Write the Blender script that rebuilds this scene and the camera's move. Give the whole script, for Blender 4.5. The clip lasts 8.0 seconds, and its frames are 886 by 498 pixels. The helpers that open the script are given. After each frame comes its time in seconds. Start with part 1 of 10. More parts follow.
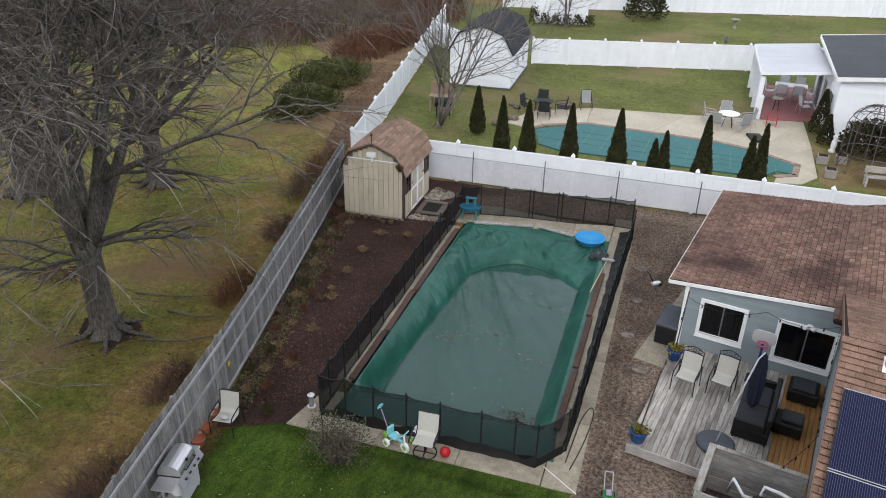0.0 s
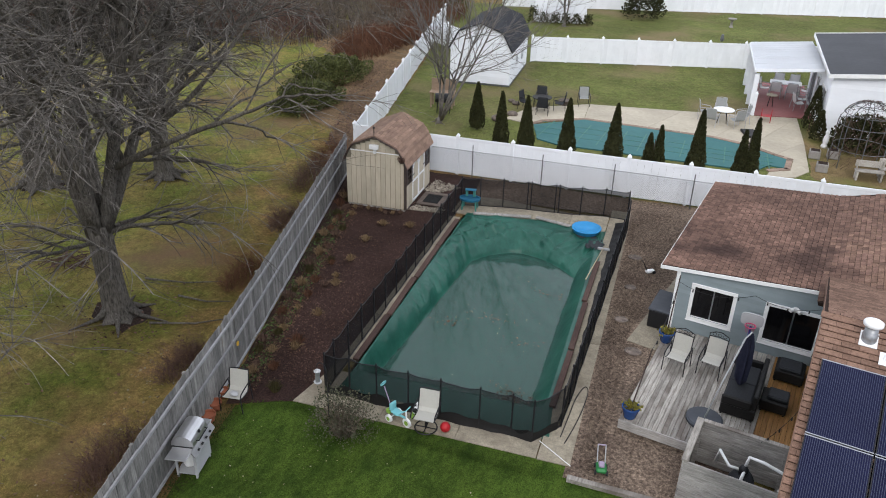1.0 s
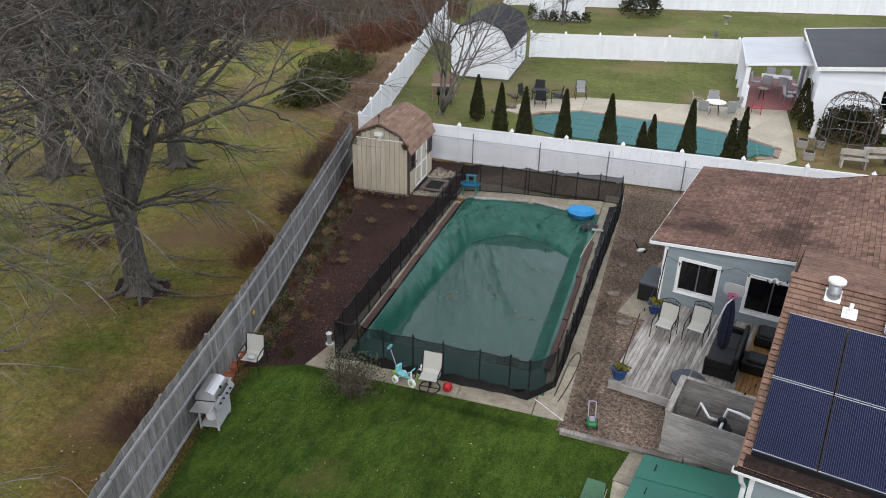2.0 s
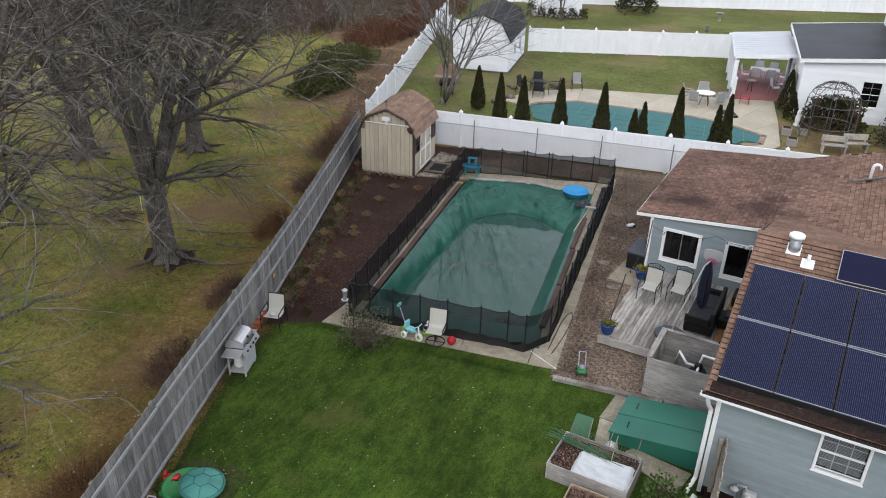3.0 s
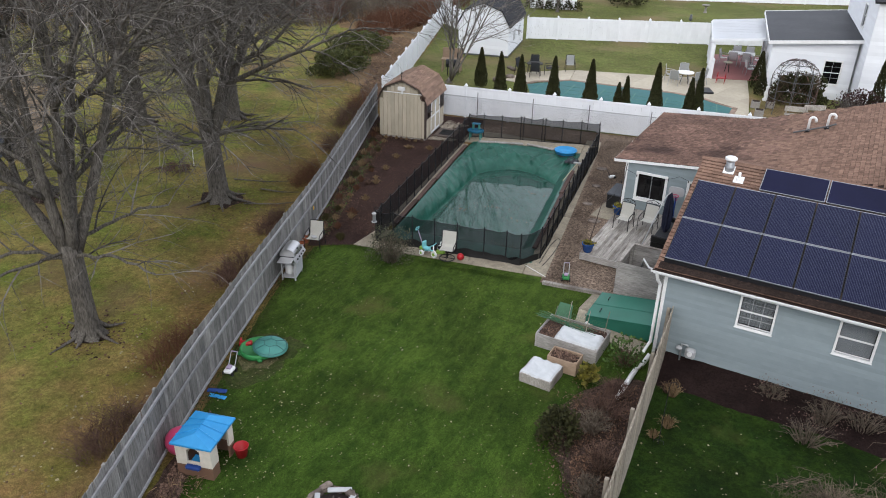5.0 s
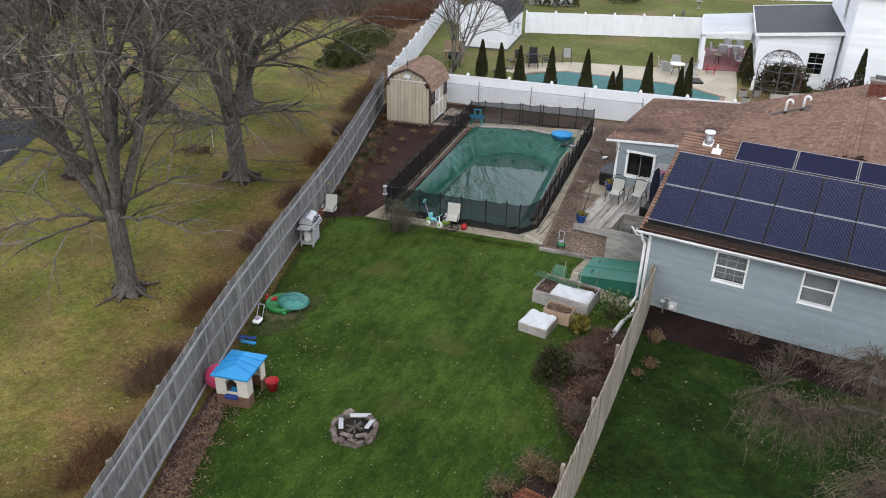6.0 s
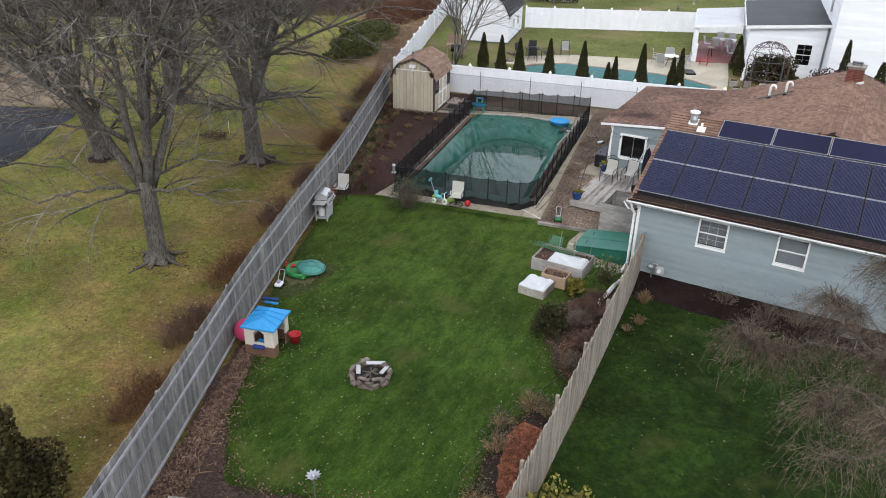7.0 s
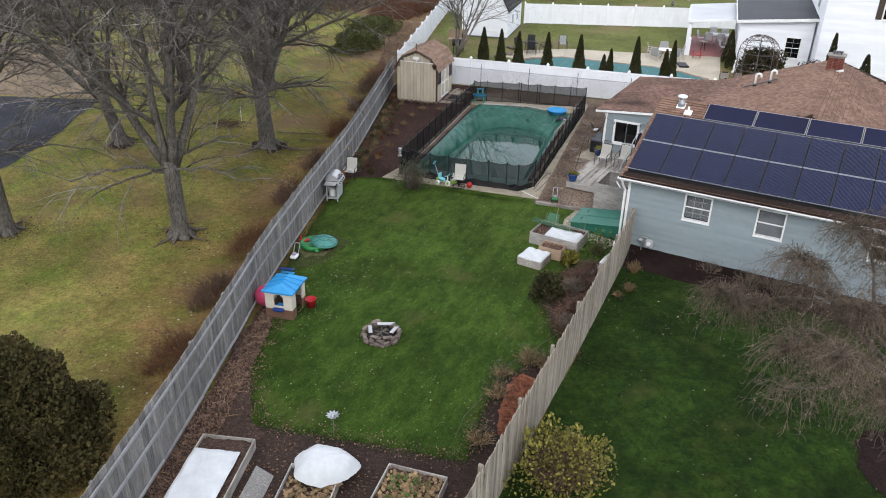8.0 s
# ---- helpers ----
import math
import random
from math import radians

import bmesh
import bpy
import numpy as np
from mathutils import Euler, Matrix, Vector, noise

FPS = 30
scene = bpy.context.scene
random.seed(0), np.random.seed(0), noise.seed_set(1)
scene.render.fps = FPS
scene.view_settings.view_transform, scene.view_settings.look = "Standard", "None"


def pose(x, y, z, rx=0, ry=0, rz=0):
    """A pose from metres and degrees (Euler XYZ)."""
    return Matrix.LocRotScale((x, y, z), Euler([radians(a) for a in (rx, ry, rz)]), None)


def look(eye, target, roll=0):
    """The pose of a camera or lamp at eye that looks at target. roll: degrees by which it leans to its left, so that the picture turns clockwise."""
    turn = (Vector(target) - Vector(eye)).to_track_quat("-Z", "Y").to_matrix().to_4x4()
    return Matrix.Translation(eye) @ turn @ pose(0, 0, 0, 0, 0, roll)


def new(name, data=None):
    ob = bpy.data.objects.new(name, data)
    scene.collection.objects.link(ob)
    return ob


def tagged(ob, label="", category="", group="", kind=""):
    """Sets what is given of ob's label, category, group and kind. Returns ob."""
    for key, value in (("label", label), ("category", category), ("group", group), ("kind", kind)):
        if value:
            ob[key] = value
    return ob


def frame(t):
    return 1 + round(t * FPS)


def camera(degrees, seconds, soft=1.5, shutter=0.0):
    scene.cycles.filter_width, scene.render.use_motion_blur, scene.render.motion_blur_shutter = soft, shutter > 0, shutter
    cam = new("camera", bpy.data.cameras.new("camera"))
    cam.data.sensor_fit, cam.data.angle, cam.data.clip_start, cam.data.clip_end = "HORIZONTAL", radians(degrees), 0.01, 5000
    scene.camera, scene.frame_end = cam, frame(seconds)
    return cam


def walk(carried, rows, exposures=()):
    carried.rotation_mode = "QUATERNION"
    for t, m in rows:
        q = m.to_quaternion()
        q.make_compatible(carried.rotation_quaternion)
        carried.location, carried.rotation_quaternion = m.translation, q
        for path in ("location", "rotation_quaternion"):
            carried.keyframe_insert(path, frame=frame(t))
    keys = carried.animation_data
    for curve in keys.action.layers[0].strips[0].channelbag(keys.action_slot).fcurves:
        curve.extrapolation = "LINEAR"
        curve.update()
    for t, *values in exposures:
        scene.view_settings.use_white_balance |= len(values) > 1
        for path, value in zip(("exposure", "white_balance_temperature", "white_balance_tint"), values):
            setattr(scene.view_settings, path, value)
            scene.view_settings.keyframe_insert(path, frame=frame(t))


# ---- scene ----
cam = camera(60.6, 8.0, soft=1.0)
PATH = [
    (0, (-2.059, -1.624, 12.446), (-2.748, 0.014, 11.528), 1.3),
    (0.5, (-1.886, -1.992, 12.43), (-2.577, -0.354, 11.513), 1.3),
    (1, (-1.721, -2.45, 12.435), (-2.41, -0.811, 11.519), 1.4),
    (1.5, (-1.442, -3.104, 12.41), (-2.134, -1.465, 11.496), 1.3),
    (3, (-0.347, -6.064, 12.469), (-1.038, -4.424, 11.557), 1.4),
    (3.5, (0.116, -7.295, 12.509), (-0.577, -5.656, 11.597), 1.4),
    (4, (0.597, -8.59, 12.517), (-0.097, -6.951, 11.606), 1.3),
    (4.5, (1.091, -9.929, 12.555), (0.395, -8.29, 11.645), 1.3),
    (6, (2.394, -13.716, 12.626), (1.7, -12.075, 11.717), 1.3),
    (6.5, (2.761, -14.826, 12.644), (2.067, -13.186, 11.735), 1.3),
    (7, (3.136, -15.882, 12.661), (2.441, -14.242, 11.751), 1.2),
    (7.5, (3.493, -16.875, 12.673), (2.798, -15.235, 11.763), 1.1),
    (8, (3.826, -17.837, 12.692), (3.131, -16.197, 11.782), 1.1),
]
walk(cam, [(t, look(eye, target, roll)) for t, eye, target, roll in PATH], [(0, -0.10), (4, -0.15), (6, -0.03), (8, 0.06)])

# ---- world and light: a bright, even overcast sky ----
world = bpy.data.worlds.new("overcast_sky")
scene.world = world
world.use_nodes = True
wn, wl = world.node_tree.nodes, world.node_tree.links
wn.clear()
w_out = wn.new("ShaderNodeOutputWorld")
w_bg = wn.new("ShaderNodeBackground")
w_sky = wn.new("ShaderNodeTexSky")
w_sky.sky_type = "NISHITA"
w_sky.sun_disc = False
w_sky.sun_elevation = radians(38)
w_sky.sun_rotation = radians(200)
w_sky.dust_density = 4.0
w_sky.air_density = 1.2
w_grey = wn.new("ShaderNodeMix")
w_grey.data_type = "RGBA"
w_grey.inputs[0].default_value = 0.85
w_grey.inputs[7].default_value = (14.2, 15.0, 17.0, 1)
wl.new(w_sky.outputs[0], w_grey.inputs[6])
wl.new(w_grey.outputs[2], w_bg.inputs[0])
w_bg.inputs[1].default_value = 0.115
wl.new(w_bg.outputs[0], w_out.inputs[0])

sun_data = bpy.data.lights.new("sun", "SUN")
sun_data.energy = 1.2
sun_data.angle = radians(25)
sun_data.color = (1.0, 0.97, 0.93)
sun_ob = new("sun", sun_data)
sun_ob.matrix_world = pose(0, 0, 40, 52, 0, 20)
scene.view_settings.exposure = 0.0

rng = random.Random(7)


# ---- mesh helpers ----
class Geo:
    """Collects vertices and faces of one mesh."""

    def __init__(self):
        self.v, self.f, self.m = [], [], []

    def add(self, verts, faces, slot=0):
        n = len(self.v)
        self.v.extend(tuple(p) for p in verts)
        self.f.extend(tuple(i + n for i in f) for f in faces)
        self.m.extend([slot] * len(faces))
        return self

    def box(self, x0, x1, y0, y1, z0, z1, mtx=None, slot=0):
        vs = [(x, y, z) for z in (z0, z1) for y in (y0, y1) for x in (x0, x1)]
        if mtx is not None:
            vs = [mtx @ Vector(p) for p in vs]
        return self.add(vs, [(0, 2, 3, 1), (4, 5, 7, 6), (0, 1, 5, 4), (2, 6, 7, 3), (0, 4, 6, 2), (1, 3, 7, 5)], slot)

    def soft(self, x0, x1, y0, y1, z0, z1, r=0.02, mtx=None, slot=0):
        """A box whose edges are cut off all round."""
        vs, ix = [], {}
        cx, cy, cz = (x0 + x1) / 2, (y0 + y1) / 2, (z0 + z1) / 2
        hx, hy, hz = (x1 - x0) / 2, (y1 - y0) / 2, (z1 - z0) / 2
        r = min(r, hx * 0.9, hy * 0.9, hz * 0.9)
        for sx in (-1, 1):
            for sy in (-1, 1):
                for sz in (-1, 1):
                    for ax in range(3):
                        h = [hx - r, hy - r, hz - r]
                        h[ax] += r
                        ix[sx, sy, sz, ax] = len(vs)
                        vs.append((cx + sx * h[0], cy + sy * h[1], cz + sz * h[2]))
        fs = []
        s = (-1, 1)
        for a in s:
            fs.append([ix[a, y, z, 0] for y, z in ((-1, -1), (1, -1), (1, 1), (-1, 1))][::a])
            fs.append([ix[x, a, z, 1] for x, z in ((-1, -1), (-1, 1), (1, 1), (1, -1))][::a])
            fs.append([ix[x, y, a, 2] for x, y in ((-1, -1), (1, -1), (1, 1), (-1, 1))][::a])
        for a in s:
            for b in s:
                fs.append([ix[-1, a, b, 1], ix[1, a, b, 1], ix[1, a, b, 2], ix[-1, a, b, 2]][::-a * b])
                fs.append([ix[a, -1, b, 2], ix[a, 1, b, 2], ix[a, 1, b, 0], ix[a, -1, b, 0]][::-a * b])
                fs.append([ix[a, b, -1, 0], ix[a, b, 1, 0], ix[a, b, 1, 1], ix[a, b, -1, 1]][::-a * b])
                for c in s:
                    fs.append([ix[a, b, c, 0], ix[a, b, c, 1], ix[a, b, c, 2]][::a * b * c])
        if mtx is not None:
            vs = [mtx @ Vector(p) for p in vs]
        return self.add(vs, fs, slot)

    def beam(self, p, q, w, h, up=(0, 0, 1), slot=0):
        """A squared bar from p to q."""
        p, q = Vector(p), Vector(q)
        d = (q - p).normalized()
        side = d.cross(Vector(up))
        if side.length < 1e-4:
            side = d.cross(Vector((0, 1, 0)))
        side.normalize()
        top = side.cross(d)
        a, b = side * (w / 2), top * (h / 2)
        vs = [p - a - b, p + a - b, p + a + b, p - a + b, q - a - b, q + a - b, q + a + b, q - a + b]
        return self.add(vs, [(0, 1, 2, 3), (7, 6, 5, 4), (0, 4, 5, 1), (1, 5, 6, 2), (2, 6, 7, 3), (3, 7, 4, 0)], slot)

    def tube(self, pts, radii, n=6, cap=True, slot=0):
        """A round pipe along a line of points."""
        pts = [Vector(p) for p in pts]
        if not isinstance(radii, (list, tuple)):
            radii = [radii] * len(pts)
        vs, fs, k = [], [], len(pts)
        ref = None
        for i, p in enumerate(pts):
            d = pts[min(i + 1, k - 1)] - pts[max(i - 1, 0)]
            if d.length < 1e-7:
                d = Vector((0, 0, 1))
            d.normalize()
            if ref is None:
                ref = d.orthogonal()
            ref = ref - d * ref.dot(d)
            if ref.length < 1e-5:
                ref = d.orthogonal()
            ref.normalize()
            o = d.cross(ref)
            for j in range(n):
                t = 2 * math.pi * j / n
                vs.append(p + (ref * math.cos(t) + o * math.sin(t)) * radii[i])
        for i in range(k - 1):
            for j in range(n):
                a, b = i * n + j, i * n + (j + 1) % n
                fs.append((a, b, b + n, a + n))
        if cap:
            fs.append(tuple(range(n))[::-1])
            fs.append(tuple((k - 1) * n + j for j in range(n)))
        return self.add(vs, fs, slot)

    def lathe(self, prof, n=16, at=(0, 0, 0), sx=1.0, sy=1.0, slot=0):
        """Turns (radius, height) pairs round a vertical axis."""
        vs, fs, k = [], [], len(prof)
        for r, z in prof:
            for j in range(n):
                t = 2 * math.pi * j / n
                vs.append((at[0] + sx * r * math.cos(t), at[1] + sy * r * math.sin(t), at[2] + z))
        for i in range(k - 1):
            for j in range(n):
                a, b = i * n + j, i * n + (j + 1) % n
                fs.append((a, b, b + n, a + n))
        if prof[0][0] > 1e-6:
            fs.append(tuple(range(n))[::-1])
        if prof[-1][0] > 1e-6:
            fs.append(tuple((k - 1) * n + j for j in range(n)))
        return self.add(vs, fs, slot)

    def ball(self, c, r, n=12, k=8, slot=0):
        rx, ry, rz = r if isinstance(r, (tuple, list)) else (r, r, r)
        prof = [(max(math.sin(math.pi * i / k), 1e-7), -math.cos(math.pi * i / k) * rz) for i in range(k + 1)]
        return self.lathe(prof, n, c, rx, ry, slot)

    def prism(self, poly, z0, z1, slot=0):
        """A flat outline given a height; counter-clockwise from above."""
        n = len(poly)
        vs = [(x, y, z0) for x, y in poly] + [(x, y, z1) for x, y in poly]
        fs = [tuple(range(n))[::-1], tuple(range(n, 2 * n))]
        fs += [(i, (i + 1) % n, n + (i + 1) % n, n + i) for i in range(n)]
        return self.add(vs, fs, slot)

    def slab(self, quad, thick, slot=0):
        """A plate: four corners of its upper face, counter-clockwise, and a thickness downward along its normal."""
        q = [Vector(p) for p in quad]
        nrm = (q[1] - q[0]).cross(q[-1] - q[0]).normalized()
        n = len(q)
        vs = q + [p - nrm * thick for p in q]
        fs = [tuple(range(n)), tuple(range(n, 2 * n))[::-1]]
        fs += [((i + 1) % n, i, n + i, n + (i + 1) % n) for i in range(n)]
        return self.add(vs, fs, slot)

    def mesh(self, name, *mats, smooth=False):
        me = bpy.data.meshes.new(name)
        me.from_pydata([tuple(p) for p in self.v], [], self.f)
        for m in mats:
            me.materials.append(m)
        if len(mats) > 1:
            me.polygons.foreach_set("material_index", self.m)
        if smooth:
            me.polygons.foreach_set("use_smooth", [True] * len(self.f))
        me.update()
        return me


def part(name, geo, material, parent=None, label="", smooth=False, kind=""):
    """One mesh object, under its thing or part."""
    mats = material if isinstance(material, tuple) else (material,)
    me = geo if isinstance(geo, bpy.types.Mesh) else geo.mesh(name, *mats, smooth=smooth)
    ob = new(name, me)
    if parent is not None:
        ob.parent = parent
    return tagged(ob, label, "", "", kind)


def thing(name, m, label, category, group="", kind=""):
    """An Empty at the base of a thing; its parts hang under it."""
    ob = new(name)
    ob.empty_display_size = 0.2
    ob.matrix_basis = m
    return tagged(ob, label, category, group, kind)


def single(name, geo, material, label, category, group="", kind="", m=None, smooth=False):
    ob = part(name, geo, material, None, label, smooth, kind)
    if m is not None:
        ob.matrix_basis = m
    return tagged(ob, label, category, group, kind)


def fuzz(x, y, s=1.0, seed=0.0):
    return noise.noise(Vector((x * s + seed, y * s - seed, seed * 0.7)))


def wavy(outline, step=0.35, amp=0.12, seed=0.0):
    """A closed outline with an uneven edge."""
    out = []
    n = len(outline)
    for i in range(n):
        a, b = Vector(outline[i]), Vector(outline[(i + 1) % n])
        k = max(1, int((b - a).length / step))
        for j in range(k):
            p = a.lerp(b, j / k)
            out.append((p.x + amp * fuzz(p.x, p.y, 1.3, seed) + amp * 0.6 * fuzz(p.x, p.y, 4.0, seed + 3),
                        p.y + amp * fuzz(p.x, p.y, 1.3, seed + 9) + amp * 0.6 * fuzz(p.x, p.y, 4.0, seed + 5)))
    return out


def patch(name, outline, z, material, label, step=0.35, amp=0.12, seed=0.0, category="ground"):
    """A flat piece of ground cover with its own uneven edge."""
    pts = wavy(outline, step, amp, seed) if amp else outline
    bm = bmesh.new()
    vs = [bm.verts.new((x, y, z)) for x, y in pts]
    es = [bm.edges.new((vs[i], vs[(i + 1) % len(vs)])) for i in range(len(vs))]
    bmesh.ops.triangle_fill(bm, edges=es, use_beauty=True)
    bmesh.ops.recalc_face_normals(bm, faces=bm.faces)
    for f in bm.faces:
        if f.normal.z < 0:
            f.normal_flip()
    me = bpy.data.meshes.new(name)
    bm.to_mesh(me)
    bm.free()
    me.materials.append(material)
    ob = new(name, me)
    return tagged(ob, label, category, "", "structure")


# ---- materials ----
def mat(name, a, b=None, scale=6.0, rough=0.85, metal=0.0, bump=0.25, fine=None, rand=0.0, island=0.0, stretch=(1, 1, 1),
        blotch=0.25, blotch_scale=0.5, stain=None, spec=0.26, coat=0.0, dist=0.01, grain=None, world_space=False):
    """A surface whose colour wanders from a to b, with blotches, relief, and a random shade for each piece."""
    b = b or tuple(c * 0.75 for c in a)
    a, b = (tuple(c * (0.87 if max(q) < 0.65 else 1.0) for c in q) for q in (a, b))
    m = bpy.data.materials.new(name)
    m.use_nodes = True
    nt = m.node_tree
    nd, ln = nt.nodes, nt.links
    bsdf = nd["Principled BSDF"]
    tc = nd.new("ShaderNodeTexCoord")
    mp = nd.new("ShaderNodeMapping")
    mp.inputs["Scale"].default_value = stretch
    spot = tc.outputs["Object"]
    if world_space:
        spot = nd.new("ShaderNodeNewGeometry").outputs["Position"]
    elif rand:
        # each piece is cut from another part of the grain
        pick, shift = nd.new("ShaderNodeObjectInfo"), nd.new("ShaderNodeVectorMath")
        shift.operation = "MULTIPLY_ADD"
        shift.inputs[1].default_value = (37.0, 53.0, 41.0)
        ln.new(pick.outputs["Random"], shift.inputs[0])
        ln.new(spot, shift.inputs[2])
        spot = shift.outputs[0]
    ln.new(spot, mp.inputs["Vector"])
    n1 = nd.new("ShaderNodeTexNoise")
    n1.inputs["Scale"].default_value = scale
    n1.inputs["Detail"].default_value = 6
    n1.inputs["Roughness"].default_value = 0.65
    ln.new(mp.outputs[0], n1.inputs["Vector"])
    ramp = nd.new("ShaderNodeValToRGB")
    ramp.color_ramp.elements[0].position = 0.32
    ramp.color_ramp.elements[0].color = (*a, 1)
    ramp.color_ramp.elements[1].position = 0.68
    ramp.color_ramp.elements[1].color = (*b, 1)
    ln.new(n1.outputs["Fac"], ramp.inputs[0])
    col = ramp.outputs[0]
    n2 = nd.new("ShaderNodeTexNoise")
    n2.inputs["Scale"].default_value = blotch_scale
    n2.inputs["Detail"].default_value = 4
    ln.new(spot, n2.inputs["Vector"])
    val = nd.new("ShaderNodeMapRange")
    val.inputs[1].default_value, val.inputs[2].default_value = 0.3, 0.7
    val.inputs[3].default_value, val.inputs[4].default_value = 1 - blotch, 1 + blotch
    ln.new(n2.outputs["Fac"], val.inputs[0])
    value = val.outputs[0]
    for amount, node, socket in ((rand, "ShaderNodeObjectInfo", "Random"), (island, "ShaderNodeNewGeometry", "Random Per Island")):
        if amount:
            src = nd.new(node)
            r = nd.new("ShaderNodeMapRange")
            r.inputs[3].default_value, r.inputs[4].default_value = 1 - amount, 1 + amount
            ln.new(src.outputs[socket], r.inputs[0])
            mul = nd.new("ShaderNodeMath")
            mul.operation = "MULTIPLY"
            ln.new(value, mul.inputs[0])
            ln.new(r.outputs[0], mul.inputs[1])
            value = mul.outputs[0]
    if grain:
        for gs, ga in grain:
            ng = nd.new("ShaderNodeTexNoise")
            ng.inputs["Scale"].default_value = gs
            ng.inputs["Detail"].default_value = 3
            ng.inputs["Roughness"].default_value = 0.7
            ln.new(mp.outputs[0], ng.inputs["Vector"])
            r = nd.new("ShaderNodeMapRange")
            r.inputs[1].default_value, r.inputs[2].default_value = 0.34, 0.66
            r.inputs[3].default_value, r.inputs[4].default_value = 1 - ga, 1 + ga
            ln.new(ng.outputs["Fac"], r.inputs[0])
            mul = nd.new("ShaderNodeMath")
            mul.operation = "MULTIPLY"
            ln.new(value, mul.inputs[0])
            ln.new(r.outputs[0], mul.inputs[1])
            value = mul.outputs[0]
    hsv = nd.new("ShaderNodeHueSaturation")
    ln.new(col, hsv.inputs["Color"])
    ln.new(value, hsv.inputs["Value"])
    col = hsv.outputs[0]
    if stain:
        c3, s3, amt, pos = stain
        n3 = nd.new("ShaderNodeTexNoise")
        n3.inputs["Scale"].default_value = s3
        n3.inputs["Detail"].default_value = 5
        ln.new(spot, n3.inputs["Vector"])
        mr = nd.new("ShaderNodeMapRange")
        mr.inputs[1].default_value, mr.inputs[2].default_value = pos, pos + 0.16
        mr.inputs[4].default_value = amt
        ln.new(n3.outputs["Fac"], mr.inputs[0])
        mx = nd.new("ShaderNodeMix")
        mx.data_type = "RGBA"
        mx.inputs[7].default_value = (*c3, 1)
        ln.new(mr.outputs[0], mx.inputs[0])
        ln.new(col, mx.inputs[6])
        col = mx.outputs[2]
    ln.new(col, bsdf.inputs["Base Color"])
    bsdf.inputs["Roughness"].default_value = rough
    bsdf.inputs["Metallic"].default_value = metal
    bsdf.inputs["Specular IOR Level"].default_value = spec
    bsdf.inputs["Coat Weight"].default_value = coat
    if bump:
        n4 = nd.new("ShaderNodeTexNoise")
        n4.inputs["Scale"].default_value = fine or scale * 3
        n4.inputs["Detail"].default_value = 5
        ln.new(mp.outputs[0], n4.inputs["Vector"])
        bp = nd.new("ShaderNodeBump")
        bp.inputs["Strength"].default_value = bump
        bp.inputs["Distance"].default_value = dist
        ln.new(n4.outputs["Fac"], bp.inputs["Height"])
        ln.new(bp.outputs[0], bsdf.inputs["Normal"])
    return m


def see_through(m, amount, colour=(1, 1, 1)):
    """Lets light pass between the threads or twigs of a surface."""
    nt = m.node_tree
    out = nt.nodes["Material Output"]
    bsdf = nt.nodes["Principled BSDF"]
    tr = nt.nodes.new("ShaderNodeBsdfTransparent")
    tr.inputs[0].default_value = (*colour, 1)
    mx = nt.nodes.new("ShaderNodeMixShader")
    mx.inputs[0].default_value = amount
    nt.links.new(bsdf.outputs[0], mx.inputs[1])
    nt.links.new(tr.outputs[0], mx.inputs[2])
    nt.links.new(mx.outputs[0], out.inputs[0])
    return m


M = {}
M["field"] = mat("field_grass", (0.238, 0.176, 0.062), (0.118, 0.152, 0.025), 0.5, 0.95, bump=0.8, fine=40, blotch=0.35, blotch_scale=0.3,
                 stain=((0.165, 0.105, 0.062), 0.22, 0.85, 0.54), spec=0.1, dist=0.03, grain=((3, 0.2), (11, 0.28), (38, 0.42)))


def tint_zone(m, direction, scale, wander, lo, hi, strength, tint):
    """Grass of another tint towards one side of a plot, with a ragged edge."""
    nt = m.node_tree
    geo, dot, no = nt.nodes.new("ShaderNodeNewGeometry"), nt.nodes.new("ShaderNodeVectorMath"), nt.nodes.new("ShaderNodeTexNoise")
    dot.operation = "DOT_PRODUCT"
    dot.inputs[1].default_value = direction
    no.inputs["Scale"].default_value = scale
    no.inputs["Detail"].default_value = 7
    no.inputs["Roughness"].default_value = 0.7
    add, ramp, mix = nt.nodes.new("ShaderNodeMath"), nt.nodes.new("ShaderNodeMapRange"), nt.nodes.new("ShaderNodeMix")
    add.operation = "MULTIPLY_ADD"
    add.inputs[1].default_value = wander
    ramp.interpolation_type = "SMOOTHSTEP"
    ramp.inputs[1].default_value, ramp.inputs[2].default_value = lo, hi
    ramp.inputs[3].default_value, ramp.inputs[4].default_value = strength, 0.0
    mix.data_type = "RGBA"
    mix.blend_type = "MULTIPLY"
    mix.inputs[7].default_value = (*tint, 1)
    nt.links.new(geo.outputs["Position"], dot.inputs[0])
    nt.links.new(geo.outputs["Position"], no.inputs["Vector"])
    nt.links.new(no.outputs["Fac"], add.inputs[0])
    nt.links.new(dot.outputs["Value"], add.inputs[2])
    nt.links.new(add.outputs[0], ramp.inputs[0])
    nt.links.new(ramp.outputs[0], mix.inputs[0])
    bs = nt.nodes["Principled BSDF"]
    nt.links.new(bs.inputs["Base Color"].links[0].from_socket, mix.inputs[6])
    nt.links.new(mix.outputs[2], bs.inputs["Base Color"])


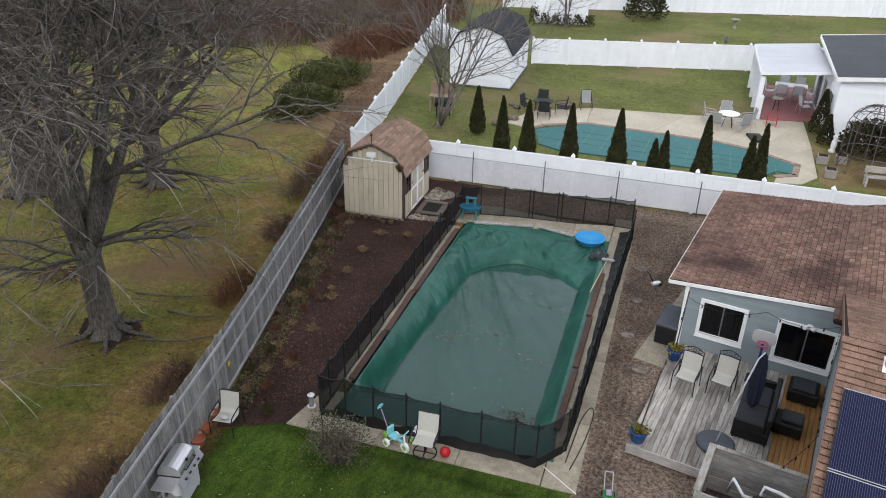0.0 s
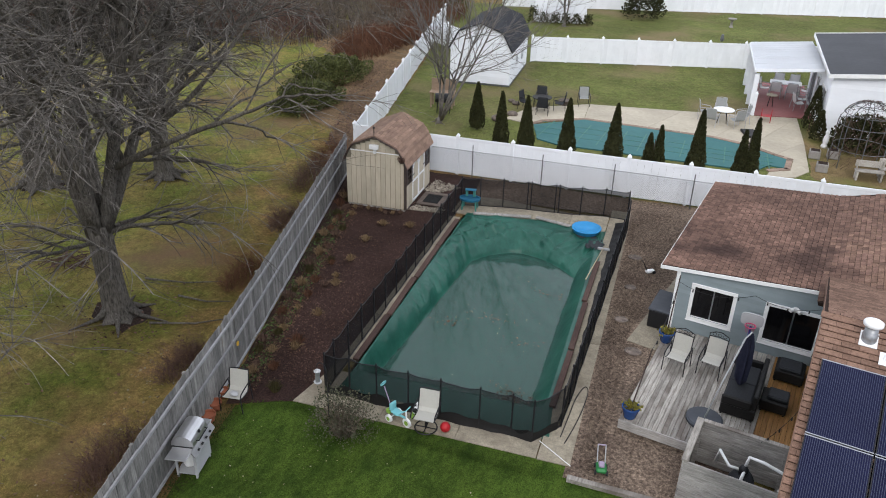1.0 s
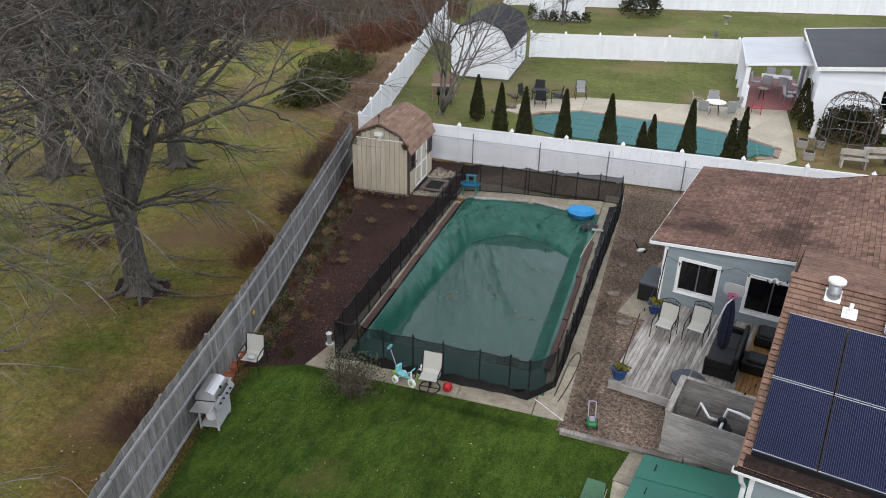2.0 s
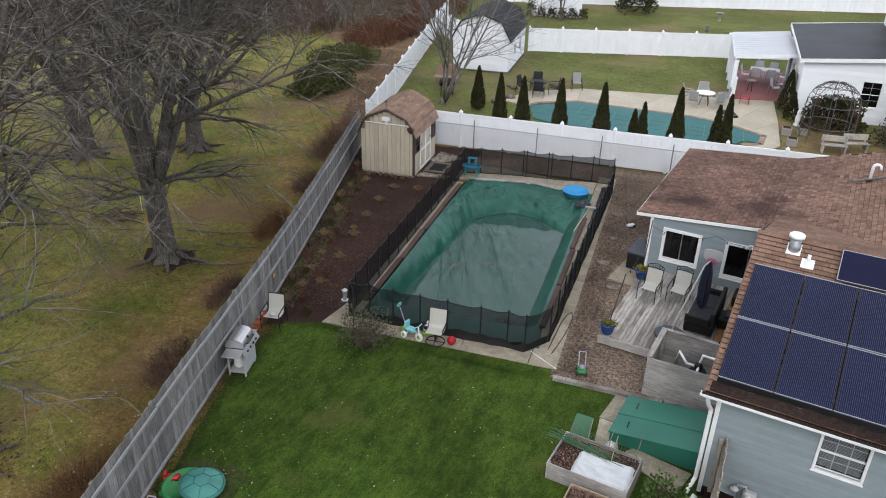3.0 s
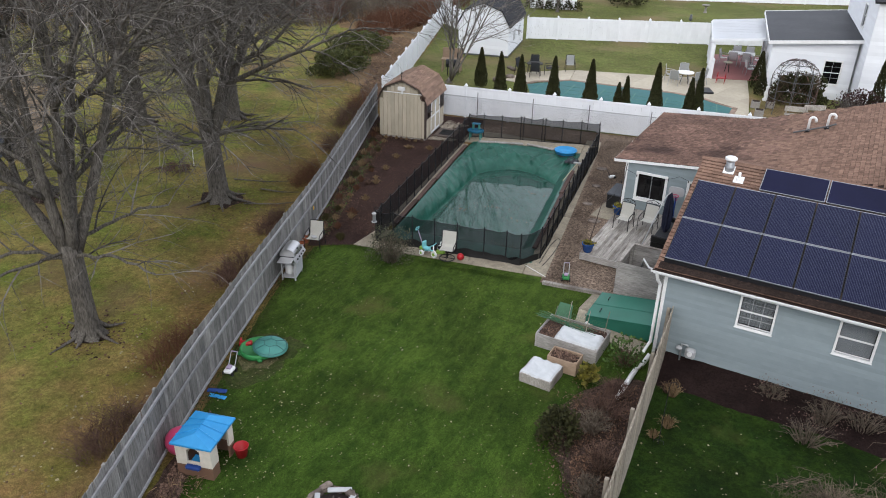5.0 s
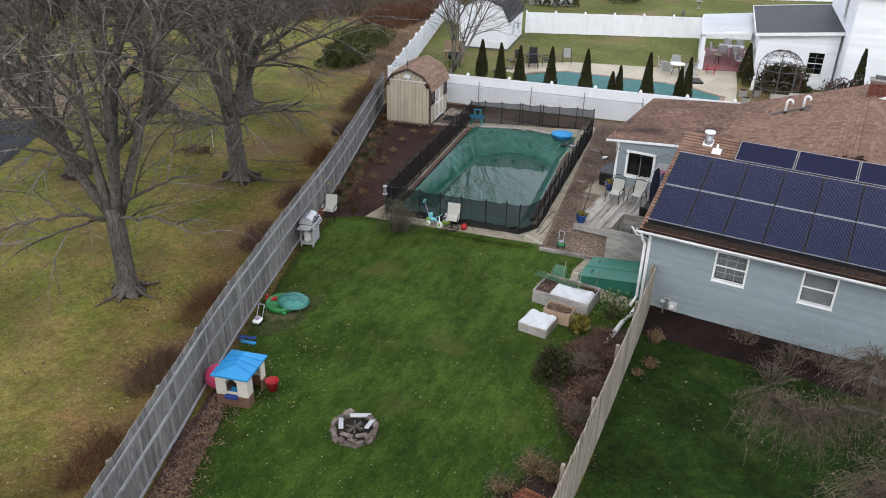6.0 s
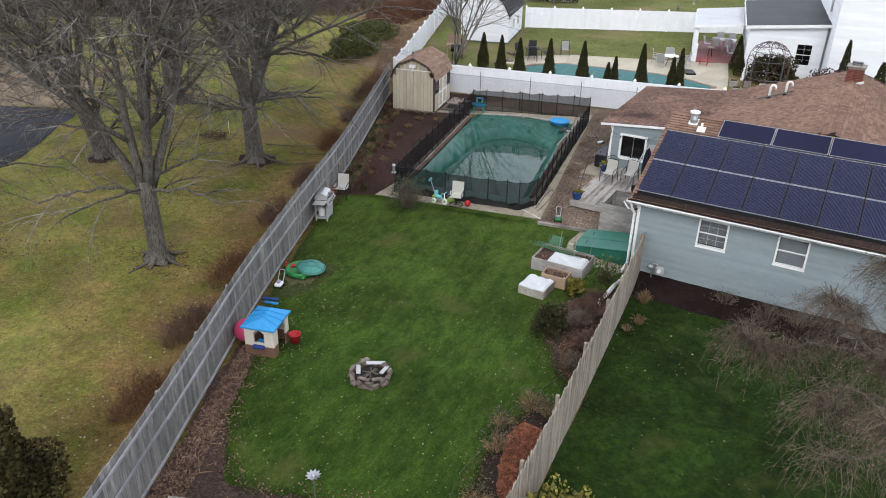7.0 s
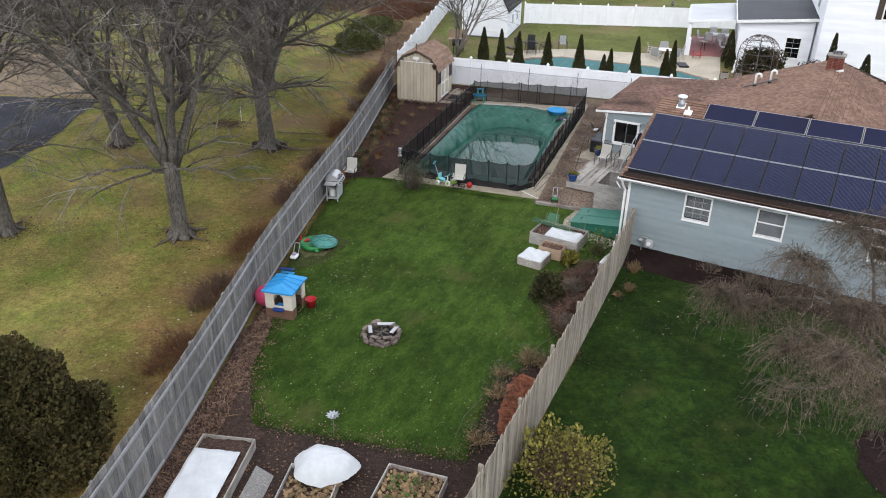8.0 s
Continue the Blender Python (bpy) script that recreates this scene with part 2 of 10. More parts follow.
# browner grass beside the wooden fence
tint_zone(M["field"], (-0.953, -0.3025, 0.0), 0.45, 11.0, 15.5, 22.0, 0.95, (0.86, 0.66, 0.80))
M["lawn"] = mat("lawn_grass", (0.020, 0.043, 0.0058), (0.047, 0.082, 0.0115), 2.0, 0.95, bump=0.8, fine=60, stretch=(1.0, 0.45, 1.0), blotch=0.34, blotch_scale=0.36,
                stain=((0.085, 0.078, 0.026), 0.5, 0.55, 0.58), spec=0.1, dist=0.03, grain=((4, 0.09), (12, 0.24), (45, 0.50)))
# lawn colour multiplied lighter towards the pool, with a ragged edge
tint_zone(M["lawn"], (0.25, -0.97, 0.0), 0.5, 6.0, -8.0, 2.5, 0.6, (1.50, 1.28, 1.35))
# side lawn grass, a darker green than the main lawn
M["side_lawn"] = mat("dark_side_lawn", (0.0105, 0.0245, 0.0042), (0.0235, 0.0455, 0.0062), 1.2, 0.95, bump=0.8, fine=60, blotch=0.42, blotch_scale=0.45,
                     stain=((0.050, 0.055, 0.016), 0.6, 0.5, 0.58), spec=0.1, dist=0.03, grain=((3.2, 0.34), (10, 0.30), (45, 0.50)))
M["far_lawn"] = mat("far_lawn_grass", (0.098, 0.120, 0.030), (0.142, 0.144, 0.048), 1.2, 0.95, bump=0.7, fine=40, blotch=0.25, blotch_scale=0.2,
                    stain=((0.190, 0.140, 0.080), 0.16, 0.75, 0.50), spec=0.1, dist=0.03, grain=((2.5, 0.16), (7, 0.24), (25, 0.4)))
M["mulch_dark"] = mat("dark_mulch", (0.029, 0.0165, 0.0142), (0.068, 0.038, 0.031), 16, 0.95, bump=1.0, fine=50, blotch=0.3, stain=((0.07, 0.042, 0.032), 7.0, 0.5, 0.66), spec=0.12, dist=0.04, grain=((40, 0.5),))
# near-black mulch for the beds by the house wall and weeping tree
M["mulch_black"] = mat("near_black_mulch", (0.0135, 0.0080, 0.0073), (0.029, 0.0170, 0.0150), 14, 0.95, bump=0.8, fine=40, blotch=0.4, blotch_scale=1.3, spec=0.10, dist=0.03, grain=((35, 0.35),))
M["mulch_grey"] = mat("weathered_mulch", (0.30, 0.226, 0.168), (0.070, 0.048, 0.037), 10, 0.95, bump=1.0, fine=45, blotch=0.3, island=0.45,
                      stain=((0.060, 0.036, 0.030), 0.55, 0.6, 0.56), spec=0.12, dist=0.04, grain=((16, 0.35), (48, 0.55)))
M["leaf_litter"] = mat("leaf_litter", (0.105, 0.068, 0.052), (0.036, 0.024, 0.020), 12, 0.95, bump=1.0, fine=40, blotch=0.3, spec=0.12, dist=0.04, grain=((14, 0.3), (45, 0.55)))
M["soil"] = mat("bare_soil", (0.050, 0.034, 0.028), (0.030, 0.020, 0.016), 8, 0.95, bump=0.9, fine=40, blotch=0.3, spec=0.12, dist=0.03, grain=((12, 0.25), (45, 0.45)))
M["clay"] = mat("red_clay_soil", (0.36, 0.140, 0.078), (0.17, 0.066, 0.042), 4, 0.95, bump=1.0, fine=25, blotch=0.3, spec=0.12, dist=0.05, grain=((9, 0.3), (35, 0.35)))
M["thatch"] = mat("brown_thatch", (0.22, 0.145, 0.080), (0.135, 0.090, 0.050), 4, 0.95, bump=0.9, fine=30, blotch=0.3, spec=0.1, dist=0.04, grain=((10, 0.3), (40, 0.45)))
M["asphalt"] = mat("asphalt", (0.022, 0.024, 0.031), (0.034, 0.036, 0.044), 12, 0.9, bump=0.3, fine=120, blotch=0.3, blotch_scale=0.4,
                   stain=((0.012, 0.013, 0.017), 0.6, 0.8, 0.5), spec=0.2, grain=((30, 0.3),))
M["sand_gravel"] = mat("tan_gravel", (0.24, 0.180, 0.120), (0.17, 0.125, 0.080), 3, 0.95, bump=0.6, fine=60, blotch=0.25, spec=0.15)
M["concrete"] = mat("concrete", (0.37, 0.322, 0.240), (0.262, 0.228, 0.170), 5, 0.85, bump=0.25, fine=60, rand=0.10, blotch=0.2, blotch_scale=0.9,
                    stain=((0.15, 0.122, 0.09), 1.1, 0.6, 0.56), grain=((14, 0.14), (60, 0.16)))
M["wood_grey"] = mat("weathered_fence_wood", (0.30, 0.288, 0.268), (0.135, 0.129, 0.120), 5, 0.9, bump=0.4, fine=14, rand=0.26, stretch=(6, 6, 0.5), blotch=0.2,
                     blotch_scale=0.8, stain=((0.10, 0.10, 0.10), 1.5, 0.7, 0.56), spec=0.2)
M["wood_rail"] = mat("fence_rail_wood", (0.36, 0.355, 0.36), (0.27, 0.265, 0.27), 6, 0.9, bump=0.3, fine=20, rand=0.1, blotch=0.2, spec=0.2)
M["wood_tan"] = mat("picket_wood", (0.40, 0.355, 0.29), (0.27, 0.235, 0.185), 5, 0.9, bump=0.4, fine=14, rand=0.27, stretch=(6, 6, 0.5), blotch=0.25, blotch_scale=0.9,
                    stain=((0.16, 0.13, 0.10), 2.2, 0.6, 0.6), spec=0.2)
M["deck_wood"] = mat("weathered_deck_wood", (0.50, 0.465, 0.415), (0.24, 0.218, 0.190), 4, 0.85, bump=0.35, fine=16, rand=0.24, stretch=(7, 0.6, 6), blotch=0.25,
                     blotch_scale=1.1, stain=((0.12, 0.098, 0.083), 0.9, 0.85, 0.50))
M["deck_wet"] = mat("worn_orange_deck_wood", (0.36, 0.19, 0.06), (0.22, 0.10, 0.032), 5, 0.6, bump=0.3, fine=16, rand=0.14, stretch=(7, 0.6, 6), blotch=0.3)
M["box_wood"] = mat("grey_plank_wood", (0.48, 0.455, 0.425), (0.25, 0.232, 0.215), 5, 0.9, bump=0.4, fine=16, rand=0.12, stretch=(0.8, 4, 6), blotch=0.25, blotch_scale=1.2)
M["ramp_wood"] = mat("brown_ramp_wood", (0.175, 0.140, 0.118), (0.095, 0.074, 0.062), 5, 0.9, bump=0.3, fine=16, rand=0.16, stretch=(0.8, 5, 6), blotch=0.2)
M["raw_wood"] = mat("raw_pine", (0.42, 0.305, 0.215), (0.33, 0.235, 0.16), 6, 0.8, bump=0.2, fine=20, rand=0.08, stretch=(1, 4, 6), blotch=0.15)
M["vinyl"] = mat("white_vinyl", (0.82, 0.835, 0.86), (0.77, 0.785, 0.81), 2, 0.45, bump=0.04, rand=0.02, blotch=0.05, blotch_scale=0.6)
M["white_trim"] = mat("white_trim_paint", (0.84, 0.84, 0.83), (0.74, 0.74, 0.73), 4, 0.55, bump=0.06, blotch=0.08)
M["white_siding"] = mat("white_siding", (0.82, 0.835, 0.86), (0.77, 0.785, 0.81), 2, 0.6, bump=0.05, rand=0.03, blotch=0.05)
M["siding"] = mat("blue_grey_siding", (0.282, 0.335, 0.352), (0.252, 0.302, 0.318), 3, 0.6, bump=0.06, rand=0.06, blotch=0.05, blotch_scale=0.7)
M["shingle"] = mat("brown_shingle", (0.190, 0.113, 0.085), (0.112, 0.068, 0.052), 5, 0.95, bump=0.5, fine=80, rand=0.26, island=0.26, blotch=0.22, blotch_scale=0.45,
                   stain=((0.034, 0.021, 0.018), 0.34, 0.85, 0.50), spec=0.15, grain=((30, 0.2),), world_space=True)
M["shingle_tan"] = mat("tan_shingle", (0.240, 0.147, 0.106), (0.160, 0.097, 0.070), 6, 0.95, bump=0.5, fine=80, rand=0.22, island=0.22, blotch=0.2, blotch_scale=0.45, spec=0.15, grain=((25, 0.22),), world_space=True)
M["shingle_shed"] = mat("shed_shingle", (0.31, 0.205, 0.150), (0.22, 0.140, 0.102), 8, 0.95, bump=0.5, fine=70, rand=0.16, island=0.16, blotch=0.2, spec=0.2)
M["shingle_black"] = mat("charcoal_shingle", (0.030, 0.031, 0.036), (0.046, 0.047, 0.052), 9, 0.9, bump=0.4, fine=70, rand=0.2, island=0.2, blotch=0.2, spec=0.2)
M["roof_membrane"] = mat("dark_roof_membrane", (0.022, 0.023, 0.028), (0.032, 0.033, 0.038), 4, 0.55, bump=0.1, blotch=0.3, blotch_scale=0.5)
M["shed_board"] = mat("cream_shed_board", (0.60, 0.53, 0.405), (0.52, 0.455, 0.345), 4, 0.8, bump=0.15, fine=40, rand=0.04, stretch=(4, 4, 0.6), blotch=0.12, blotch_scale=0.8)
M["shed_trim"] = mat("dark_brown_trim", (0.060, 0.044, 0.038), (0.09, 0.066, 0.056), 6, 0.8, bump=0.1)
M["black_metal"] = mat("black_metal", (0.012, 0.012, 0.014), (0.02, 0.02, 0.023), 8, 0.45, bump=0.05)
M["dark_glass"] = mat("dark_window_glass", (0.005, 0.005, 0.006), (0.007, 0.007, 0.008), 2, 0.06, bump=0, blotch=0.05, spec=0.4)
M["mesh"] = see_through(mat("black_pool_mesh", (0.011, 0.0115, 0.012), (0.020, 0.0205, 0.022), 5, 0.9, bump=0, spec=0.05), 0.28)
M["water_toy"] = mat("dark_teal_plastic", (0.02, 0.13, 0.22), (0.03, 0.16, 0.26), 3, 0.4, bump=0.03, blotch=0.1)
# noise darkens the tarp colour: stains, plus painted-in shade for the folds
M["tarp"] = mat("green_pool_tarp", (0.009, 0.068, 0.048), (0.026, 0.118, 0.084), 1.2, 0.30, bump=0.25, fine=6, blotch=0.15, blotch_scale=0.7, stretch=(1.6, 0.7, 1), dist=0.03,
                stain=((0.012, 0.055, 0.042), 1.0, 0.5, 0.60), grain=((14, 0.10),))
M["leaf_mauve"] = mat("greyed_dead_leaf", (0.215, 0.135, 0.098), (0.075, 0.047, 0.037), 4, 0.8, bump=0.1, island=0.55, blotch=0.2, spec=0.15)
M["chip"] = mat("dark_wood_chip", (0.125, 0.076, 0.058), (0.050, 0.028, 0.023), 6, 0.95, bump=0.3, island=0.6, blotch=0.3, spec=0.1)
M["dry_turf"] = mat("dry_turf", (0.212, 0.149, 0.076), (0.148, 0.110, 0.050), 1.2, 0.95, bump=0.8, fine=40, blotch=0.3, blotch_scale=0.4, stain=((0.13, 0.135, 0.035), 0.35, 0.8, 0.5), spec=0.1, dist=0.03, grain=((11, 0.28), (38, 0.42)))
M["twig_olive"] = mat("olive_brown_twig", (0.205, 0.165, 0.125), (0.078, 0.062, 0.046), 3, 0.9, bump=0.1, island=0.4, blotch=0.3, spec=0.15)
M["twig_weeping"] = mat("tan_weeping_twig", (0.200, 0.155, 0.115), (0.050, 0.039, 0.029), 3, 0.9, bump=0.1, island=0.5, blotch=0.3, spec=0.1)
M["worn_lawn"] = mat("worn_lawn", (0.062, 0.064, 0.024), (0.033, 0.056, 0.011), 2.2, 0.95, bump=0.8, fine=50, blotch=0.3, blotch_scale=0.8, spec=0.1, dist=0.03, grain=((10, 0.3), (45, 0.5)))
M["tan_turf"] = mat("tan_worn_turf", (0.150, 0.125, 0.070), (0.055, 0.068, 0.022), 3.0, 0.95, bump=0.8, fine=50, blotch=0.3, blotch_scale=1.2, spec=0.1, dist=0.03, grain=((10, 0.35), (45, 0.5)))
M["pole_cream"] = mat("cream_painted_pole", (0.55, 0.47, 0.30), (0.48, 0.41, 0.27), 5, 0.5, bump=0.05)
M["lid_groove"] = mat("dark_teal_groove", (0.05, 0.13, 0.13), (0.035, 0.10, 0.10), 5, 0.7, bump=0.1)
M["lilac"] = mat("lilac_plastic", (0.42, 0.34, 0.46), (0.34, 0.28, 0.38), 5, 0.5, bump=0.05)
# board cream darkened to put shade into the grooves between boards
M["shed_groove_shade"] = mat("shed_groove_shade", (0.24, 0.205, 0.15), (0.18, 0.155, 0.115), 5, 0.9, bump=0.1)
M["canopy"] = mat("off_white_canopy", (0.72, 0.735, 0.75), (0.66, 0.675, 0.69), 2, 0.6, bump=0.05, blotch=0.1)
c_tr, c_mx = M["canopy"].node_tree.nodes.new("ShaderNodeBsdfTranslucent"), M["canopy"].node_tree.nodes.new("ShaderNodeMixShader")
c_tr.inputs[0].default_value = (0.85, 0.87, 0.9, 1)
c_mx.inputs[0].default_value = 0.45
M["canopy"].node_tree.links.new(M["canopy"].node_tree.nodes["Principled BSDF"].outputs[0], c_mx.inputs[1])
M["canopy"].node_tree.links.new(c_tr.outputs[0], c_mx.inputs[2])
M["canopy"].node_tree.links.new(c_mx.outputs[0], M["canopy"].node_tree.nodes["Material Output"].inputs[0])
# felt coloured near black so that tab gaps read as shadow lines
M["roof_felt"] = mat("gap_shade_felt", (0.030, 0.019, 0.015), (0.042, 0.027, 0.021), 8, 0.95, bump=0.2, spec=0.1)
M["blind"] = mat("grey_blind_slat", (0.34, 0.365, 0.38), (0.28, 0.30, 0.315), 5, 0.6, bump=0)
M["shade_cloth"] = mat("pale_shade_cloth", (0.34, 0.365, 0.38), (0.27, 0.295, 0.31), 3, 0.8, bump=0.05)
M["clear_glass"] = see_through(mat("clear_window_glass", (0.10, 0.11, 0.12), (0.10, 0.11, 0.12), 2, 0.05, bump=0, spec=0.6), 0.85)
M["olive_leaf"] = mat("grey_green_leaf", (0.075, 0.080, 0.050), (0.115, 0.112, 0.072), 4, 0.85, bump=0.1, island=0.4, blotch=0.2, spec=0.15)
M["leaf_russet"] = mat("russet_leaf", (0.24, 0.155, 0.125), (0.14, 0.092, 0.075), 4, 0.85, bump=0.1, island=0.45, spec=0.15)
M["pool_cover"] = mat("teal_safety_cover", (0.040, 0.138, 0.138), (0.048, 0.160, 0.158), 3, 0.7, bump=0.1, blotch=0.1, blotch_scale=0.3)
M["red_board"] = mat("reddish_deck_board", (0.112, 0.066, 0.053), (0.064, 0.039, 0.033), 6, 0.85, bump=0.3, fine=20, stretch=(5, 0.6, 5), blotch=0.3, rand=0.15)
M["solar"] = mat("solar_cell_glass", (0.0095, 0.0105, 0.033), (0.0115, 0.0125, 0.040), 1.5, 0.34, bump=0, blotch=0.12, blotch_scale=0.3, rand=0.06, spec=0.07)
M["solar_line"] = mat("solar_busbar", (0.068, 0.077, 0.120), (0.056, 0.064, 0.100), 6, 0.5, bump=0, spec=0.1)
M["alu"] = mat("aluminium", (0.48, 0.49, 0.51), (0.40, 0.41, 0.43), 6, 0.35, metal=0.9, bump=0.03)
M["galv"] = mat("galvanised_steel", (0.42, 0.43, 0.44), (0.30, 0.31, 0.32), 8, 0.45, metal=0.7, bump=0.04)
M["brick"] = mat("red_brick", (0.20, 0.065, 0.045), (0.14, 0.045, 0.034), 10, 0.9, bump=0.3, rand=0.2, blotch=0.2)
M["mortar"] = mat("mortar", (0.33, 0.31, 0.28), (0.26, 0.24, 0.22), 12, 0.95, bump=0.3)
M["bark"] = mat("grey_bark", (0.195, 0.176, 0.150), (0.046, 0.041, 0.036), 9, 0.95, bump=1.0, fine=16, stretch=(2.5, 2.5, 0.6), blotch=0.3, blotch_scale=0.9, spec=0.15, dist=0.04)
M["twig"] = mat("pale_twig_bark", (0.25, 0.225, 0.200), (0.052, 0.046, 0.040), 3, 0.9, bump=0.2, island=0.55, blotch=0.3, spec=0.2)
M["twig_sapling"] = mat("grey_sapling_bark", (0.25, 0.225, 0.20), (0.115, 0.102, 0.092), 4, 0.9, bump=0.2, island=0.25, blotch=0.25, spec=0.15)
M["twig_brown"] = mat("brown_twig", (0.158, 0.096, 0.072), (0.080, 0.049, 0.039), 3, 0.9, bump=0.1, island=0.35, blotch=0.3, spec=0.15)
M["twig_rust"] = mat("rusty_twig", (0.17, 0.080, 0.045), (0.095, 0.048, 0.030), 3, 0.9, bump=0.1, island=0.35, blotch=0.3, spec=0.15)
M["arbor"] = mat("arborvitae_foliage", (0.033, 0.038, 0.013), (0.052, 0.050, 0.019), 4, 0.85, bump=0.2, island=0.4, blotch=0.3, blotch_scale=1.5, spec=0.2)
M["conifer"] = mat("dull_conifer_foliage", (0.046, 0.046, 0.014), (0.080, 0.060, 0.022), 3, 0.85, bump=0.2, island=0.4, blotch=0.35, blotch_scale=1.2, spec=0.2)
M["hedge"] = mat("dark_hedge_leaf", (0.068, 0.082, 0.024), (0.115, 0.120, 0.040), 4, 0.8, bump=0.2, island=0.4, blotch=0.3, blotch_scale=0.8, spec=0.25)
M["leaf_yellow"] = mat("yellow_green_leaf", (0.29, 0.25, 0.042), (0.085, 0.085, 0.025), 4, 0.7, bump=0.1, island=0.55, blotch=0.35, blotch_scale=1.2, spec=0.3)
M["leaf_brown"] = mat("dry_brown_leaf", (0.17, 0.095, 0.055), (0.10, 0.06, 0.04), 4, 0.8, bump=0.1, island=0.5, blotch=0.2, spec=0.2)
M["leaf_pale"] = mat("pale_fallen_leaf", (0.33, 0.30, 0.20), (0.22, 0.18, 0.10), 5, 0.8, bump=0.1, island=0.4, spec=0.2)
M["straw"] = mat("dry_grass", (0.31, 0.215, 0.12), (0.17, 0.112, 0.062), 5, 0.9, bump=0.1, island=0.4, spec=0.15)
M["green_plant"] = mat("green_plant", (0.05, 0.10, 0.022), (0.08, 0.13, 0.03), 5, 0.75, bump=0.1, island=0.4, spec=0.3)
M["sling"] = mat("cream_sling_fabric", (0.56, 0.545, 0.49), (0.48, 0.465, 0.415), 30, 0.85, bump=0.15, blotch=0.1)
M["sling_tan"] = mat("grey_sling_fabric", (0.36, 0.37, 0.36), (0.29, 0.30, 0.29), 30, 0.85, bump=0.15, blotch=0.1)
M["wicker"] = mat("black_wicker", (0.007, 0.0065, 0.0065), (0.018, 0.017, 0.016), 40, 0.6, bump=0.5, fine=60)
M["cushion"] = mat("charcoal_cushion", (0.026, 0.028, 0.031), (0.040, 0.042, 0.046), 20, 0.9, bump=0.2)
M["grey_vinyl"] = mat("slate_grey_cover", (0.060, 0.066, 0.078), (0.078, 0.085, 0.098), 4, 0.6, bump=0.1)
M["plastic_blue"] = mat("blue_plastic", (0.030, 0.255, 0.55), (0.040, 0.30, 0.61), 3, 0.4, bump=0.03, blotch=0.1)
M["plastic_navy"] = mat("dark_blue_plastic", (0.018, 0.05, 0.20), (0.022, 0.06, 0.24), 3, 0.4, bump=0.03, blotch=0.1)
M["plastic_teal"] = mat("faded_teal_plastic", (0.055, 0.21, 0.18), (0.075, 0.25, 0.21), 3, 0.5, bump=0.05, blotch=0.15, blotch_scale=2)
M["plastic_green"] = mat("green_plastic", (0.03, 0.20, 0.06), (0.04, 0.24, 0.07), 3, 0.45, bump=0.03, blotch=0.1)
M["plastic_lime"] = mat("lime_plastic", (0.24, 0.42, 0.06), (0.28, 0.46, 0.08), 3, 0.45, bump=0.03)
M["plastic_cream"] = mat("cream_plastic", (0.68, 0.63, 0.54), (0.62, 0.57, 0.48), 3, 0.5, bump=0.03, blotch=0.1)
M["plastic_tan"] = mat("brown_plastic", (0.21, 0.12, 0.08), (0.18, 0.10, 0.068), 3, 0.55, bump=0.03, blotch=0.1)
M["plastic_red"] = mat("red_plastic", (0.46, 0.022, 0.028), (0.40, 0.018, 0.024), 3, 0.4, bump=0.03, blotch=0.1)
M["plastic_pink"] = mat("pink_vinyl", (0.60, 0.075, 0.17), (0.52, 0.06, 0.145), 3, 0.35, bump=0.02, blotch=0.1)
M["plastic_aqua"] = mat("aqua_plastic", (0.20, 0.56, 0.60), (0.24, 0.60, 0.64), 3, 0.4, bump=0.03)
M["plastic_white"] = mat("white_plastic", (0.78, 0.78, 0.77), (0.70, 0.70, 0.69), 3, 0.45, bump=0.03, blotch=0.08)
M["plastic_yellow"] = mat("yellow_plastic", (0.62, 0.36, 0.02), (0.55, 0.32, 0.02), 3, 0.45, bump=0.03)
M["plastic_black"] = mat("black_plastic", (0.012, 0.012, 0.013), (0.018, 0.018, 0.02), 3, 0.5, bump=0.05)
M["terracotta"] = mat("terracotta", (0.36, 0.125, 0.065), (0.29, 0.095, 0.05), 5, 0.85, bump=0.15, blotch=0.25)
M["glaze_blue"] = mat("blue_glazed_pot", (0.018, 0.055, 0.19), (0.03, 0.085, 0.25), 4, 0.25, bump=0.05, blotch=0.2)
M["steel"] = mat("brushed_steel", (0.62, 0.62, 0.62), (0.52, 0.52, 0.53), 8, 0.32, metal=0.85, bump=0.04, stretch=(1, 12, 1))
M["grey_paint"] = mat("light_grey_paint", (0.50, 0.505, 0.51), (0.43, 0.435, 0.44), 4, 0.5, bump=0.04)
M["bulkhead"] = mat("green_painted_steel", (0.030, 0.165, 0.115), (0.024, 0.135, 0.094), 3, 0.45, bump=0.05, blotch=0.15, blotch_scale=1.5)
M["fleece"] = mat("white_frost_cloth", (0.62, 0.635, 0.64), (0.52, 0.54, 0.55), 2.5, 0.9, bump=0.5, fine=8, blotch=0.08, blotch_scale=2, dist=0.03)
M["stone"] = mat("grey_brown_stone", (0.23, 0.185, 0.155), (0.075, 0.060, 0.050), 7, 0.9, bump=0.6, fine=20, rand=0.25, blotch=0.25, blotch_scale=3)
M["ash"] = mat("ash_and_char", (0.016, 0.013, 0.012), (0.045, 0.036, 0.031), 12, 0.95, bump=0.6)
M["red_patio"] = mat("red_painted_concrete", (0.34, 0.125, 0.12), (0.28, 0.10, 0.097), 4, 0.6, bump=0.1, blotch=0.15)
M["patio_tan"] = mat("tan_patio_concrete", (0.50, 0.445, 0.345), (0.42, 0.37, 0.285), 5, 0.85, bump=0.15, fine=50, rand=0.06, blotch=0.12)
M["pavers"] = mat("coping_paver", (0.33, 0.24, 0.18), (0.26, 0.185, 0.14), 6, 0.85, bump=0.2, rand=0.15)
